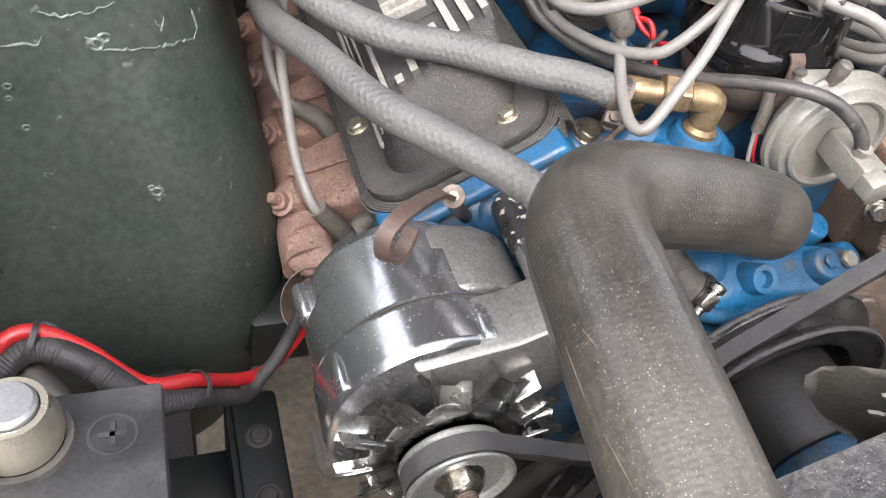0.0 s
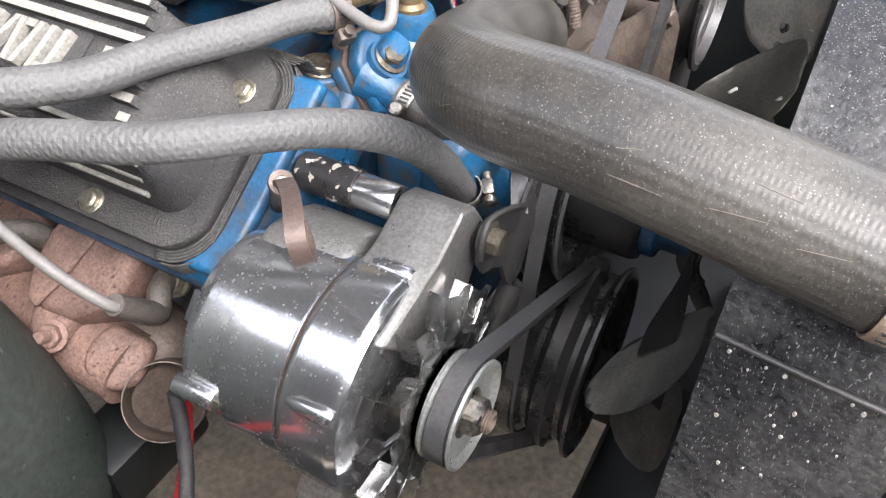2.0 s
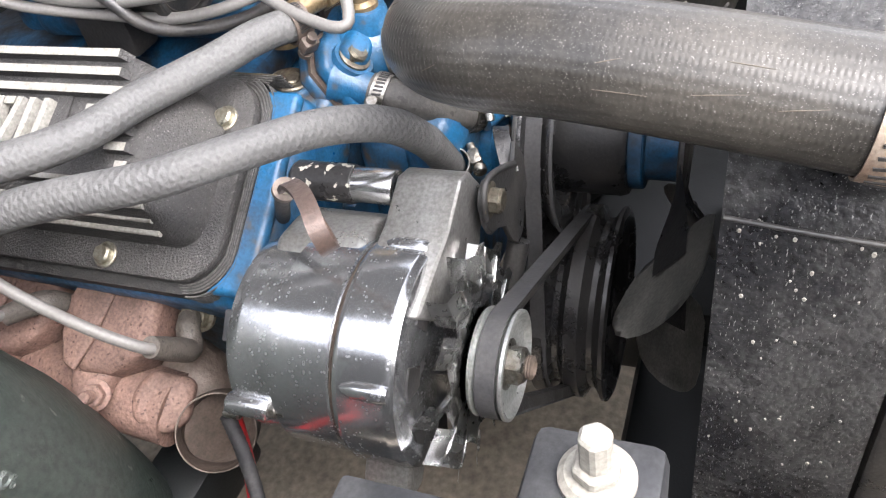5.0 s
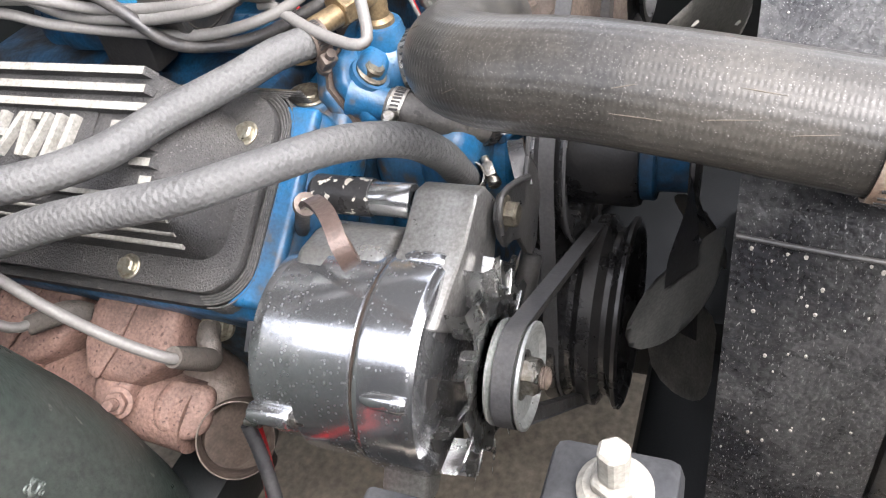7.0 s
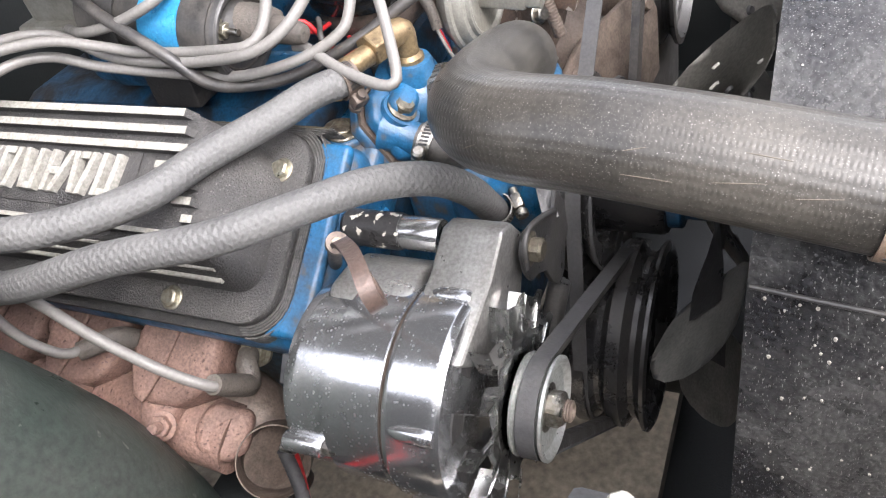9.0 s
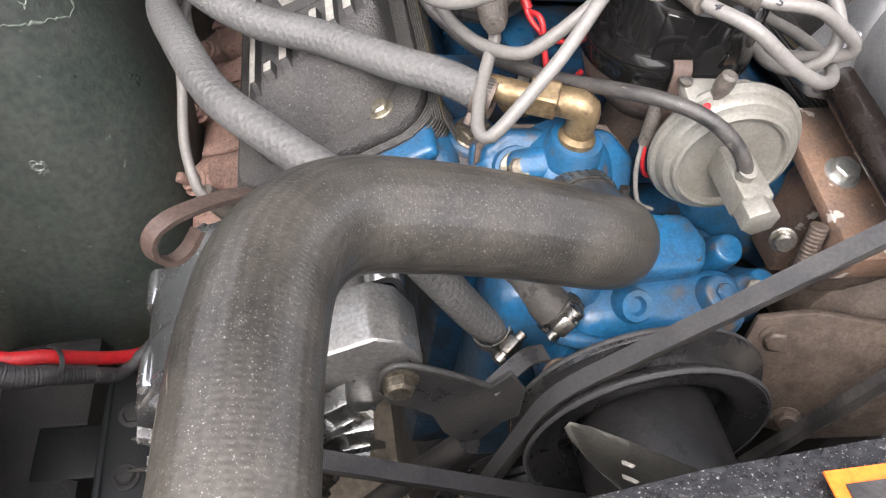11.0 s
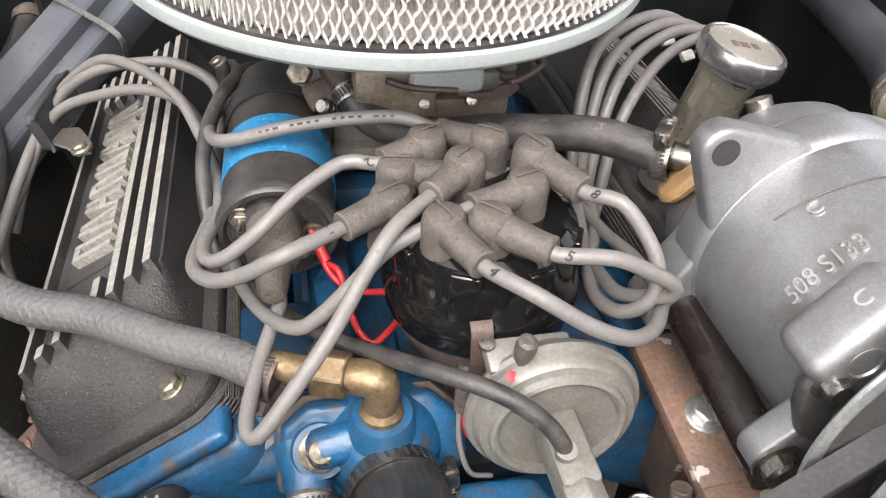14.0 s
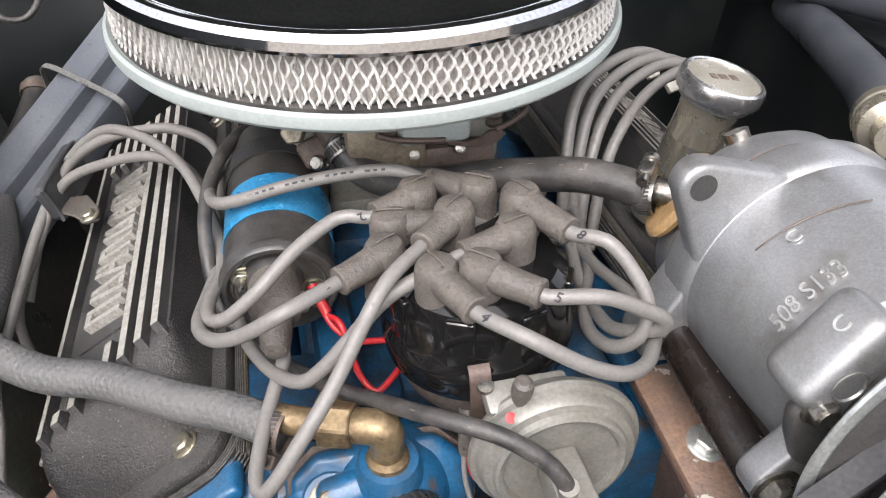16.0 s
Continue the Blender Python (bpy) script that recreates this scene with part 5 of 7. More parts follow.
thermostat_housing()
water_crossover()
solo("bypass_hose", tube([(-0.0855, -0.076, 0.605), (-0.085, -0.092, 0.600), (-0.079, -0.112, 0.590), (-0.064, -0.131, 0.576), (-0.046, -0.142, 0.565)], 0.0142, 24, 0.004), DUSTY_RUBBER, (-0.085, -0.1, 0.58), "short dusty dark grey rubber bypass hose", "hose")
band_clamp("hose_clamp", (-0.0853, -0.0835, 0.603), (0.0, -0.94, -0.33), 0.0147, (-0.9, -0.2, -0.3), "steel worm-drive clamp on the bypass hose")
band_clamp("hose_clamp", (-0.053, -0.1385, 0.569), (0.75, -0.45, -0.45), 0.0147, (-0.3, -0.7, 0.5), "pitted worm-drive clamp at the water pump")
band_clamp("hose_clamp", (-0.0378, -0.086, 0.613), (0.1, -0.97, 0.2), 0.0276, (1, -0.1, 0.1), "thin wire-edged clamp on the radiator hose")


def brass_elbow():
    ob = thing("brass_elbow", (-0.05, -0.06, 0.65), "tarnished brass elbow fitting screwed into the housing", "pipe fitting")
    part("elbow", tube([(-0.0425, -0.0605, 0.650), (-0.0425, -0.0605, 0.664), (-0.0426, -0.0604, 0.6735), (-0.0450, -0.0597, 0.6772), (-0.0545, -0.0563, 0.6778), (-0.066, -0.0525, 0.677)], [0.0095, 0.0095, 0.0102, 0.0104, 0.0102, 0.0095], 20, 0.0025), BRASS, ob)
    part("collar", lathe([(0.0125, 0), (0.0125, 0.004), (0.010, 0.007), (0, 0.007)], at((-0.0425, -0.0605, 0.6505), (0, 0, 1)), 24, False), BRASS, ob)
    part("hex_nut", prism(hexagon(0.0135), 0, 0.019, at((-0.0595, -0.0545, 0.6775), (-0.9, 0.35, -0.03), (0, 0, 1)), 0.001, 1), BRASS, ob)
    part("barb", lathe([(0.0085, 0), (0.0085, 0.03), (0, 0.03)], at((-0.076, -0.048, 0.675), (-0.85, 0.45, -0.05)), 18, False), BRASS, ob)
    return ob


brass_elbow()


# ---- adjuster strap over the alternator ----
def strap():
    sec = [(-0.0016, -0.0048), (0.0016, -0.0048), (0.0016, 0.0048), (-0.0016, 0.0048)]
    pts = [(-0.236, -0.090, 0.632), (-0.252, -0.107, 0.650), (-0.2714, -0.1278, 0.6625), (-0.287, -0.142, 0.666), (-0.2955, -0.149, 0.660), (-0.295, -0.151, 0.648), (-0.2876, -0.1468, 0.640), (-0.280, -0.140, 0.641), (-0.274, -0.132, 0.648)]
    ob = thing("hose_strap", (-0.24, -0.09, 0.6), "rusty brown steel strap hooked over the alternator", "metal strap")
    part("strip", tube(pts, 0.006, 4, 0.004, section=sec), COPPER_RED, ob)
    part("eyelet", lathe([(0.004, -0.003), (0.0075, -0.003), (0.0075, 0.003), (0.004, 0.003), (0.004, -0.003)], at((-0.230, -0.084, 0.626), (-0.4, -0.6, 0.7)), 20, False), DULL_RUST, ob)
    part("rivet", hex_head((-0.230, -0.084, 0.626), (-0.4, -0.6, 0.7), 0.005, 0.003), GREASY, ob)
    part("post", tube([(-0.229, -0.082, 0.624), (-0.22, -0.07, 0.605), (-0.20, -0.05, 0.575)], 0.005, 8), DARK, ob)
    return ob


strap()


def adjuster_arm():
    ob = thing("adjuster_arm", (-0.11, -0.18, 0.55), "black pressed steel arm between alternator and water pump", "bracket")
    part("arm", prism([(-0.0455, 0.0315), (-0.0403, 0.0397), (-0.0308, 0.0417), (-0.0168, 0.0345), (0.0048, 0.0245), (0.0237, 0.0125), (0.0341, 0.0265), (0.0474, 0.006), (0.0496, -0.0251), (0.0401, -0.0311), (0.0284, -0.0521), (0.0154, -0.0556), (0.0017, -0.0406), (-0.0087, -0.0176), (-0.0224, -0.007), (-0.037, -0.0006), (-0.0442, 0.0131)], -0.002, 0.002, Matrix.Translation((-0.1320, -0.186, 0.5503)) @ Matrix.Rotation(radians(90), 4, "X"), 0.0008, 1), BLACK_PAINT, ob, "scuffed black pressed plate")
    part("raised_rim", tube([[-0.1768, -0.189, 0.5698], [-0.1769, -0.189, 0.5848], [-0.1696, -0.189, 0.5939], [-0.1565, -0.189, 0.5915], [-0.1353, -0.189, 0.5812], [-0.1101, -0.189, 0.5662]], 0.0022, 8, 0.004), BLACK_PAINT, ob)
    part("strut", tube([[-0.1099, -0.185, 0.4916], [-0.1245, -0.18, 0.4599], [-0.144, -0.175, 0.4175], [-0.1697, -0.17, 0.3618]], 0.009, 14, 0.006), BLACK_PAINT, ob, "black diagonal strut")
    part("folded_lip", tube([[-0.1061, -0.184, 0.5539], [-0.0949, -0.178, 0.5626], [-0.0824, -0.172, 0.57], [-0.0697, -0.168, 0.5674]], 0.01, 4, 0.004, section=[(-0.0014, -0.006), (0.0014, -0.006), (0.0014, 0.006), (-0.0014, 0.006)]), BLACK_PAINT, ob, "scuffed folded lip")
    part("bolt", hex_head((-0.057, -0.170, 0.549), (0, -1, 0.3), 0.0085, 0.007, 0.011), DULL_RUST, ob)
    return ob


adjuster_arm()


def rubber_hose(name, pts, r, p, label, category):
    """A black hose with cut ends and worn pale patches along its top."""
    ob = thing(name, p, label, category)
    part("hose_wall", tube(pts, r, 20, 0.004), RUBBER, ob)
    for a, b in ((pts[0], pts[1]), (pts[-1], pts[-2])):
        a, b = V(a), V(b)
        part("cut_end", lathe([(r * 0.6, -0.001), (r * 1.02, -0.001), (r * 1.05, 0.0), (r * 1.02, 0.001), (r * 0.6, 0.001)], at(a, a - b), 20, False), RUBBER, ob)
    line = spline(pts, 0.004)
    rg = random.Random(len(pts))
    for k in range(9):
        i = rg.randrange(3, len(line) - 4)
        x = (line[i + 1] - line[i - 1]).normalized()
        up = V((rg.uniform(-0.4, 0.4), -0.5, 0.8))
        z = (up - up.dot(x) * x).normalized()
        w = rg.uniform(0.0006, 0.0014)
        part("scuff", lathe([(w, -0.0002), (w * 0.6, 0.0002), (0, 0.00025)], at(line[i] + z * r, z, x) @ Matrix.Diagonal((rg.uniform(1.2, 2.6), 0.6, 1, 1)), 9, False), SCUFF_TAN, ob, "pale worn patch")
    return ob


# ---- distributor ----
DC = V((0.024, -0.004, 0.0))


def distributor():
    ob = thing("distributor", (DC.x, DC.y, 0.60), "black distributor cap on a grey body with vacuum advance", "distributor")
    M = at((DC.x, DC.y, 0.66), (0, 0, 1))
    part("body", lathe([(0.02, -0.08), (0.022, -0.02), (0.045, 0.0), (0.05, 0.012), (0.05, 0.026), (0, 0.026)], M, 40, False), DULL_RUST, ob, "grimy brown die-cast body")
    part("adapter", lathe([(0.049, 0.020), (0.055, 0.022), (0.0565, 0.026), (0.0565, 0.034), (0, 0.034)], M, 48, False), BAKELITE, ob)
    cap = lathe([(0.0572, 0.034), (0.0582, 0.037), (0.0578, 0.042), (0.0555, 0.046), (0.0545, 0.052), (0.0535, 0.074), (0.052, 0.080), (0.046, 0.084), (0.03, 0.085), (0, 0.085)], M, 64, False)
    cap_ob = part("cap", cap, BAKELITE, ob, "glossy black cap")
    for k in range(8):
        q = M @ Matrix.Rotation(radians(45 * k + 20), 4, "Z") @ Matrix.Translation((0.0528, 0, 0.062))
        part("cap_rib", box((0, 0, 0), (0.0045, 0.017, 0.033), 0.0018, q, 3), BAKELITE, cap_ob)
    for dx, dy in ((-0.014, -0.0585), (0.012, 0.0585)):
        s = -1 if dy < 0 else 1
        part("spring_clip", tube([(DC.x + dx, DC.y + dy + s * 0.002, 0.665), (DC.x + dx, DC.y + dy + s * 0.004, 0.69), (DC.x + dx, DC.y + dy + s * 0.001, 0.708), (DC.x + dx, DC.y + dy - s * 0.004, 0.712)], 0.004, 4, 0.004, section=[(-0.006, -0.0008), (0.006, -0.0008), (0.006, 0.0008), (-0.006, 0.0008)]), COPPER_RED, ob, "brown spring clip")
    # vacuum advance
    n = V((-0.05, -1.0, 0.02)).normalized()
    c = V((0.0485, -0.085, 0.6635))
    Mv = at(c, n, (1, 0, 0))
    adv = part("vacuum_advance", lathe([(0, -0.020), (0.030, -0.020), (0.041, -0.015), (0.0455, -0.009), (0.0485, -0.006), (0.0495, -0.003), (0.0485, 0.0), (0.0455, 0.001), (0.0445, 0.006), (0.0425, 0.0085), (0.0385, 0.0095), (0.0375, 0.0125), (0.0355, 0.0135), (0.0335, 0.0125), (0.032, 0.0095), (0.02, 0.009), (0, 0.0088)], Mv, 64, False), ZINC, ob, "dull grey round vacuum advance can")
    a0, a1 = V((0.0455, -0.092, 0.6655)), V((0.0474, -0.134, 0.6605))
    part("port_arm", box((0, 0, 0), (0.0215, 0.021, (a1 - a0).length), 0.003, at((a0 + a1) / 2, a1 - a0, (1, 0, 0)), 3), ZINC, adv)
    part("hex_plug", prism(hexagon(0.0122), 0, 0.014, at(a1 - (a1 - a0).normalized() * 0.002, a1 - a0, (0, 0, 1)), 0.0012, 2), ZINC, adv)
    part("port", lathe([(0.0055, -0.01), (0.0055, 0.012), (0, 0.012)], at((0.0425, -0.118, 0.668), (-0.1, -0.3, 0.95)), 14, False), ZINC, adv)
    part("bracket", merge(box((0, 0, 0), (0.048, 0.02, 0.010), 0.003, at((0.034, -0.072, 0.697), (0, -0.3, 0.95))), box((0.035, -0.05, 0.682), (0.036, 0.04, 0.016), 0.004)), ZINC, adv)
    part("stop_pin", lathe([(0.0045, -0.006), (0.0045, 0.006), (0.0055, 0.009), (0.0058, 0.015), (0.005, 0.020), (0.0028, 0.0215), (0, 0.0215)], at((0.027, -0.080, 0.701), (0, -0.25, 0.97)), 18, False), BOOT, adv, "grey rubber round-topped pin")
    part("screw", lathe([(0.005, 0), (0.0045, 0.002), (0, 0.0028)], at((0.012, -0.067, 0.703), (0, -0.25, 0.97)), 14, False), STEEL, adv)
    part("paint_dot", lathe([(0.003, 0), (0, 0.0004)], at((0.02, -0.088, 0.6995), (0, -0.6, 0.8)), 12, False), RED, adv)
    part("lead_grommet", tube([(0.004, -0.06, 0.682), (0.002, -0.066, 0.67), (0.002, -0.068, 0.655)], 0.0048, 10), BOOT, ob)
    return ob


distributor()
solo("distributor_lead", tube([(0.002, -0.068, 0.656), (0.004, -0.072, 0.64), (0.012, -0.07, 0.628), (0.03, -0.06, 0.62)], 0.0016, 8, 0.004), RED, (0.01, -0.07, 0.62), "thin red lead below the distributor", "wire", "thin leads")
solo("distributor_lead", tube([(0.0, -0.068, 0.656), (0.0, -0.075, 0.635), (0.006, -0.082, 0.615), (0.02, -0.08, 0.606)], 0.0016, 8, 0.004), WIRE, (0.005, -0.075, 0.61), "thin grey lead below the distributor", "wire", "thin leads")
rubber_hose("vacuum_hose", [(-0.060, 0.205, 0.742), (-0.0874, 0.198, 0.7405), (-0.1045, 0.188, 0.7435), (-0.1205, 0.160, 0.7405), (-0.1325, 0.125, 0.7285), (-0.1355, 0.090, 0.7075), (-0.130, 0.064, 0.680), (-0.112, 0.040, 0.668), (-0.090, 0.012, 0.665), (-0.066, -0.022, 0.675), (-0.048, -0.042, 0.683), (-0.029, -0.069, 0.697), (-0.010, -0.089, 0.705), (0.011, -0.103, 0.704), (0.030, -0.113, 0.693), (0.040, -0.119, 0.680), (0.0425, -0.119, 0.668)], 0.0048, (-0.02, -0.08, 0.66), "dusty black rubber vacuum hose with a scuffed bend", "vacuum hose")


# ---- ignition leads ----
def boot(knob, out, end_len, label=""):
    """Right-angle rubber boot: tower under knob, arm towards out."""
    k = V(knob)
    d = V(out) - k
    d = (d - V((0, 0, d.z))).normalized()
    d = (d + V((0, 0, -0.05))).normalized()
    ob = thing("spark_plug_boot", (k.x, k.y, 0.738), "dusty grey-brown right-angle rubber boot on the distributor cap", "spark plug boot", "boots on the distributor cap")
    part("tower", lathe([(0.0132, -0.038), (0.0124, -0.03), (0.0122, -0.009), (0.0116, -0.0045), (0.0098, -0.0015), (0.006, -0.0002), (0, 0.0003)], Matrix.Translation(k), 22, False), BOOT, ob)
    arm0 = k + V((0, 0, -0.0105)) - d * 0.002
    part("arm", tube([arm0, arm0 + d * end_len * 0.35, arm0 + d * end_len * 0.7, arm0 + d * end_len], [0.0098, 0.0092, 0.0084, 0.0080], 18, 0.004), BOOT, ob)
    part("cuff", lathe([(0.0078, -0.003), (0.0084, -0.0025), (0.0084, 0.0), (0.0074, 0.0008), (0.004, 0.0008)], at(arm0 + d * end_len, d), 20, False), BOOT, ob)
    seam = tube([k + V((0, 0, 0.0008)) - d * 0.008, k + V((0, 0, 0.0012)), k + V((0, 0, 0.0008)) + d * 0.008], 0.0006, 5, 0.004)
    part("mould_seam", seam, BOOT, ob)
    return arm0 + d * end_len, d


BOOTS = {
    "a": ((-0.006, -0.030, 0.765), (0.010, -0.068, 0), 0.036),
    "b": ((0.017, -0.036, 0.768), (0.047, -0.064, 0), 0.037),
    "c": ((0.044, -0.009, 0.769), (0.008, -0.02, 0), 0.036),
    "d": ((0.054, 0.014, 0.776), (0.074, -0.024, 0), 0.040),
    "e": ((0.035, 0.040, 0.770), (0.010, 0.062, 0), 0.036),
    "f": ((-0.002, 0.043, 0.770), (-0.030, 0.030, 0), 0.032),
    "g": ((-0.022, 0.024, 0.764), (0.012, 0.022, 0), 0.036),
    "h": ((0.014, 0.013, 0.772), (-0.012, -0.012, 0), 0.034),
    "i": ((-0.029, 0.001, 0.760), (-0.055, -0.014, 0), 0.034),
}
ENDS = {k: boot(*v) for k, v in BOOTS.items()}


MARKS = {"a": "4", "b": "5", "d": "8", "f": "2", "i": "7"}


def lead(key, pts, label, r=0.0042):
    p, d = ENDS[key]
    line = [p - d * 0.008, p + d * 0.004] + [V(q) for q in pts]
    ob = thing("ignition_lead", tuple(V(pts[len(pts) // 2])), label, "ignition lead", "ignition leads")
    part("cable", tube(line, r, 16, 0.005), WIRE, ob)
    if key in MARKS:
        # hand-inked cylinder number lying on the cable
        up = V((-0.15, -0.45, 0.9))
        z = (up - up.dot(d) * d).normalized()
        m = Matrix((d, z.cross(d), z)).transposed().to_4x4()
        letters(MARKS[key], Matrix.Translation(p + d * 0.010 + z * 0.0043) @ m @ Matrix.Translation((0, -0.003, 0)), 0.0085, 0.0002, "inked_number", INK, ob, "hand-inked black number")
    if key == "e":
        # faded print: plain bars
        run = spline([V(q) for q in pts[:4]], 0.0045)
        for k in range(1, min(20, len(run) - 1)):
            if k % 5 == 4:
                continue
            x = (run[k + 1] - run[k - 1]).normalized()
            up = V((0, -0.75, 0.65))
            z = (up - up.dot(x) * x).normalized()
            part("print_bar", box((0, 0, 0), (0.0024 if k % 3 else 0.0034, 0.0014, 0.0004), 0, at(run[k] + z * 0.0042, z, x)), INK, ob, "faded dark print")
    return ob


GREYLEAD = "dusty grey ignition lead"
lead("a", [(0.027, -0.086, 0.752), (0.055, -0.094, 0.735), (0.077, -0.094, 0.724), (0.094, -0.085, 0.718), (0.106, -0.07, 0.714), (0.117, -0.048, 0.708), (0.122, -0.007, 0.7), (0.119, 0.036, 0.69), (0.12, 0.09, 0.68)], GREYLEAD + " with a hand-marked 4")
lead("b", [(0.072, -0.071, 0.757), (0.095, -0.072, 0.745), (0.108, -0.071, 0.736), (0.11, -0.07, 0.728), (0.104, -0.062, 0.72), (0.096, -0.042, 0.706), (0.098, -0.014, 0.695), (0.104, 0.027, 0.685), (0.12, 0.10, 0.69)], GREYLEAD + " with a hand-marked 5")
lead("d", [(0.088, -0.034, 0.764), (0.099, -0.045, 0.752), (0.105, -0.057, 0.738), (0.103, -0.064, 0.724), (0.096, -0.062, 0.712), (0.089, -0.052, 0.703), (0.088, -0.027, 0.694), (0.098, 0.006, 0.688), (0.119, 0.05, 0.685), (0.13, 0.11, 0.69)], GREYLEAD + " with a hand-marked 8")
lead("e", [(-0.013, 0.07, 0.764), (-0.047, 0.073, 0.763), (-0.081, 0.077, 0.757), (-0.108, 0.083, 0.748), (-0.12, 0.09, 0.743), (-0.127, 0.105, 0.737), (-0.13, 0.135, 0.728), (-0.125, 0.175, 0.72), (-0.10, 0.22, 0.71)], GREYLEAD + " looped over the coil")
lead("f", [(-0.051, 0.034, 0.757), (-0.078, 0.02, 0.748), (-0.101, 0.007, 0.733), (-0.121, 0.005, 0.718), (-0.131, 0.013, 0.712), (-0.133, 0.031, 0.71), (-0.126, 0.074, 0.704), (-0.13, 0.118, 0.706), (-0.139, 0.148, 0.716), (-0.154, 0.182, 0.728), (-0.185, 0.228, 0.73), (-0.22, 0.264, 0.72), (-0.261, 0.285, 0.682), (-0.285, 0.26, 0.645), (-0.30, 0.21, 0.60)], GREYLEAD + " looped beside the coil")
lead("i", [(-0.087, -0.034, 0.748), (-0.108, -0.027, 0.732), (-0.124, -0.016, 0.72), (-0.135, -0.0, 0.712), (-0.139, 0.018, 0.708), (-0.135, 0.051, 0.702), (-0.131, 0.083, 0.698), (-0.128, 0.15, 0.7), (-0.128, 0.205, 0.72), (-0.153, 0.233, 0.728), (-0.183, 0.246, 0.726), (-0.225, 0.261, 0.712), (-0.262, 0.272, 0.68), (-0.284, 0.222, 0.65), (-0.30, 0.16, 0.615), (-0.306, 0.12, 0.60), (-0.305, 0.092, 0.575), (-0.303, 0.05, 0.55), (-0.2935, 0.025, 0.5265), (-0.284, 0.026, 0.516)], GREYLEAD + " running down to the front plug")
lead("g", [(0.03, 0.028, 0.745), (0.06, 0.045, 0.735), (0.085, 0.08, 0.715), (0.12, 0.14, 0.70)], GREYLEAD + " tucked under the boots")
lead("c", [(-0.032, -0.03, 0.745), (-0.054, -0.038, 0.728), (-0.073, -0.039, 0.708), (-0.085, -0.035, 0.698), (-0.1, -0.013, 0.688), (-0.113, 0.018, 0.682), (-0.12, 0.051, 0.68), (-0.125, 0.101, 0.685), (-0.134, 0.16, 0.695), (-0.149, 0.194, 0.712), (-0.174, 0.217, 0.716), (-0.212, 0.241, 0.704), (-0.26, 0.259, 0.678), (-0.285, 0.225, 0.64), (-0.306, 0.20, 0.60), (-0.306, 0.19, 0.56), (-0.296, 0.172, 0.53), (-0.280, 0.165, 0.521)], GREYLEAD + " running down to the second plug")
COIL_BOOT_END = V((-0.093, -0.006, 0.690))
lead("h", [(-0.032, -0.031, 0.757), (-0.049, -0.047, 0.742), (-0.068, -0.063, 0.718), (-0.087, -0.075, 0.697), (-0.104, -0.084, 0.678), (-0.111, -0.084, 0.672), (-0.114, -0.074, 0.672), (-0.108, -0.046, 0.678), (-0.098, -0.018, 0.686), tuple(COIL_BOOT_END), (-0.093, 0.004, 0.691)], GREYLEAD + " from the cap centre to the coil")


# ---- ignition coil ----
def coil():
    d = V((0.06, 0.97, 0.13)).normalized()
    c = V((-0.091, 0.045, 0.702))
    M = at(c, d, (1, 0, 0))
    ob = thing("ignition_coil", tuple(c + V((0, 0.05, -0.03))), "black ignition coil with a bright blue band", "ignition coil")
    R = 0.0355
    part("can", lathe([(0, 0.004), (R * 0.9, 0.004), (R * 0.93, 0.0), (R * 1.04, 0.0), (R * 1.06, 0.003), (R * 1.06, 0.007), (R, 0.01), (R, 0.135), (R * 0.95, 0.142), (0, 0.144)], M, 48, False), COIL_BLACK, ob)
    part("rim_bead", lathe([(R * 0.86, 0.0045), (R * 0.88, 0.002), (R * 0.92, -0.0008), (R * 1.0, -0.0012), (R * 1.05, 0.0006), (R * 1.065, 0.004)], M, 48, False), BLACK_PAINT, ob, "rolled black end rim")
    part("end_groove", lathe([(R * 0.80, 0.0035), (R * 0.815, 0.003), (R * 0.83, 0.0035)], M, 48, False), BOOT, ob)
    part("label_band", lathe([(R + 0.0003, 0.036), (R + 0.0008, 0.036), (R + 0.0008, 0.074), (R + 0.0003, 0.074)], M, 48, False), COIL_BLUE, ob, "bright blue label band")
    part("tower", lathe([(0.020, 0.004), (0.016, -0.004), (0.0145, -0.012), (0, -0.012)], M @ Matrix.Translation((-0.004, -0.006, 0)), 24, False), COIL_BLACK, ob)
    q = M @ Matrix.Translation((-0.002, -0.008, 0))
    part("rubber_boot", merge(lathe([(0.0155, 0.0), (0.0165, -0.006), (0.0165, -0.022), (0.0150, -0.028), (0.0105, -0.031), (0.0095, -0.046), (0.0085, -0.052), (0.0065, -0.057), (0.0042, -0.058), (0, -0.058)], q, 24, False), box((0, 0, 0), (0.012, 0.012, 0.012), 0.004, q @ Matrix.Translation((0.015, 0, -0.02)))), BOOT, ob, "grey rubber boot")
    for dx, dy in ((0.021, 0.004), (-0.021, -0.012)):
        q = M @ Matrix.Translation((dx, dy, 0.004)) @ Matrix.Rotation(radians(180), 4, "X")
        post = part("terminal_post", lathe([(0.0025, 0), (0.0025, 0.016), (0, 0.016)], q, 12, False), STEEL, ob)
        part("nut", merge(prism(hexagon(0.0062), 0.002, 0.006, q, 0.0004, 1), lathe([(0.008, 0), (0.008, 0.0015), (0, 0.0015)], q, 18, False)), BOLT_YELLOW, post)
    part("clamp_strap", lathe([(R + 0.0008, 0.098), (R + 0.002, 0.098), (R + 0.002, 0.116), (R + 0.0008, 0.116)], M, 40, False), DARK, ob)
    part("bracket", box((-0.085, 0.14, 0.66), (0.03, 0.05, 0.05), 0.004), DARK, ob)
    return ob


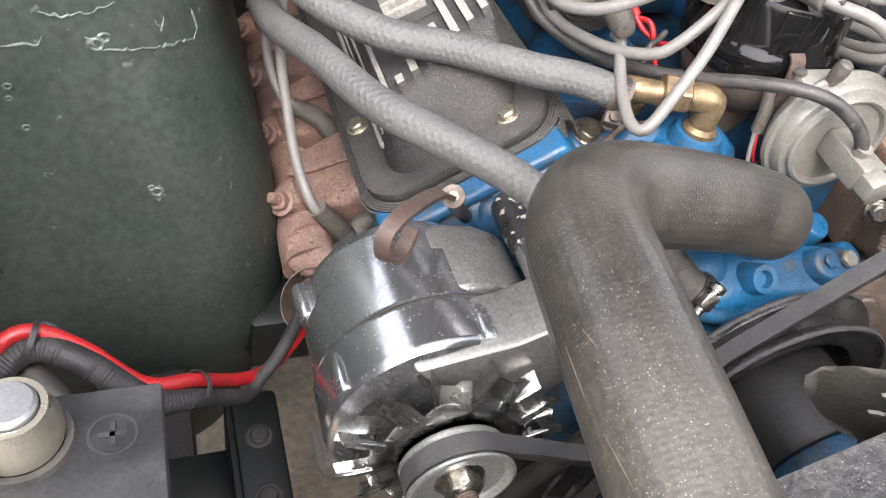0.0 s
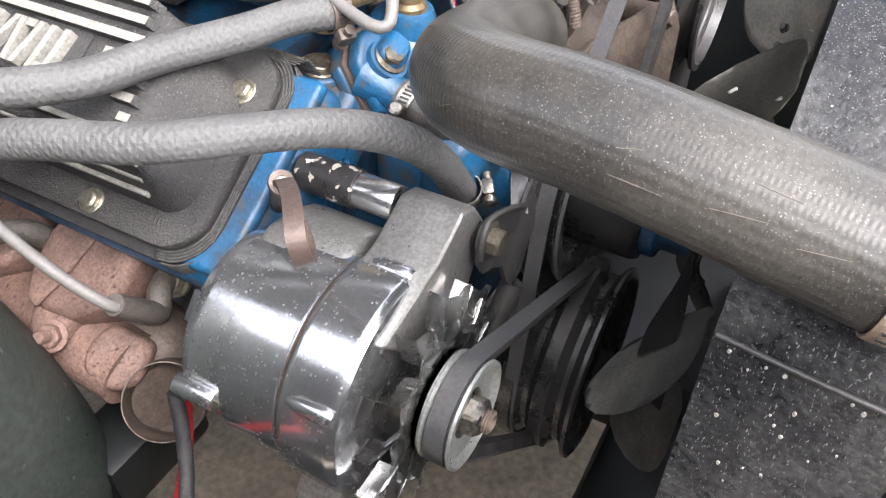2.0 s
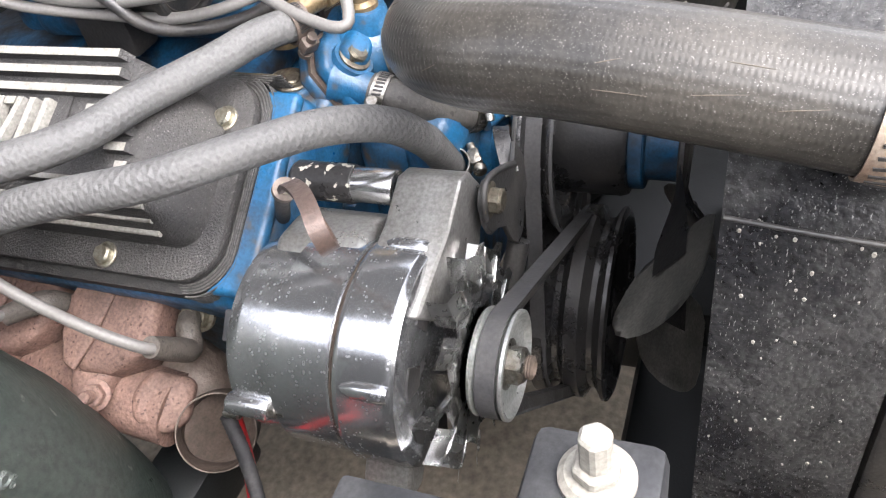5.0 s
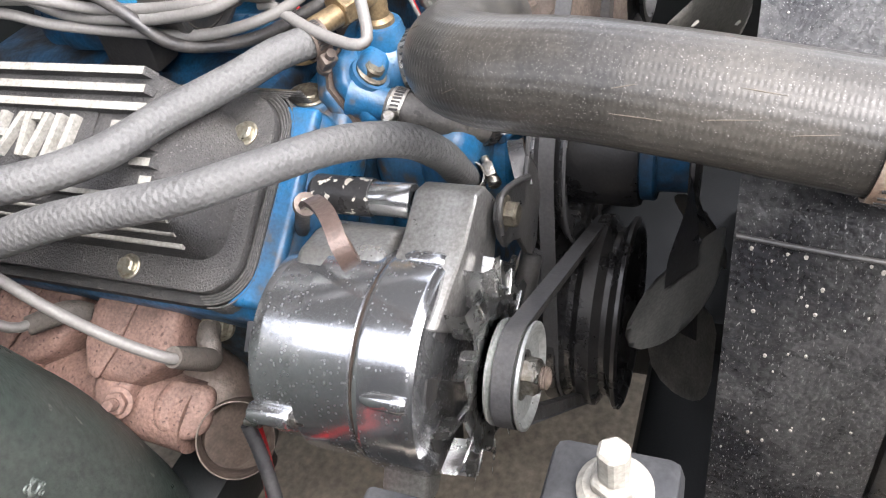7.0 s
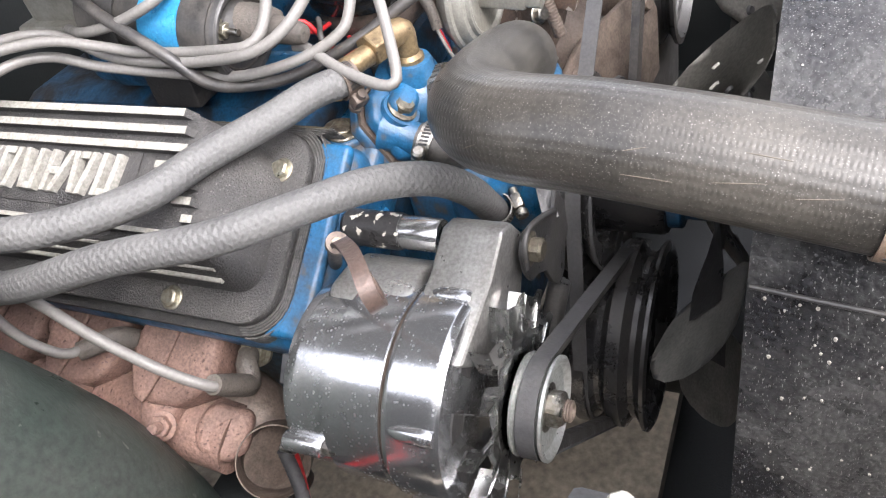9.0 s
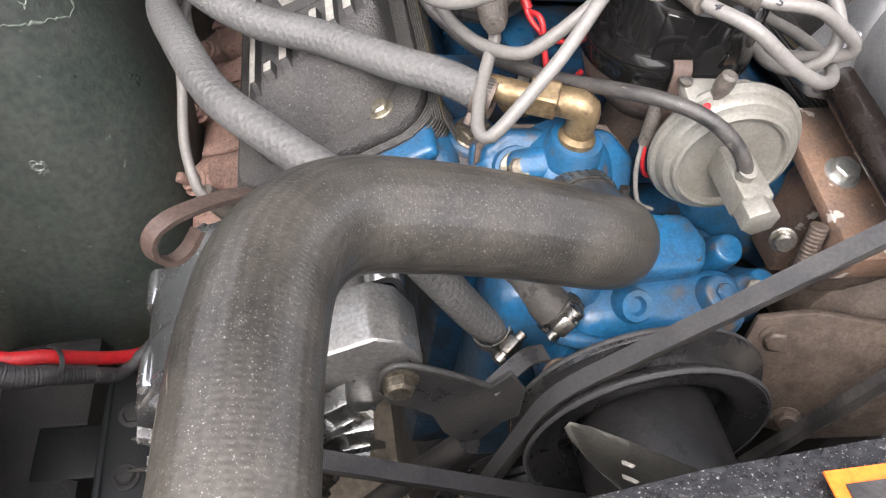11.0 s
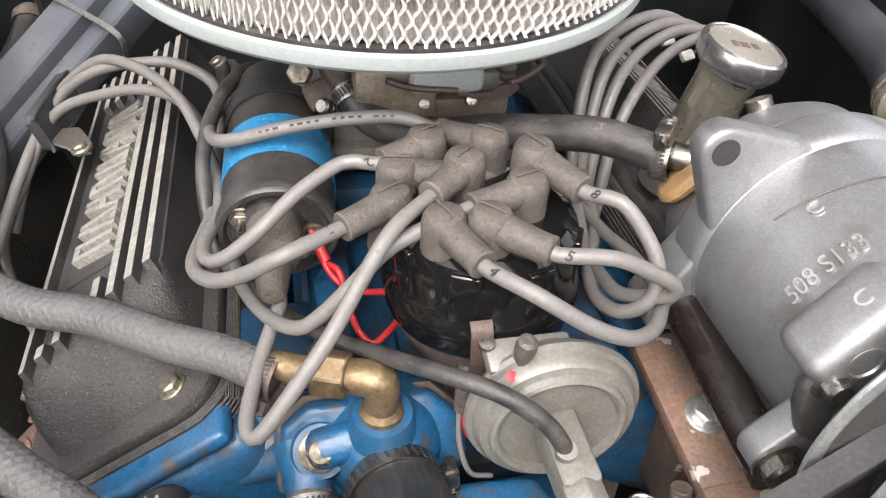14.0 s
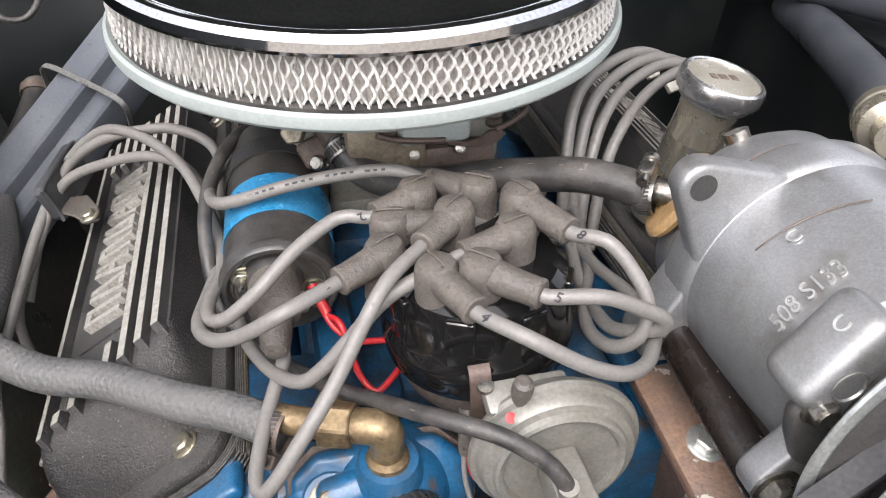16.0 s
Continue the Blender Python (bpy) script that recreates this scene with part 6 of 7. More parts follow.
coil()
solo("terminal_wire", tube([(-0.068, 0.034, 0.70), (-0.064, 0.026, 0.692), (-0.057, 0.015, 0.692), (-0.0525, 0.004, 0.672), (-0.0484, -0.0025, 0.66), (-0.041, -0.011, 0.656), (-0.032, -0.006, 0.658), (-0.024, 0.001, 0.661)], 0.0021, 10, 0.003), RED, (-0.06, 0.01, 0.66), "thin red wire from the coil terminal", "wire", "thin leads")
solo("terminal_wire", tube([(-0.068, 0.033, 0.699), (-0.062, 0.020, 0.688), (-0.05, 0.012, 0.68), (-0.03, 0.012, 0.676)], 0.0021, 10, 0.003), RED, (-0.05, 0.015, 0.67), "second thin red wire from the coil terminal", "wire", "thin leads")
solo("terminal_sleeve", tube([(-0.071, 0.040, 0.706), (-0.068, 0.033, 0.700), (-0.064, 0.026, 0.693)], 0.0034, 10, 0.003), RED, (-0.068, 0.033, 0.70), "red insulated crimp terminal", "wire terminal")


def temp_sender():
    ob = thing("temperature_sender", (-0.066, -0.002, 0.635), "brass temperature sender with a black push-on lead", "sender")
    part("hex_body", prism(hexagon(0.0115), 0, 0.01, at((-0.066, -0.002, 0.642), (0, -0.1, 1)), 0.001, 1), BRASS, ob)
    part("base", lathe([(0.014, -0.008), (0.014, 0), (0, 0)], at((-0.066, -0.002, 0.642), (0, -0.1, 1)), 20, False), BRASS, ob)
    part("terminal", lathe([(0.004, 0), (0.004, 0.010), (0, 0.010)], at((-0.066, -0.003, 0.652), (0, -0.05, 1)), 12, False), WHITE, ob, "white terminal collar")
    part("lead", tube([(-0.066, -0.003, 0.660), (-0.066, -0.003, 0.672), (-0.063, 0.0, 0.683), (-0.054, 0.004, 0.687), (-0.048, 0.008, 0.69)], [0.0038, 0.0036, 0.0026, 0.0022, 0.0022], 10, 0.003), RUBBER, ob)
    return ob


temp_sender()


# ---- compressor on its bracket ----
def compressor():
    cx, cz = CL
    ob = thing("compressor", (cx, -0.09, cz - 0.07), "bare cast aluminium air-conditioning compressor with clutch pulley", "compressor")
    M = at((cx, 0.03, cz), (0, -1, 0), (1, 0, 0))
    R = 0.072
    part("rear_head", lathe([(0, 0.010), (R * 0.7, 0.010), (R * 0.86, 0.014), (R * 0.94, 0.024), (R * 0.965, 0.042), (R * 0.95, 0.0435)], M, 72, False), ALU, ob)
    part("head_gap", lathe([(R * 0.97, 0.0425), (R * 0.962, 0.045), (R * 0.97, 0.0475)], M, 72, False), DULL_RUST, ob, "dark gasket line")
    part("cylinder_body", lathe([(R * 0.97, 0.0465), (R * 1.0, 0.0475), (R * 1.02, 0.07), (R * 1.0, 0.1), (R * 0.965, 0.14), (R * 0.95, 0.165)], M, 72, False), ALU, ob)
    part("flange_ring", lathe([(R * 0.99, 0.0495), (R * 1.045, 0.0505), (R * 1.06, 0.0535), (R * 1.06, 0.071), (R * 1.045, 0.0745), (R * 1.0, 0.0775)], M, 96, False), ALU, ob, "", 50)
    part("front_housing", lathe([(R * 0.95, 0.164), (R * 0.93, 0.168), (R * 0.86, 0.172), (R * 0.82, 0.19), (R * 0.7, 0.197), (R * 0.45, 0.2), (0, 0.2)], M, 72, False), ALU, ob)

    def ear(a, z0, w, reach, bolt=False, spread=0.034, root=0.05):
        """Flat lug standing off the case, with a hole or a bolt, and a broad gusset behind it."""
        q = M @ Matrix.Rotation(radians(a), 4, "Z")
        out = [(0.04, -root), (0.066, -spread)] + [(reach - 0.016 + 0.013 * math.cos(t), 0.013 * math.sin(t)) for t in (-1.2, -0.8, -0.4, 0, 0.4, 0.8, 1.2)] + [(0.066, spread), (0.04, root)]
        lug = part("mounting_ear", prism(out, z0, z0 + w, q, 0.003, 3), ALU, ob, "", 50)
        if bolt:
            part("bolt", hex_head(q @ V((reach - 0.015, 0, z0 + w)), (0, -1, 0), 0.0105, 0.009, 0.013), STEEL, lug, "zinc hex bolt")
        else:
            part("hole", lathe([(0.0075, 0), (0.0075, 0.0006), (0, 0.0006)], q @ Matrix.Translation((reach - 0.016, 0, z0 + w)), 24, False), DARK, lug)
        return q

    ear(138, 0.060, 0.016, 0.121, False, 0.034, 0.05)
    ear(206, 0.045, 0.03, 0.108)
    ear(208, 0.164, 0.018, 0.099, True, 0.02, 0.03)
    q = M @ Matrix.Rotation(radians(143), 4, "Z")
    blk = part("port_block", box((0, 0, 0), (0.048, 0.054, 0.032), 0.008, q @ Matrix.Translation((0.063, 0.004, 0.1735)), 5), ALU, ob, "", 60)
    for dx, dy, r in ((0.072, 0.010, 0.0092), (0.066, -0.020, 0.0075)):
        part("port_hole", lathe([(r, 0.0), (r, 0.0008), (r - 0.0014, 0.0008), (r - 0.002, -0.0004), (0, -0.0004)], q @ Matrix.Translation((dx, dy, 0.1898)), 28, False), SATIN, blk)
    part("nose_plate", prism([(0.02, -0.05), (0.07, -0.03), (0.08, -0.012), (0.084, 0.004), (0.078, 0.018), (0.066, 0.034), (0.02, 0.05)], 0.177, 0.186, M @ Matrix.Rotation(radians(166), 4, "Z"), 0.003, 2), BLACK_PAINT, ob, "black painted nose plate")
    part("nose_bolt", hex_head((0.1390, -0.1565, 0.749), (0, -1, 0), 0.0072, 0.007, 0.0095), STEEL, ob, "zinc flanged hex bolt")
    part("casting_seam", tube([V((cx + R * 1.012 * math.cos(radians(t)), -0.071 - (142 - t) * 0.00018, cz + R * 1.012 * math.sin(radians(t)))) for t in (142, 134, 126, 118, 110, 102, 94)], 0.0004, 6, 0.004), DULL_RUST, ob)
    for a in (95, 40, -20, 265):
        part("case_bolt", hex_head(M @ Matrix.Rotation(radians(a), 4, "Z") @ V((R * 0.9, 0, 0.19)), (0, -1, 0), 0.0085, 0.007, 0.0), STEEL, ob)
    fit = at((0.195, 0.010, 0.775), (-0.3, 0.45, 0.85))
    part("rear_fitting", merge(prism(hexagon(0.0095), 0, 0.011, fit, 0.001, 1), lathe([(0.0075, 0.012), (0.0075, 0.02), (0, 0.02)], fit, 16, False)), STEEL, ob, "zinc hex fitting")
    a = radians(140)
    tz = V((math.cos(a), 0, math.sin(a)))
    xd = V((math.sin(a), 0, -math.cos(a)))
    m = Matrix((xd, V((0, 1, 0)), tz)).transposed().to_4x4()
    p = V((cx, -0.1135, cz)) + tz * (R * 0.97)
    letters("508 S133", Matrix.Translation(p) @ m, 0.0148, 0.0011, "cast_number", PALE_ALU, ob, "raised cast number", R * 0.97, 0.8)
    a = radians(128)
    tz, xd = V((math.cos(a), 0, math.sin(a))), V((math.sin(a), 0, -math.cos(a)))
    m = Matrix((xd, V((0, 1, 0)), tz)).transposed().to_4x4()
    letters("C", Matrix.Translation(V((cx, -0.083, cz)) + tz * (R * 1.006)) @ m, 0.011, 0.0006, "cast_letter", PALE_ALU, ob, "raised cast letter")
    q = M @ Matrix.Rotation(radians(143), 4, "Z") @ Matrix.Translation((0.0870, -0.008, 0.1735))
    q = q @ Matrix(((0, 0, 1, 0), (-1, 0, 0, 0), (0, -1, 0, 0), (0, 0, 0, 1)))
    letters("C", q @ Matrix.Translation((0, -0.005, 0)), 0.011, 0.0006, "cast_letter", PALE_ALU, ob, "raised cast letter")
    cl = part("clutch_pulley", lathe([(0.03, 0.195), (0.062, 0.2), (0.089, 0.206), (0.0905, 0.2075), (0.0905, 0.2095), (0.086, 0.2105), (0.06, 0.217), (0.06, 0.225), (0.082, 0.234), (0.085, 0.236), (0.085, 0.239), (0.078, 0.24), (0.066, 0.2375), (0.05, 0.239), (0.03, 0.239)], M, 64, False), ZINC_PLATE, ob, "pale zinc plated clutch pulley")
    part("groove_lining", lathe([(0.0862, 0.2112), (0.0606, 0.2178), (0.0606, 0.2245), (0.0815, 0.2332)], M, 64, False), DARK, cl, "dark lining of the belt groove")
    part("clutch_plate", lathe([(0.074, 0.2405), (0.074, 0.244), (0.068, 0.246), (0.05, 0.2455), (0.03, 0.244), (0.02, 0.248), (0, 0.248)], M, 48, False), DARK, cl)
    part("clutch_nut", hex_head(M @ V((0, 0, 0.248)), (0, -1, 0), 0.011, 0.01, 0.015), STEEL, cl)
    part("coil_housing", lathe([(0.05, 0.178), (0.064, 0.188), (0.064, 0.196), (0.05, 0.197)], M, 40, False), DARK, ob)
    return ob


compressor()


def compressor_bracket():
    ob = thing("compressor_bracket", (0.15, -0.09, 0.62), "copper-brown painted steel bracket under the compressor", "bracket")
    pm = at((0.146, -0.088, 0.6435), (-0.03, -0.22, 0.97), (1, 0, 0))
    part("plate", prism([(-0.0205, -0.056), (0.034, -0.056), (0.034, 0.060), (-0.028, 0.060)], -0.011, 0.0, pm, 0.0015, 2), COPPER, ob)
    part("front_pad", prism([(-0.0225, -0.066), (0.034, -0.066), (0.034, -0.040), (-0.0225, -0.040)], -0.024, 0.0025, pm, 0.0018, 2), COPPER, ob)
    part("leg", box((0.158, -0.062, 0.585), (0.03, 0.04, 0.10), 0.004), COPPER, ob)
    part("bolt", hex_head((0.1445, -0.086, 0.6440), (-0.03, -0.22, 0.97), 0.0098, 0.009, 0.0125, False), ZINC_PLATE, ob, "large zinc hex bolt")
    part("stud", lathe([(0.0062 if k % 2 else 0.0058, -0.045 + 0.0015 * k) for k in range(31)] + [(0, 0.0005)], at((0.116, -0.122, 0.631), (0.05, 0.3, 1)), 16, False), DULL_RUST, ob, "rusty threaded stud")
    part("small_bolt", hex_head((0.095, -0.122, 0.618), (-0.4, -0.8, 0.3), 0.007, 0.008, 0.009), STEEL, ob)
    part("stay_tube", tube([(0.140, -0.040, 0.690), (0.141, -0.085, 0.682), (0.1425, -0.150, 0.672)], 0.0128, 16, 0.02), STAY, ob, "chipped brown-black stay tube")
    return ob


compressor_bracket()


def side_plate():
    ob = thing("cover_plate", (0.16, -0.15, 0.45), "brown rusty steel mounting plate with bolts", "mounting plate")
    p1, p2, p3 = V((0.1165, -0.1466, 0.540)), V((0.2368, -0.1868, 0.5578)), V((0.1488, -0.1726, 0.467))
    n = (p3 - p1).cross(p2 - p1).normalized()
    m = at((p1 + p2 + p3) / 3, n, p2 - p1)
    inv = m.inverted()
    a, b, c = (inv @ p for p in (p1, p2, p3))
    out = [(a.x - 0.02, a.y - 0.012), (a.x - 0.016, a.y + 0.014), (a.x + 0.02, a.y + 0.026), (b.x - 0.02, b.y + 0.02), (b.x + 0.012, b.y + 0.016), (b.x + 0.02, b.y - 0.02), (b.x - 0.005, c.y), (c.x + 0.02, c.y - 0.022), (c.x - 0.018, c.y - 0.014)]
    part("plate", prism(out, -0.007, 0.0, m, 0.002), DULL_RUST, ob)
    for p in (p1, p2, p3):
        part("bolt", hex_head(p, n, 0.009, 0.007, 0.0115), DULL_RUST, ob)
    part("spacer", tube([p2 - n * 0.004, p2 - n * 0.05], 0.012, 14, 0.02), DULL_RUST, ob)
    return ob


side_plate()


def steering_pump():
    ob = thing("steering_pump", (0.27, -0.08, 0.42), "brown grimy steering pump with a black grooved pulley", "pump")
    part("body", lathe([(0, 0), (0.055, 0), (0.065, 0.012), (0.065, 0.075), (0.05, 0.095), (0.03, 0.11), (0, 0.11)], at((0.24, -0.03, 0.50), (0, -1, 0)), 36, False), DULL_RUST, ob)
    part("reservoir", box((0.21, -0.06, 0.565), (0.11, 0.10, 0.07), 0.022, None, 3), DULL_RUST, ob, "brown cast reservoir")
    part("ridge", box((0, 0, 0), (0.09, 0.022, 0.03), 0.008, at((0.235, -0.095, 0.605), (-0.2, -0.3, 1))), DULL_RUST, ob)
    M = at((0.35, -0.165, 0.545), (0, -1, 0))
    R = 0.085
    part("pulley", lathe([(0, 0), (R * 0.97, 0), (R, 0.003), (R, 0.006), (R * 0.86, 0.012), (R * 0.86, 0.016), (R, 0.022), (R, 0.026), (R * 0.86, 0.032), (R * 0.86, 0.036), (R, 0.043), (R, 0.047), (R * 0.92, 0.048), (R * 0.85, 0.03), (0.03, 0.03), (0, 0.034)], M, 56, False), BLACK_PAINT, ob, "black grooved pulley", 50)
    return ob


steering_pump()


# ---- carburettor and air cleaner ----
def carburettor():
    ob = thing("carburettor", (0.0, 0.22, 0.69), "grimy pale metal carburettor with linkage", "carburettor")
    part("body", merge(box((0.0, 0.22, 0.735), (0.15, 0.15, 0.07), 0.008), box((0.02, 0.15, 0.745), (0.11, 0.05, 0.04), 0.008), box((0.0, 0.22, 0.695), (0.17, 0.17, 0.02), 0.004)), ZINC, ob)
    part("air_horn", lathe([(0.065, 0), (0.066, 0.05), (0.0, 0.05)], at((0, 0.22, 0.77), (0, 0, 1)), 36, False), ZINC, ob)
    part("linkage_lever", tube([(-0.0167, 0.1, 0.7735), (-0.0044, 0.1, 0.7688), (0.0085, 0.1, 0.7664), (0.0291, 0.1, 0.7643)], 0.0022, 8, 0.004), COPPER_RED, ob, "brown throttle lever arm")
    part("linkage_plate", prism([(-0.0221, 0.0023), (-0.0084, -0.001), (0.0019, 0.0008), (0.0078, 0.0054), (0.0164, 0.0057), (0.0198, 0.0022), (0.0133, -0.0041), (0.0016, -0.0058), (-0.0082, -0.0048), (-0.0219, -0.001)], -0.0015, 0.0015, Matrix.Translation((0.0531, 0.106, 0.7595)) @ Matrix.Rotation(radians(90), 4, "X"), 0.0005, 1), COPPER_RED, ob, "brown flat throttle plate")
    part("linkage_rod", tube([(0.0635, 0.098, 0.7696), (0.0713, 0.1, 0.7709), (0.0832, 0.11, 0.7708), (0.0915, 0.12, 0.7706), (0.0914, 0.13, 0.7703)], 0.0022, 8, 0.004), COPPER_RED, ob, "bent brown link rod")
    part("mount_flag", box((0.105, 0.16, 0.785), (0.05, 0.03, 0.003), 0.001), DULL_RUST, ob)
    for p in ((0.0092, 0.108, 0.7517), (0.0411, 0.108, 0.7529), (0.0088, 0.108, 0.7697)):
        part("screw", lathe([(0.0042, -0.004), (0.0042, 0), (0.0036, 0.002), (0, 0.0028)], at(p, (0, -0.9, 0.4)), 16, False), STEEL, ob)
    part("cream_face", box((-0.0089, 0.118, 0.7549), (0.055, 0.02, 0.045), 0.005), CREAM, ob, "stained cream casting face")
    part("bowl_cover", box((0.0231, 0.112, 0.7701), (0.05, 0.022, 0.02), 0.006, None, 3), RING_GREY, ob, "pale grey bowl cover")
    part("dark_flange", box((0.0231, 0.125, 0.7401), (0.09, 0.02, 0.022), 0.004), DULL_RUST, ob, "brown throttle body flange")
    part("stub_flange", box((0, 0, 0), (0.036, 0.012, 0.02), 0.004, at((-0.049, 0.137, 0.750), (0.35, -0.6, -0.7)), 3), DULL_RUST, ob, "rusty stub flange")
    part("fuel_nut", prism(hexagon(0.0085), 0, 0.011, at((-0.068, 0.135, 0.7645), (-0.2, -0.85, 0.45)), 0.001, 1), GREASY, ob, "plated hex fuel fitting")
    part("spring_post", lathe([(0.006, 0), (0.0075, 0.003), (0.006, 0.006), (0.0075, 0.009), (0.006, 0.012), (0.0075, 0.015), (0, 0.016)], Matrix.Translation((0.0704, 0.13, 0.7567)), 18, False), DULL_RUST, ob)
    part("hose_stub", tube([(-0.046, 0.152, 0.769), (-0.043, 0.142, 0.762), (-0.039, 0.131, 0.7565), (-0.036, 0.124, 0.7525)], [0.0125, 0.0125, 0.0105, 0.0105], 20, 0.004), DULL_RUST, ob, "rusty pipe stub")
    return ob


carburettor()
band_clamp("hose_clamp", (-0.0362, 0.1245, 0.7530), (0.33, -0.72, -0.6), 0.0121, (-0.7, 0.2, -0.6), "greasy clamp on the breather hose", 0.010)
rubber_hose("breather_hose", [(-0.0387, 0.130, 0.7560), (-0.0351, 0.122, 0.7516), (-0.0293, 0.114, 0.7448), (-0.018, 0.106, 0.7391), (-0.0018, 0.100, 0.736), (0.0245, 0.095, 0.7355), (0.0497, 0.085, 0.7419), (0.0788, 0.068, 0.749), (0.1078, 0.045, 0.7575), (0.1362, 0.018, 0.7580)], 0.0114, (0.03, 0.1, 0.72), "black rubber breather hose to the valve cover", "breather hose")
band_clamp("hose_clamp", (0.138, 0.0195, 0.7552), (0.75, -0.62, 0.12), 0.0117, (0.3, -0.4, 0.9), "shiny worm-drive clamp on the breather hose")


def tan_disc():
    ob = thing("grommet_disc", (0.158, 0.02, 0.745), "tan rubber grommet disc behind the compressor", "grommet")
    m = at((0.1535, 0.012, 0.7568), (-0.76, 0.42, 0.48))
    part("disc", lathe([(0.006, 0.002), (0.016, 0.0035), (0.026, 0.003), (0.0285, 0.0015), (0.030, -0.001), (0.0285, -0.004), (0, -0.004)], m, 36, False), TAN, ob)
    part("pipe", lathe([(0.0085, 0), (0.0085, 0.026), (0.0075, 0.028), (0, 0.028)], at((0.1535, 0.012, 0.7568), (-0.75, 0.62, -0.05)), 18, False), STEEL, ob)
    return ob


tan_disc()


def air_cleaner():
    n = V((0.0, -0.062, 1.0)).normalized()
    c = V((-0.004, 0.200, 0.828))
    M = at(c, n, (1, 0, 0))
    ob = thing("air_cleaner", tuple(c), "round open-element air cleaner with a chrome lid", "air cleaner")
    R = 0.178
    part("base_plate", lathe([(0.05, -0.012), (0.10, -0.010), (0.12, -0.002), (R * 0.93, -0.002), (R * 0.985, -0.004), (R, -0.001), (R * 1.002, 0.002), (R * 0.998, 0.006), (R * 0.985, 0.0075), (R * 0.97, 0.006), (0.06, 0.006)], M, 128, False), RING_GREY, ob, "pale grey-green base ring")
    part("base_gasket", lathe([(R * 0.968, 0.006), (R * 0.97, 0.0085), (R * 0.95, 0.0095)], M, 128, False), RUBBER, ob)
    h0, h1 = 0.0085, 0.0385
    # pleated paper: folds standing round the element
    folds = bmesh.new()
    ring = [[folds.verts.new((R * (0.938 if k % 2 else 0.915) * math.cos(math.pi * k / 190), R * (0.938 if k % 2 else 0.915) * math.sin(math.pi * k / 190), h)) for k in range(380)] for h in (h0, h1)]
    for k in range(380):
        j = (k + 1) % 380
        folds.faces.new((ring[0][k], ring[0][j], ring[1][j], ring[1][k]))
    folds.transform(M)
    part("paper_element", folds, PAPER, ob, "off-white pleated paper element", 10)
    # expanded metal: tall diamond cells with short bonds where the strands meet
    bm = bmesh.new()
    cols, rm = 150, R * 0.957
    half = [(0, 0.0), (0, 0.05), (1, 0.21), (1, 0.29), (0, 0.46), (0, 0.54), (1, 0.71), (1, 0.79), (0, 0.95), (0, 1.0)]
    rg = random.Random(5)
    jog = [rg.uniform(-0.09, 0.09) for _ in range(cols)]
    dip = [rg.uniform(-0.025, 0.025) for _ in range(cols)]
    for k in range(cols):
        for s in (1, -1):
            prev = None
            for j, (side, f) in enumerate(half):
                near = k if not side else (k + (s - 1) // 2) % cols
                a = 2 * math.pi * (k + 0.44 * s * side + (0.05 * s if not side else 0) + jog[near]) / cols
                rad = rm + 0.0011 * (1 if side else -1) * s
                h = h0 + (h1 - h0) * min(1, max(0, f + (dip[near] if 0 < f < 1 else 0)))
                ta = V((-math.sin(a), math.cos(a), 0))
                ra = V((math.cos(a), math.sin(a), 0))
                p = ra * rad + V((0, 0, h))
                w = 0.00085
                quad = [bm.verts.new(p + ta * w + ra * 0.0012), bm.verts.new(p - ta * w + ra * 0.0004), bm.verts.new(p - ta * w - ra * 0.0009), bm.verts.new(p + ta * w - ra * 0.0002)]
                if prev:
                    for i in range(4):
                        bm.faces.new((prev[i], prev[(i + 1) % 4], quad[(i + 1) % 4], quad[i]))
                prev = quad
    bm.transform(M)
    part("expanded_mesh", bm, MESH, ob, "white expanded metal mesh", kind="stuff")
    part("top_gasket", lathe([(R * 0.95, h1 - 0.001), (R * 0.97, h1), (R * 0.97, h1 + 0.0025), (R * 0.93, h1 + 0.003)], M, 128, False), RUBBER, ob)
    t0 = h1 + 0.002
    part("lid", lathe([(R * 0.975, t0), (R * 0.99, t0 - 0.0005), (R * 0.996, t0 + 0.002), (R * 0.99, t0 + 0.007), (R * 0.972, t0 + 0.0105), (R * 0.955, t0 + 0.011), (R * 0.935, t0 + 0.009), (R * 0.90, t0 + 0.008), (R * 0.84, t0 + 0.0085), (R * 0.78, t0 + 0.011), (R * 0.6, t0 + 0.015), (R * 0.3, t0 + 0.018), (0, t0 + 0.019)], M, 128, False), CLEAN_CHROME, ob, "bright chrome lid")
    part("wing_nut", merge(lathe([(0.009, 0.059), (0.008, 0.07), (0, 0.071)], M, 16, False), box((0, 0, 0), (0.032, 0.004, 0.014), 0.0015, M @ Matrix.Translation((0, 0, 0.073)))), CLEAN_CHROME, ob)
    return ob


air_cleaner()


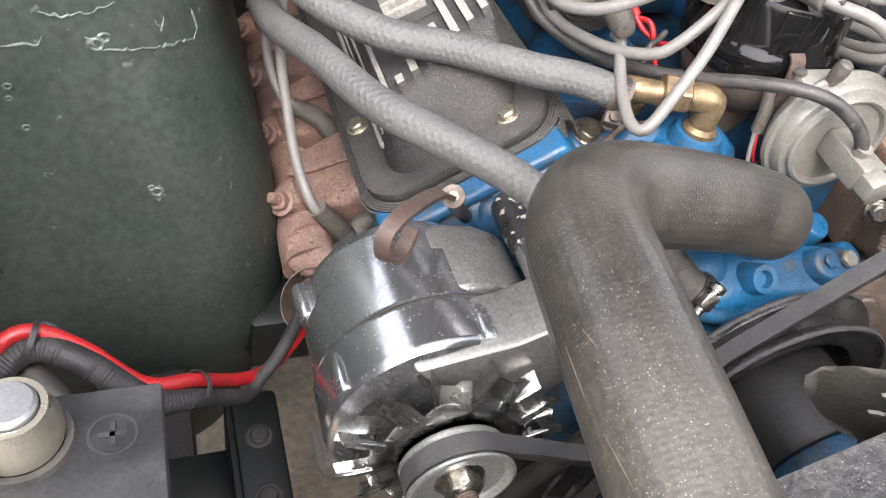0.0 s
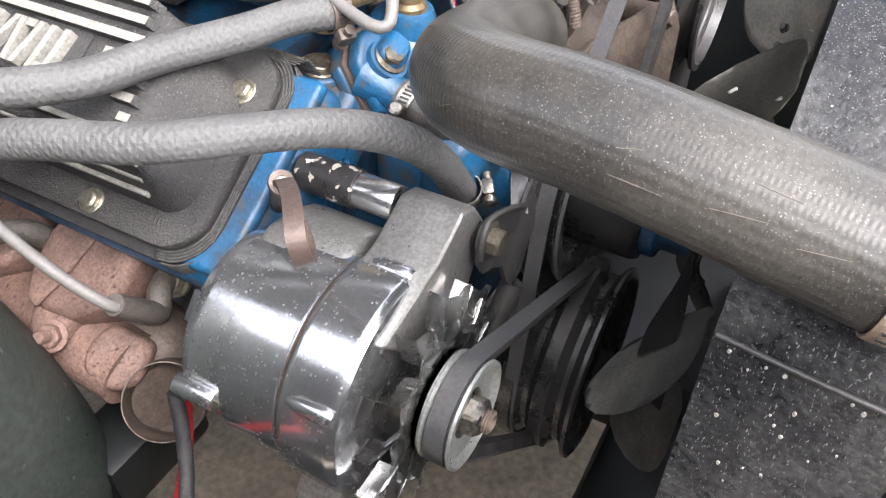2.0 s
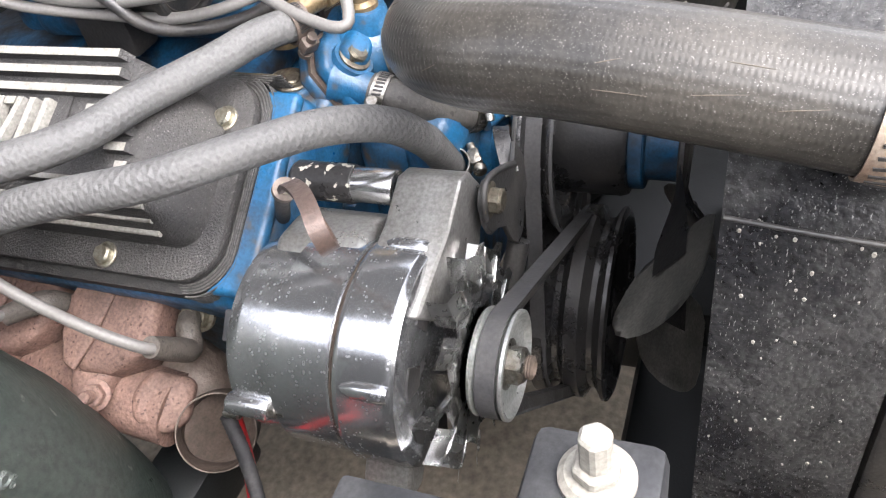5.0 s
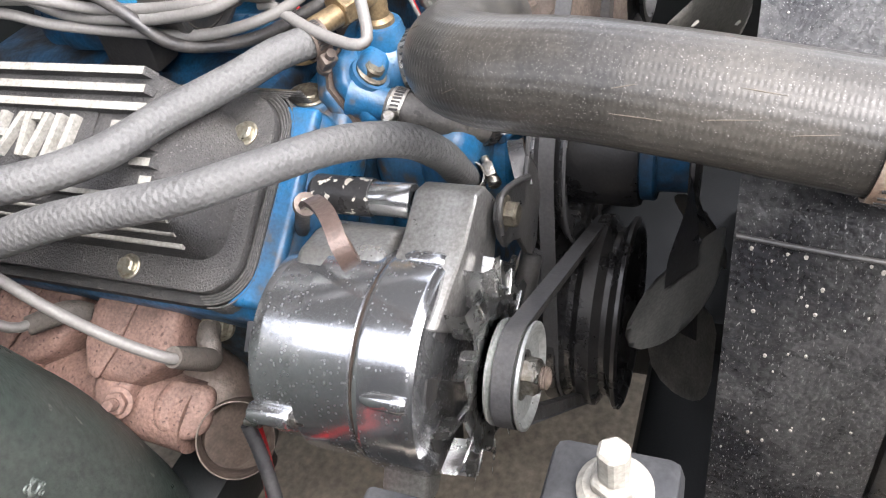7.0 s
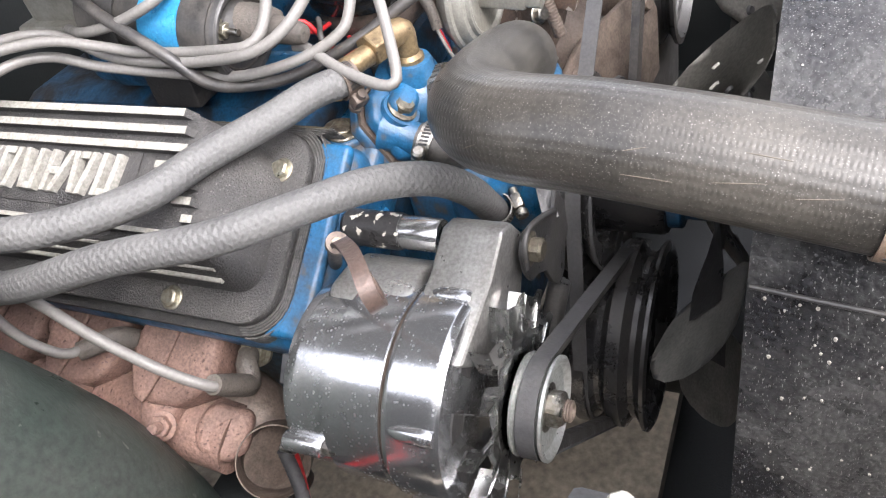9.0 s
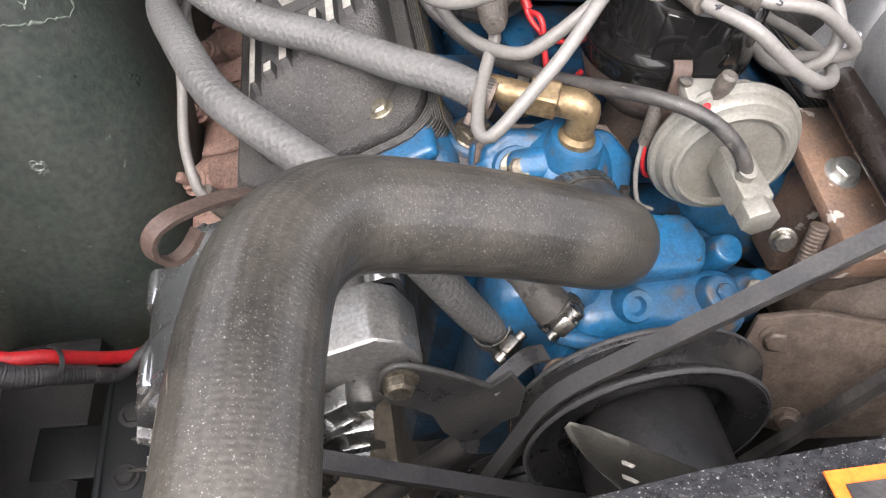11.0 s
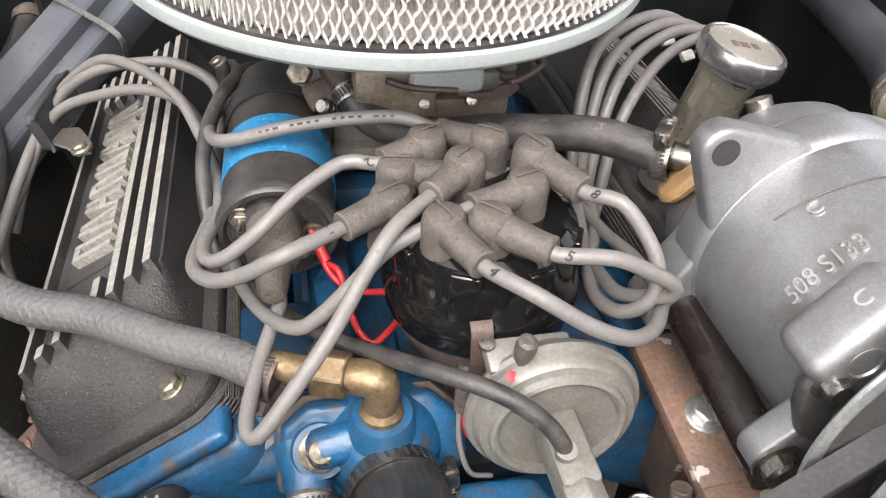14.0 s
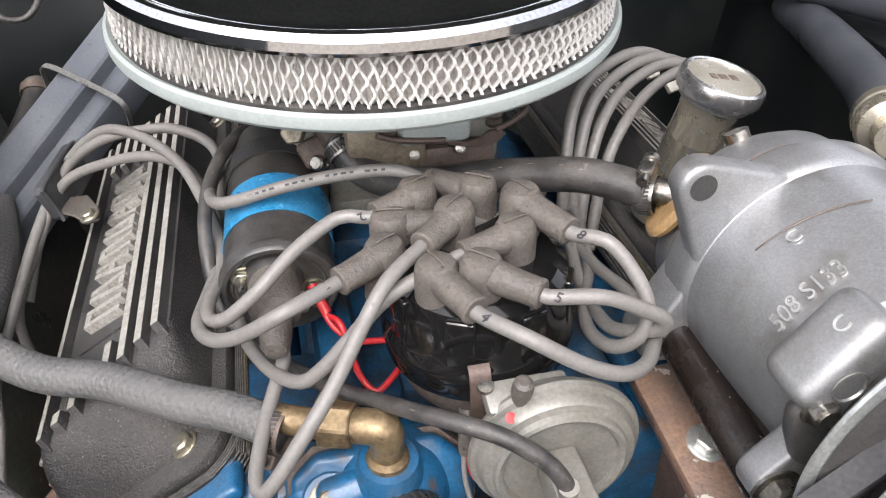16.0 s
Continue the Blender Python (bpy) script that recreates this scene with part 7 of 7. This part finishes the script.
# ---- oil filler on the right cover ----
def oil_filler():
    d = V((0.2, -0.12, 0.97)).normalized()
    p0 = V((0.239, 0.116, 0.782)) - d * 0.108
    ob = thing("oil_filler", tuple(p0), "champagne plated oil filler neck with a chrome push-on cap", "oil filler")
    M = at(p0, d, (1, 0, 0))
    part("neck", lathe([(0.0215, -0.02), (0.0215, 0.055), (0.0217, 0.056), (0.0217, 0.0572), (0.0215, 0.0582), (0.0215, 0.078), (0.0222, 0.080), (0.0222, 0.092), (0, 0.092)], M, 36, False), FILLER, ob)
    part("collar", lathe([(0.0225, 0.088), (0.0265, 0.0885), (0.0272, 0.0915), (0.0255, 0.0935)], M, 44, False), SATIN, ob, "dull cap skirt")
    part("cap", lathe([(0.025, 0.0925), (0.0305, 0.0935), (0.032, 0.0965), (0.032, 0.1035), (0.031, 0.1068), (0.0288, 0.108), (0.0275, 0.1074), (0.027, 0.1062)], M, 48, False), SPACER, ob, "chrome rolled cap rim")
    part("cap_top", lathe([(0.0272, 0.1064), (0.012, 0.1068), (0, 0.1069)], M, 44, False), FILLER, ob, "dull recessed cap top")
    for dx, w in ((-0.009, 0.005), (-0.001, 0.007), (0.008, 0.006)):
        part("cap_mark", box((0, 0, 0), (w, 0.007, 0.0008), 0.0003, M @ Matrix.Translation((dx, 0, 0.107))), DULL_RUST, ob)
    return ob


oil_filler()

# leads over the right cover
for k, (sx, dz) in enumerate(((0.0, 0.012), (0.018, 0.006), (0.036, 0.0), (0.062, -0.006))):
    pts = [(0.118 + sx * 0.3, 0.10 - 0.004 * k, 0.665), (0.125 + sx * 0.5, 0.12, 0.71), (0.138 + sx * 0.7, 0.145, 0.745 + dz), (0.168 + sx * 0.8, 0.175, 0.757 + dz), (0.216 + sx * 0.7, 0.20, 0.758 + dz), (0.268 + sx * 0.5, 0.215, 0.738), (0.295 + sx * 0.4, 0.225, 0.68)]
    ob = thing("ignition_lead", pts[3], "pale grey ignition lead arching over the valve cover", "ignition lead", "ignition leads")
    part("cable", tube(pts, 0.0045, 16, 0.006), WIRE, ob)
    part("plug_boot", tube([V(pts[-1]) + V((-0.004, -0.002, 0.02)), pts[-1], V(pts[-1]) + V((0.004, 0.002, -0.03))], [0.0062, 0.0078, 0.0082], 16, 0.006), BOOT, ob, "grey rubber boot")
for p in ((0.268, 0.275, 0.716), (0.288, 0.268, 0.703)):
    ob = thing("wire_connector", p, "small pale nylon wire connector behind the oil filler", "connector", "wire connectors")
    m = at(p, (0.1, -0.7, 0.7), (0.8, 0, 0.3))
    part("shell", box((0, 0, 0), (0.013, 0.010, 0.006), 0.0015, m), WHITE, ob)
    part("latch", box((0.002, 0.002, 0.0035), (0.006, 0.004, 0.002), 0.0006, m), WHITE, ob)
    part("wire", tube([m @ V((0.005, 0, 0)), m @ V((0.018, 0.004, -0.004)), m @ V((0.03, 0.02, -0.02))], 0.002, 8, 0.004), RUBBER, ob)


# loom clip on the left cover
def lead_clip():
    ob = thing("lead_separator", (-0.25, 0.25, 0.65), "dark plastic ignition lead separator on a dusty grey stay", "lead clip")
    # upright plate with rounded corners, with a raised rim
    m = at((-0.262, 0.274, 0.674), (0.93, -0.2, 0.3), (0, 1, 0))
    out = [(-0.038, -0.012), (-0.033, -0.017), (0.033, -0.017), (0.038, -0.012), (0.038, 0.012), (0.033, 0.017), (-0.033, 0.017), (-0.038, 0.012)]
    part("comb", prism(out, -0.004, 0.004, m, 0.0012, 1), PLASTIC, ob)
    part("rim", tube([m @ V((x, y, 0.004)) for x, y in ((-0.036, 0.011), (-0.036, -0.011), (-0.032, -0.0155), (0.032, -0.0155), (0.036, -0.011), (0.036, 0.011), (0.032, 0.0155), (-0.032, 0.0155), (-0.036, 0.011))], 0.0018, 8, 0.006), PLASTIC, ob)
    part("stay", prism([(-0.264, 0.262), (-0.244, 0.262), (-0.231, 0.236), (-0.230, 0.221), (-0.240, 0.217), (-0.250, 0.230), (-0.264, 0.240)], 0.662, 0.665, None, 0.001, 1), BOOT, ob, "dusty grey stay")
    part("bolt", hex_head((-0.2375, 0.225, 0.665), (-0.3, 0, 0.95), 0.006, 0.005, 0.008), BOLT_YELLOW, ob)
    return ob


lead_clip()


# ---- spark plugs and boots on the left bank ----
def plug(y, boot_pts, nm):
    ob = thing("spark_plug", (-0.225, y, 0.475), "spark plug with a grey-brown rubber boot beside the rusty manifold", "spark plug", "spark plugs")
    n = V((-0.75, -0.1, 0.62)).normalized()
    p = V((-0.2277, y - 0.005, 0.4852))
    part("hex_shell", merge(prism(hexagon(0.0115), 0, 0.010, at(p, n), 0.001, 1), lathe([(0.0135, -0.004), (0.0135, 0.0), (0.0, 0.0)], at(p, n), 20, False), lathe([(0.0075, 0.01), (0.0075, 0.016), (0, 0.016)], at(p, n), 16, False)), BOLT_YELLOW, ob, "plated hex shell")
    part("boot", tube([p + n * 0.010, p + n * 0.024 + V((0, -0.003, -0.008)), *[V(q) for q in boot_pts]], [0.0088, 0.0092, 0.0092, 0.0088, 0.0078], 16, 0.004), BOOT, ob, "grey-brown rubber plug boot")
    return ob


plug(0.048, [(-0.258, 0.031, 0.484), (-0.272, 0.028, 0.500), (-0.290, 0.0255, 0.524)], "1")
plug(0.150, [(-0.262, 0.148, 0.517), (-0.285, 0.17, 0.52)], "2")


# ---- battery and cables ----
def battery():
    ob = thing("battery", (-0.49, -0.30, 0.44), "dark grey plastic battery with a moulded plus sign", "battery")
    part("case", box((-0.495, -0.30, 0.54), (0.17, 0.175, 0.205), 0.006), PLASTIC, ob)
    part("lid", box((-0.495, -0.30, 0.643), (0.173, 0.178, 0.008), 0.003), PLASTIC, ob)
    part("plus_ring", lathe([(0.0085, 0), (0.0085, 0.0007), (0.0098, 0.0007), (0.0098, 0)], at((-0.4285, -0.235, 0.647), (0, 0, 1)), 32, False), PLASTIC, ob)
    part("plus_sign", merge(box((-0.4285, -0.235, 0.6475), (0.011, 0.0022, 0.001)), box((-0.4285, -0.235, 0.6475), (0.0022, 0.011, 0.001))), PLASTIC, ob)
    part("post", lathe([(0.0112, 0), (0.0105, 0.026), (0.0092, 0.0275), (0, 0.028)], at((-0.462, -0.232, 0.647), (0, 0, 1)), 28, False), ALU, ob, "lead terminal post")
    cl = part("terminal_clamp", lathe([(0.0112, 0.003), (0.0165, 0.003), (0.0172, 0.006), (0.0172, 0.012), (0.0145, 0.019), (0.0138, 0.024), (0.0112, 0.024)], at((-0.462, -0.232, 0.647), (0, 0, 1)), 32, False), FILLER, ob, "pale brass terminal clamp")
    part("clamp_lugs", box((-0.483, -0.245, 0.656), (0.03, 0.016, 0.012), 0.002), FILLER, cl)
    part("base_ring", lathe([(0.017, 0), (0.0205, 0), (0.0198, 0.003), (0.017, 0.003)], at((-0.462, -0.232, 0.647), (0, 0, 1)), 32, False), RUBBER, ob)
    return ob


battery()


def hold_down():
    ob = thing("battery_hold_down", (-0.385, -0.30, 0.6), "black plastic clamp block with a pale nylon bolt", "clamp block")
    part("block", box((-0.383, -0.30, 0.617), (0.04, 0.052, 0.04), 0.006), PLASTIC, ob)
    part("washer", lathe([(0.0145, 0), (0.0145, 0.003), (0.012, 0.005), (0, 0.005)], at((-0.384, -0.302, 0.637), (0, 0, 1)), 32, False), WHITE, ob)
    part("nut", prism(hexagon(0.0095), 0.005, 0.011, at((-0.384, -0.302, 0.637), (0, 0, 1)), 0.001, 1), WHITE, ob)
    part("bolt", prism(hexagon(0.0066), 0.01, 0.028, at((-0.384, -0.302, 0.637), (0, 0, 1)), 0.0012, 1), WHITE, ob, "pale nylon bolt")
    part("stay", box((-0.383, -0.30, 0.42), (0.03, 0.04, 0.37), 0.004), BLACK_PAINT, ob)
    return ob


hold_down()
RED_PTS = [(-0.56, -0.13, 0.50), (-0.515, -0.088, 0.52), (-0.49, -0.075, 0.53), (-0.46, -0.08, 0.515), (-0.425, -0.095, 0.488), (-0.395, -0.088, 0.475), (-0.362, -0.066, 0.438), (-0.34, -0.050, 0.421), (-0.323, -0.040, 0.428), (-0.306, -0.030, 0.448), (-0.294, -0.022, 0.466)]
solo("battery_cable", tube(RED_PTS, 0.0052, 12, 0.005), RED, (-0.42, -0.09, 0.48), "bright red battery cable beside the tower", "cable", "battery cables")
LOOM_OFF = [(0.004, -0.006, -0.010)] * 3 + [(0.003, -0.012, -0.003)] * 2 + [(0.004, -0.010, -0.009)] * 2 + [(-0.003, -0.009, 0.006), (-0.006, -0.009, 0.010), (-0.009, -0.009, 0.014), (-0.012, -0.009, 0.018)]
loom = thing("wiring_loom", (-0.42, -0.095, 0.47), "black corrugated wiring loom tied to the red cable", "wiring loom")
LOOM_PTS = [V(p) + V(o) for p, o in zip(RED_PTS, LOOM_OFF)]
part("conduit", tube(LOOM_PTS[:7], [0.0062, 0.0075, 0.0090, 0.0090, 0.0088, 0.0066, 0.0058], 16, 0.0012, 0.00022, 0.0028), LOOM, loom)
part("braided_tail", tube(LOOM_PTS[5:], 0.0052, 14, 0.0012, 0.00016, 0.0018), LOOM, loom, "thin braided tail")
for k in (2, 5):
    p, q = V(RED_PTS[k]), V(RED_PTS[k + 1])
    solo("cable_tie", lathe([(0.0115, -0.0018), (0.0125, -0.0018), (0.0125, 0.0018), (0.0115, 0.0018), (0.0115, -0.0018)], at(p + V((0.002, -0.003, -0.005)), q - p), 18, False), PLASTIC, tuple(p), "black cable tie round the red cable and loom", "cable tie", "cable ties")


# ---- rails and pipes low in the bay ----
def frame_rail():
    ob = thing("chassis_rail", (-0.42, -0.1, 0.3), "grimy dark chassis rail beside the engine", "chassis rail")
    part("rail", box((-0.435, -0.12, 0.29), (0.08, 0.62, 0.10), 0.01), DARK, ob)
    # bracket takes the near-black colour in place of the shade on it
    part("bracket", merge(box((-0.349, -0.115, 0.372), (0.036, 0.13, 0.05), 0.004), box((-0.369, -0.115, 0.34), (0.006, 0.13, 0.11), 0.002), box((-0.40, -0.09, 0.335), (0.07, 0.05, 0.012), 0.003)), SHADE_BLACK, ob)
    for p in ((-0.349, -0.093, 0.397), (-0.349, -0.145, 0.397)):
        part("bolt", hex_head(p, (0, 0, 1), 0.008, 0.004, 0.011), DARK, ob)
    return ob


frame_rail()


# far hoses and fittings at the bulkhead
def refrigerant_hose(pts, p, label):
    ob = thing("refrigerant_hose", p, label, "refrigerant hose", "refrigerant hoses")
    part("hose_wall", tube(pts, 0.0195, 24, 0.008), REFRIGERANT, ob)
    a, b = V(pts[-1]), V(pts[-2])
    part("cut_end", lathe([(0.012, -0.001), (0.0198, -0.001), (0.0202, 0.0), (0.0198, 0.001), (0.012, 0.001)], at(a, a - b), 24, False), RUBBER, ob)
    return ob


refrigerant_hose([(0.3245, 0.050, 0.7695), (0.350, 0.09, 0.765), (0.3761, 0.14, 0.7591), (0.4178, 0.24, 0.7489), (0.4712, 0.36, 0.7302), (0.5015, 0.45, 0.7227), (0.52, 0.56, 0.72)], (0.33, 0.2, 0.77), "thick blue-grey refrigerant hose at the compressor")
refrigerant_hose([(0.56, 0.12, 0.775), (0.4900, 0.20, 0.780), (0.4700, 0.25, 0.778), (0.4560, 0.30, 0.775), (0.4330, 0.36, 0.772), (0.40, 0.46, 0.765), (0.37, 0.56, 0.76)], (0.45, 0.3, 0.75), "thick blue-grey refrigerant hose crossing to the wing")
solo("hose_ferrule", lathe([(0.0200, 0.004), (0.0215, 0.002), (0.0225, -0.002), (0.0225, -0.010), (0.021, -0.012), (0.0225, -0.014), (0.0225, -0.022), (0.0205, -0.026), (0.013, -0.028), (0.013, -0.045), (0, -0.045)], at((0.3270, 0.054, 0.7693), (0.50, 0.86, -0.08)), 32, False), FILLER, (0.31, 0.03, 0.77), "yellowish crimped hose ferrule", "hose fitting")
DUCT_SECTION = [(0.0155 * sx + 0.007 * math.cos(radians(a)), 0.0135 * sy + 0.007 * math.sin(radians(a))) for sx, sy, a0 in ((1, 1, 0), (-1, 1, 90), (-1, -1, 180), (1, -1, 270)) for a in (a0, a0 + 30, a0 + 60, a0 + 90)]
for pts in ([(-0.43, 0.16, 0.565), (-0.41, 0.24, 0.58), (-0.3735, 0.32, 0.6008), (-0.3314, 0.40, 0.6288), (-0.2801, 0.485, 0.6659), (-0.2394, 0.555, 0.6958), (-0.2095, 0.62, 0.7177)], [(-0.41, 0.16, 0.535), (-0.385, 0.24, 0.555), (-0.3520, 0.32, 0.583), (-0.3107, 0.40, 0.6122), (-0.2569, 0.485, 0.6486), (-0.2134, 0.555, 0.6787), (-0.1818, 0.62, 0.7008)]):
    ob = thing("heater_duct", pts[2], "smooth blue-grey rubber duct strapped beside its twin", "duct hose", "duct hoses")
    part("duct_wall", tube(pts, 0.0225, 22, 0.008, section=DUCT_SECTION), DUCT, ob)
    for k in (1, 5):
        part("moulded_edge", tube([V(p) + V((-0.016, 0.0, 0.018)) for p in pts[:6]] if k == 1 else [V(p) + V((0.014, -0.006, 0.018)) for p in pts[:6]], 0.0012, 6, 0.02), DUCT, ob)


def duct_strap():
    ob = thing("duct_strap", (-0.27, 0.47, 0.64), "grey metal strap with a clip round the two ducts", "strap")
    d = V((0.55, 0.72, 0.31)).normalized()
    m = at((-0.2745, 0.478, 0.6595), d, (0.9, -0.5, -0.35))
    loop = [(0.050 * math.copysign(abs(math.cos(t)) ** 0.45, math.cos(t)), 0.0290 * math.copysign(abs(math.sin(t)) ** 0.45, math.sin(t))) for t in [2 * math.pi * k / 40 for k in range(40)]]
    band = bmesh.new()
    rings = [[band.verts.new((x * f, y * f, z)) for x, y in loop] for f, z in ((1, -0.003), (1.03, -0.003), (1.03, 0.003), (1, 0.003))]
    for i in range(4):
        for k in range(40):
            band.faces.new((rings[i][k], rings[i][(k + 1) % 40], rings[(i + 1) % 4][(k + 1) % 40], rings[(i + 1) % 4][k]))
    band.transform(m)
    part("band", band, SATIN, ob)
    part("clip", merge(box((-0.052, 0.014, 0), (0.008, 0.022, 0.014), 0.002, m), box((-0.060, 0.024, 0), (0.016, 0.004, 0.012), 0.001, m), box((-0.058, 0.006, 0), (0.012, 0.004, 0.012), 0.001, m)), TAN_ZINC, ob, "corroded spring clip")
    return ob


duct_strap()


def bulkhead_clutter():
    ob = thing("bulkhead_hose_stub", (-0.42, 0.5, 0.6), "dark hose stub with a clamp at the bulkhead", "hose stub")
    part("stub", tube([(-0.37, 0.36, 0.62), (-0.3504, 0.42, 0.6279), (-0.3466, 0.50, 0.6299), (-0.3429, 0.55, 0.6406), (-0.343, 0.565, 0.6480)], 0.0145, 18, 0.01), RUBBER, ob)
    part("clamp", lathe([(0.019, -0.006), (0.0205, -0.006), (0.0205, 0.006), (0.019, 0.006)], at((-0.3431, 0.553, 0.6425), (0.0, 0.86, 0.5)) @ Matrix.Scale(0.86, 4), 24, False), DULL_RUST, ob)
    return ob


bulkhead_clutter()
solo("earth_cable", tube([(-0.37, 0.64, 0.79), (-0.38, 0.60, 0.75), (-0.365, 0.585, 0.72), (-0.34, 0.59, 0.715), (-0.32, 0.60, 0.74), (-0.325, 0.62, 0.78), (-0.31, 0.64, 0.80)], 0.0035, 10, 0.006), RUBBER, (-0.35, 0.6, 0.72), "looped black cable hanging on the bulkhead", "cable")

for pts, r in (([(-0.60, -0.02, 0.52), (-0.535, -0.055, 0.51), (-0.50, -0.075, 0.50), (-0.475, -0.102, 0.49), (-0.46, -0.14, 0.47), (-0.47, -0.20, 0.44)], 0.009), ([(-0.62, -0.08, 0.54), (-0.55, -0.10, 0.53), (-0.51, -0.12, 0.51), (-0.49, -0.16, 0.48), (-0.50, -0.22, 0.44)], 0.011)):
    solo("black_cable", tube(pts, r, 16, 0.006), RUBBER, pts[2], "thick black cable behind the battery", "cable", "black cables")
solo("tower_bolt", hex_head((-0.482, -0.068, 0.513), (0.1, -0.6, 0.8), 0.008, 0.006, 0.011), DARK, (-0.482, -0.068, 0.51), "dark bolt beside the red cable", "bolt")


# made-up dark mass that covers the lit ground right of the engine
def dark_fill_block():
    ob = thing("dark_fill_block", (0.33, -0.06, 0.25), "dark filler block below the pump, added to hide the bright ground", "steering box")
    part("housing", box((0.34, -0.05, 0.36), (0.26, 0.28, 0.24), 0.04, None, 3), DARK, ob)
    part("cover", lathe([(0.06, 0), (0.06, 0.012), (0.045, 0.018), (0, 0.018)], at((0.30, -0.05, 0.48), (0, 0, 1)), 32, False), DARK, ob)
    for k in range(4):
        a = radians(45 + 90 * k)
        part("bolt", hex_head((0.30 + 0.05 * math.cos(a), -0.05 + 0.05 * math.sin(a), 0.492), (0, 0, 1), 0.007, 0.005), DARK, ob)
    return ob


dark_fill_block()
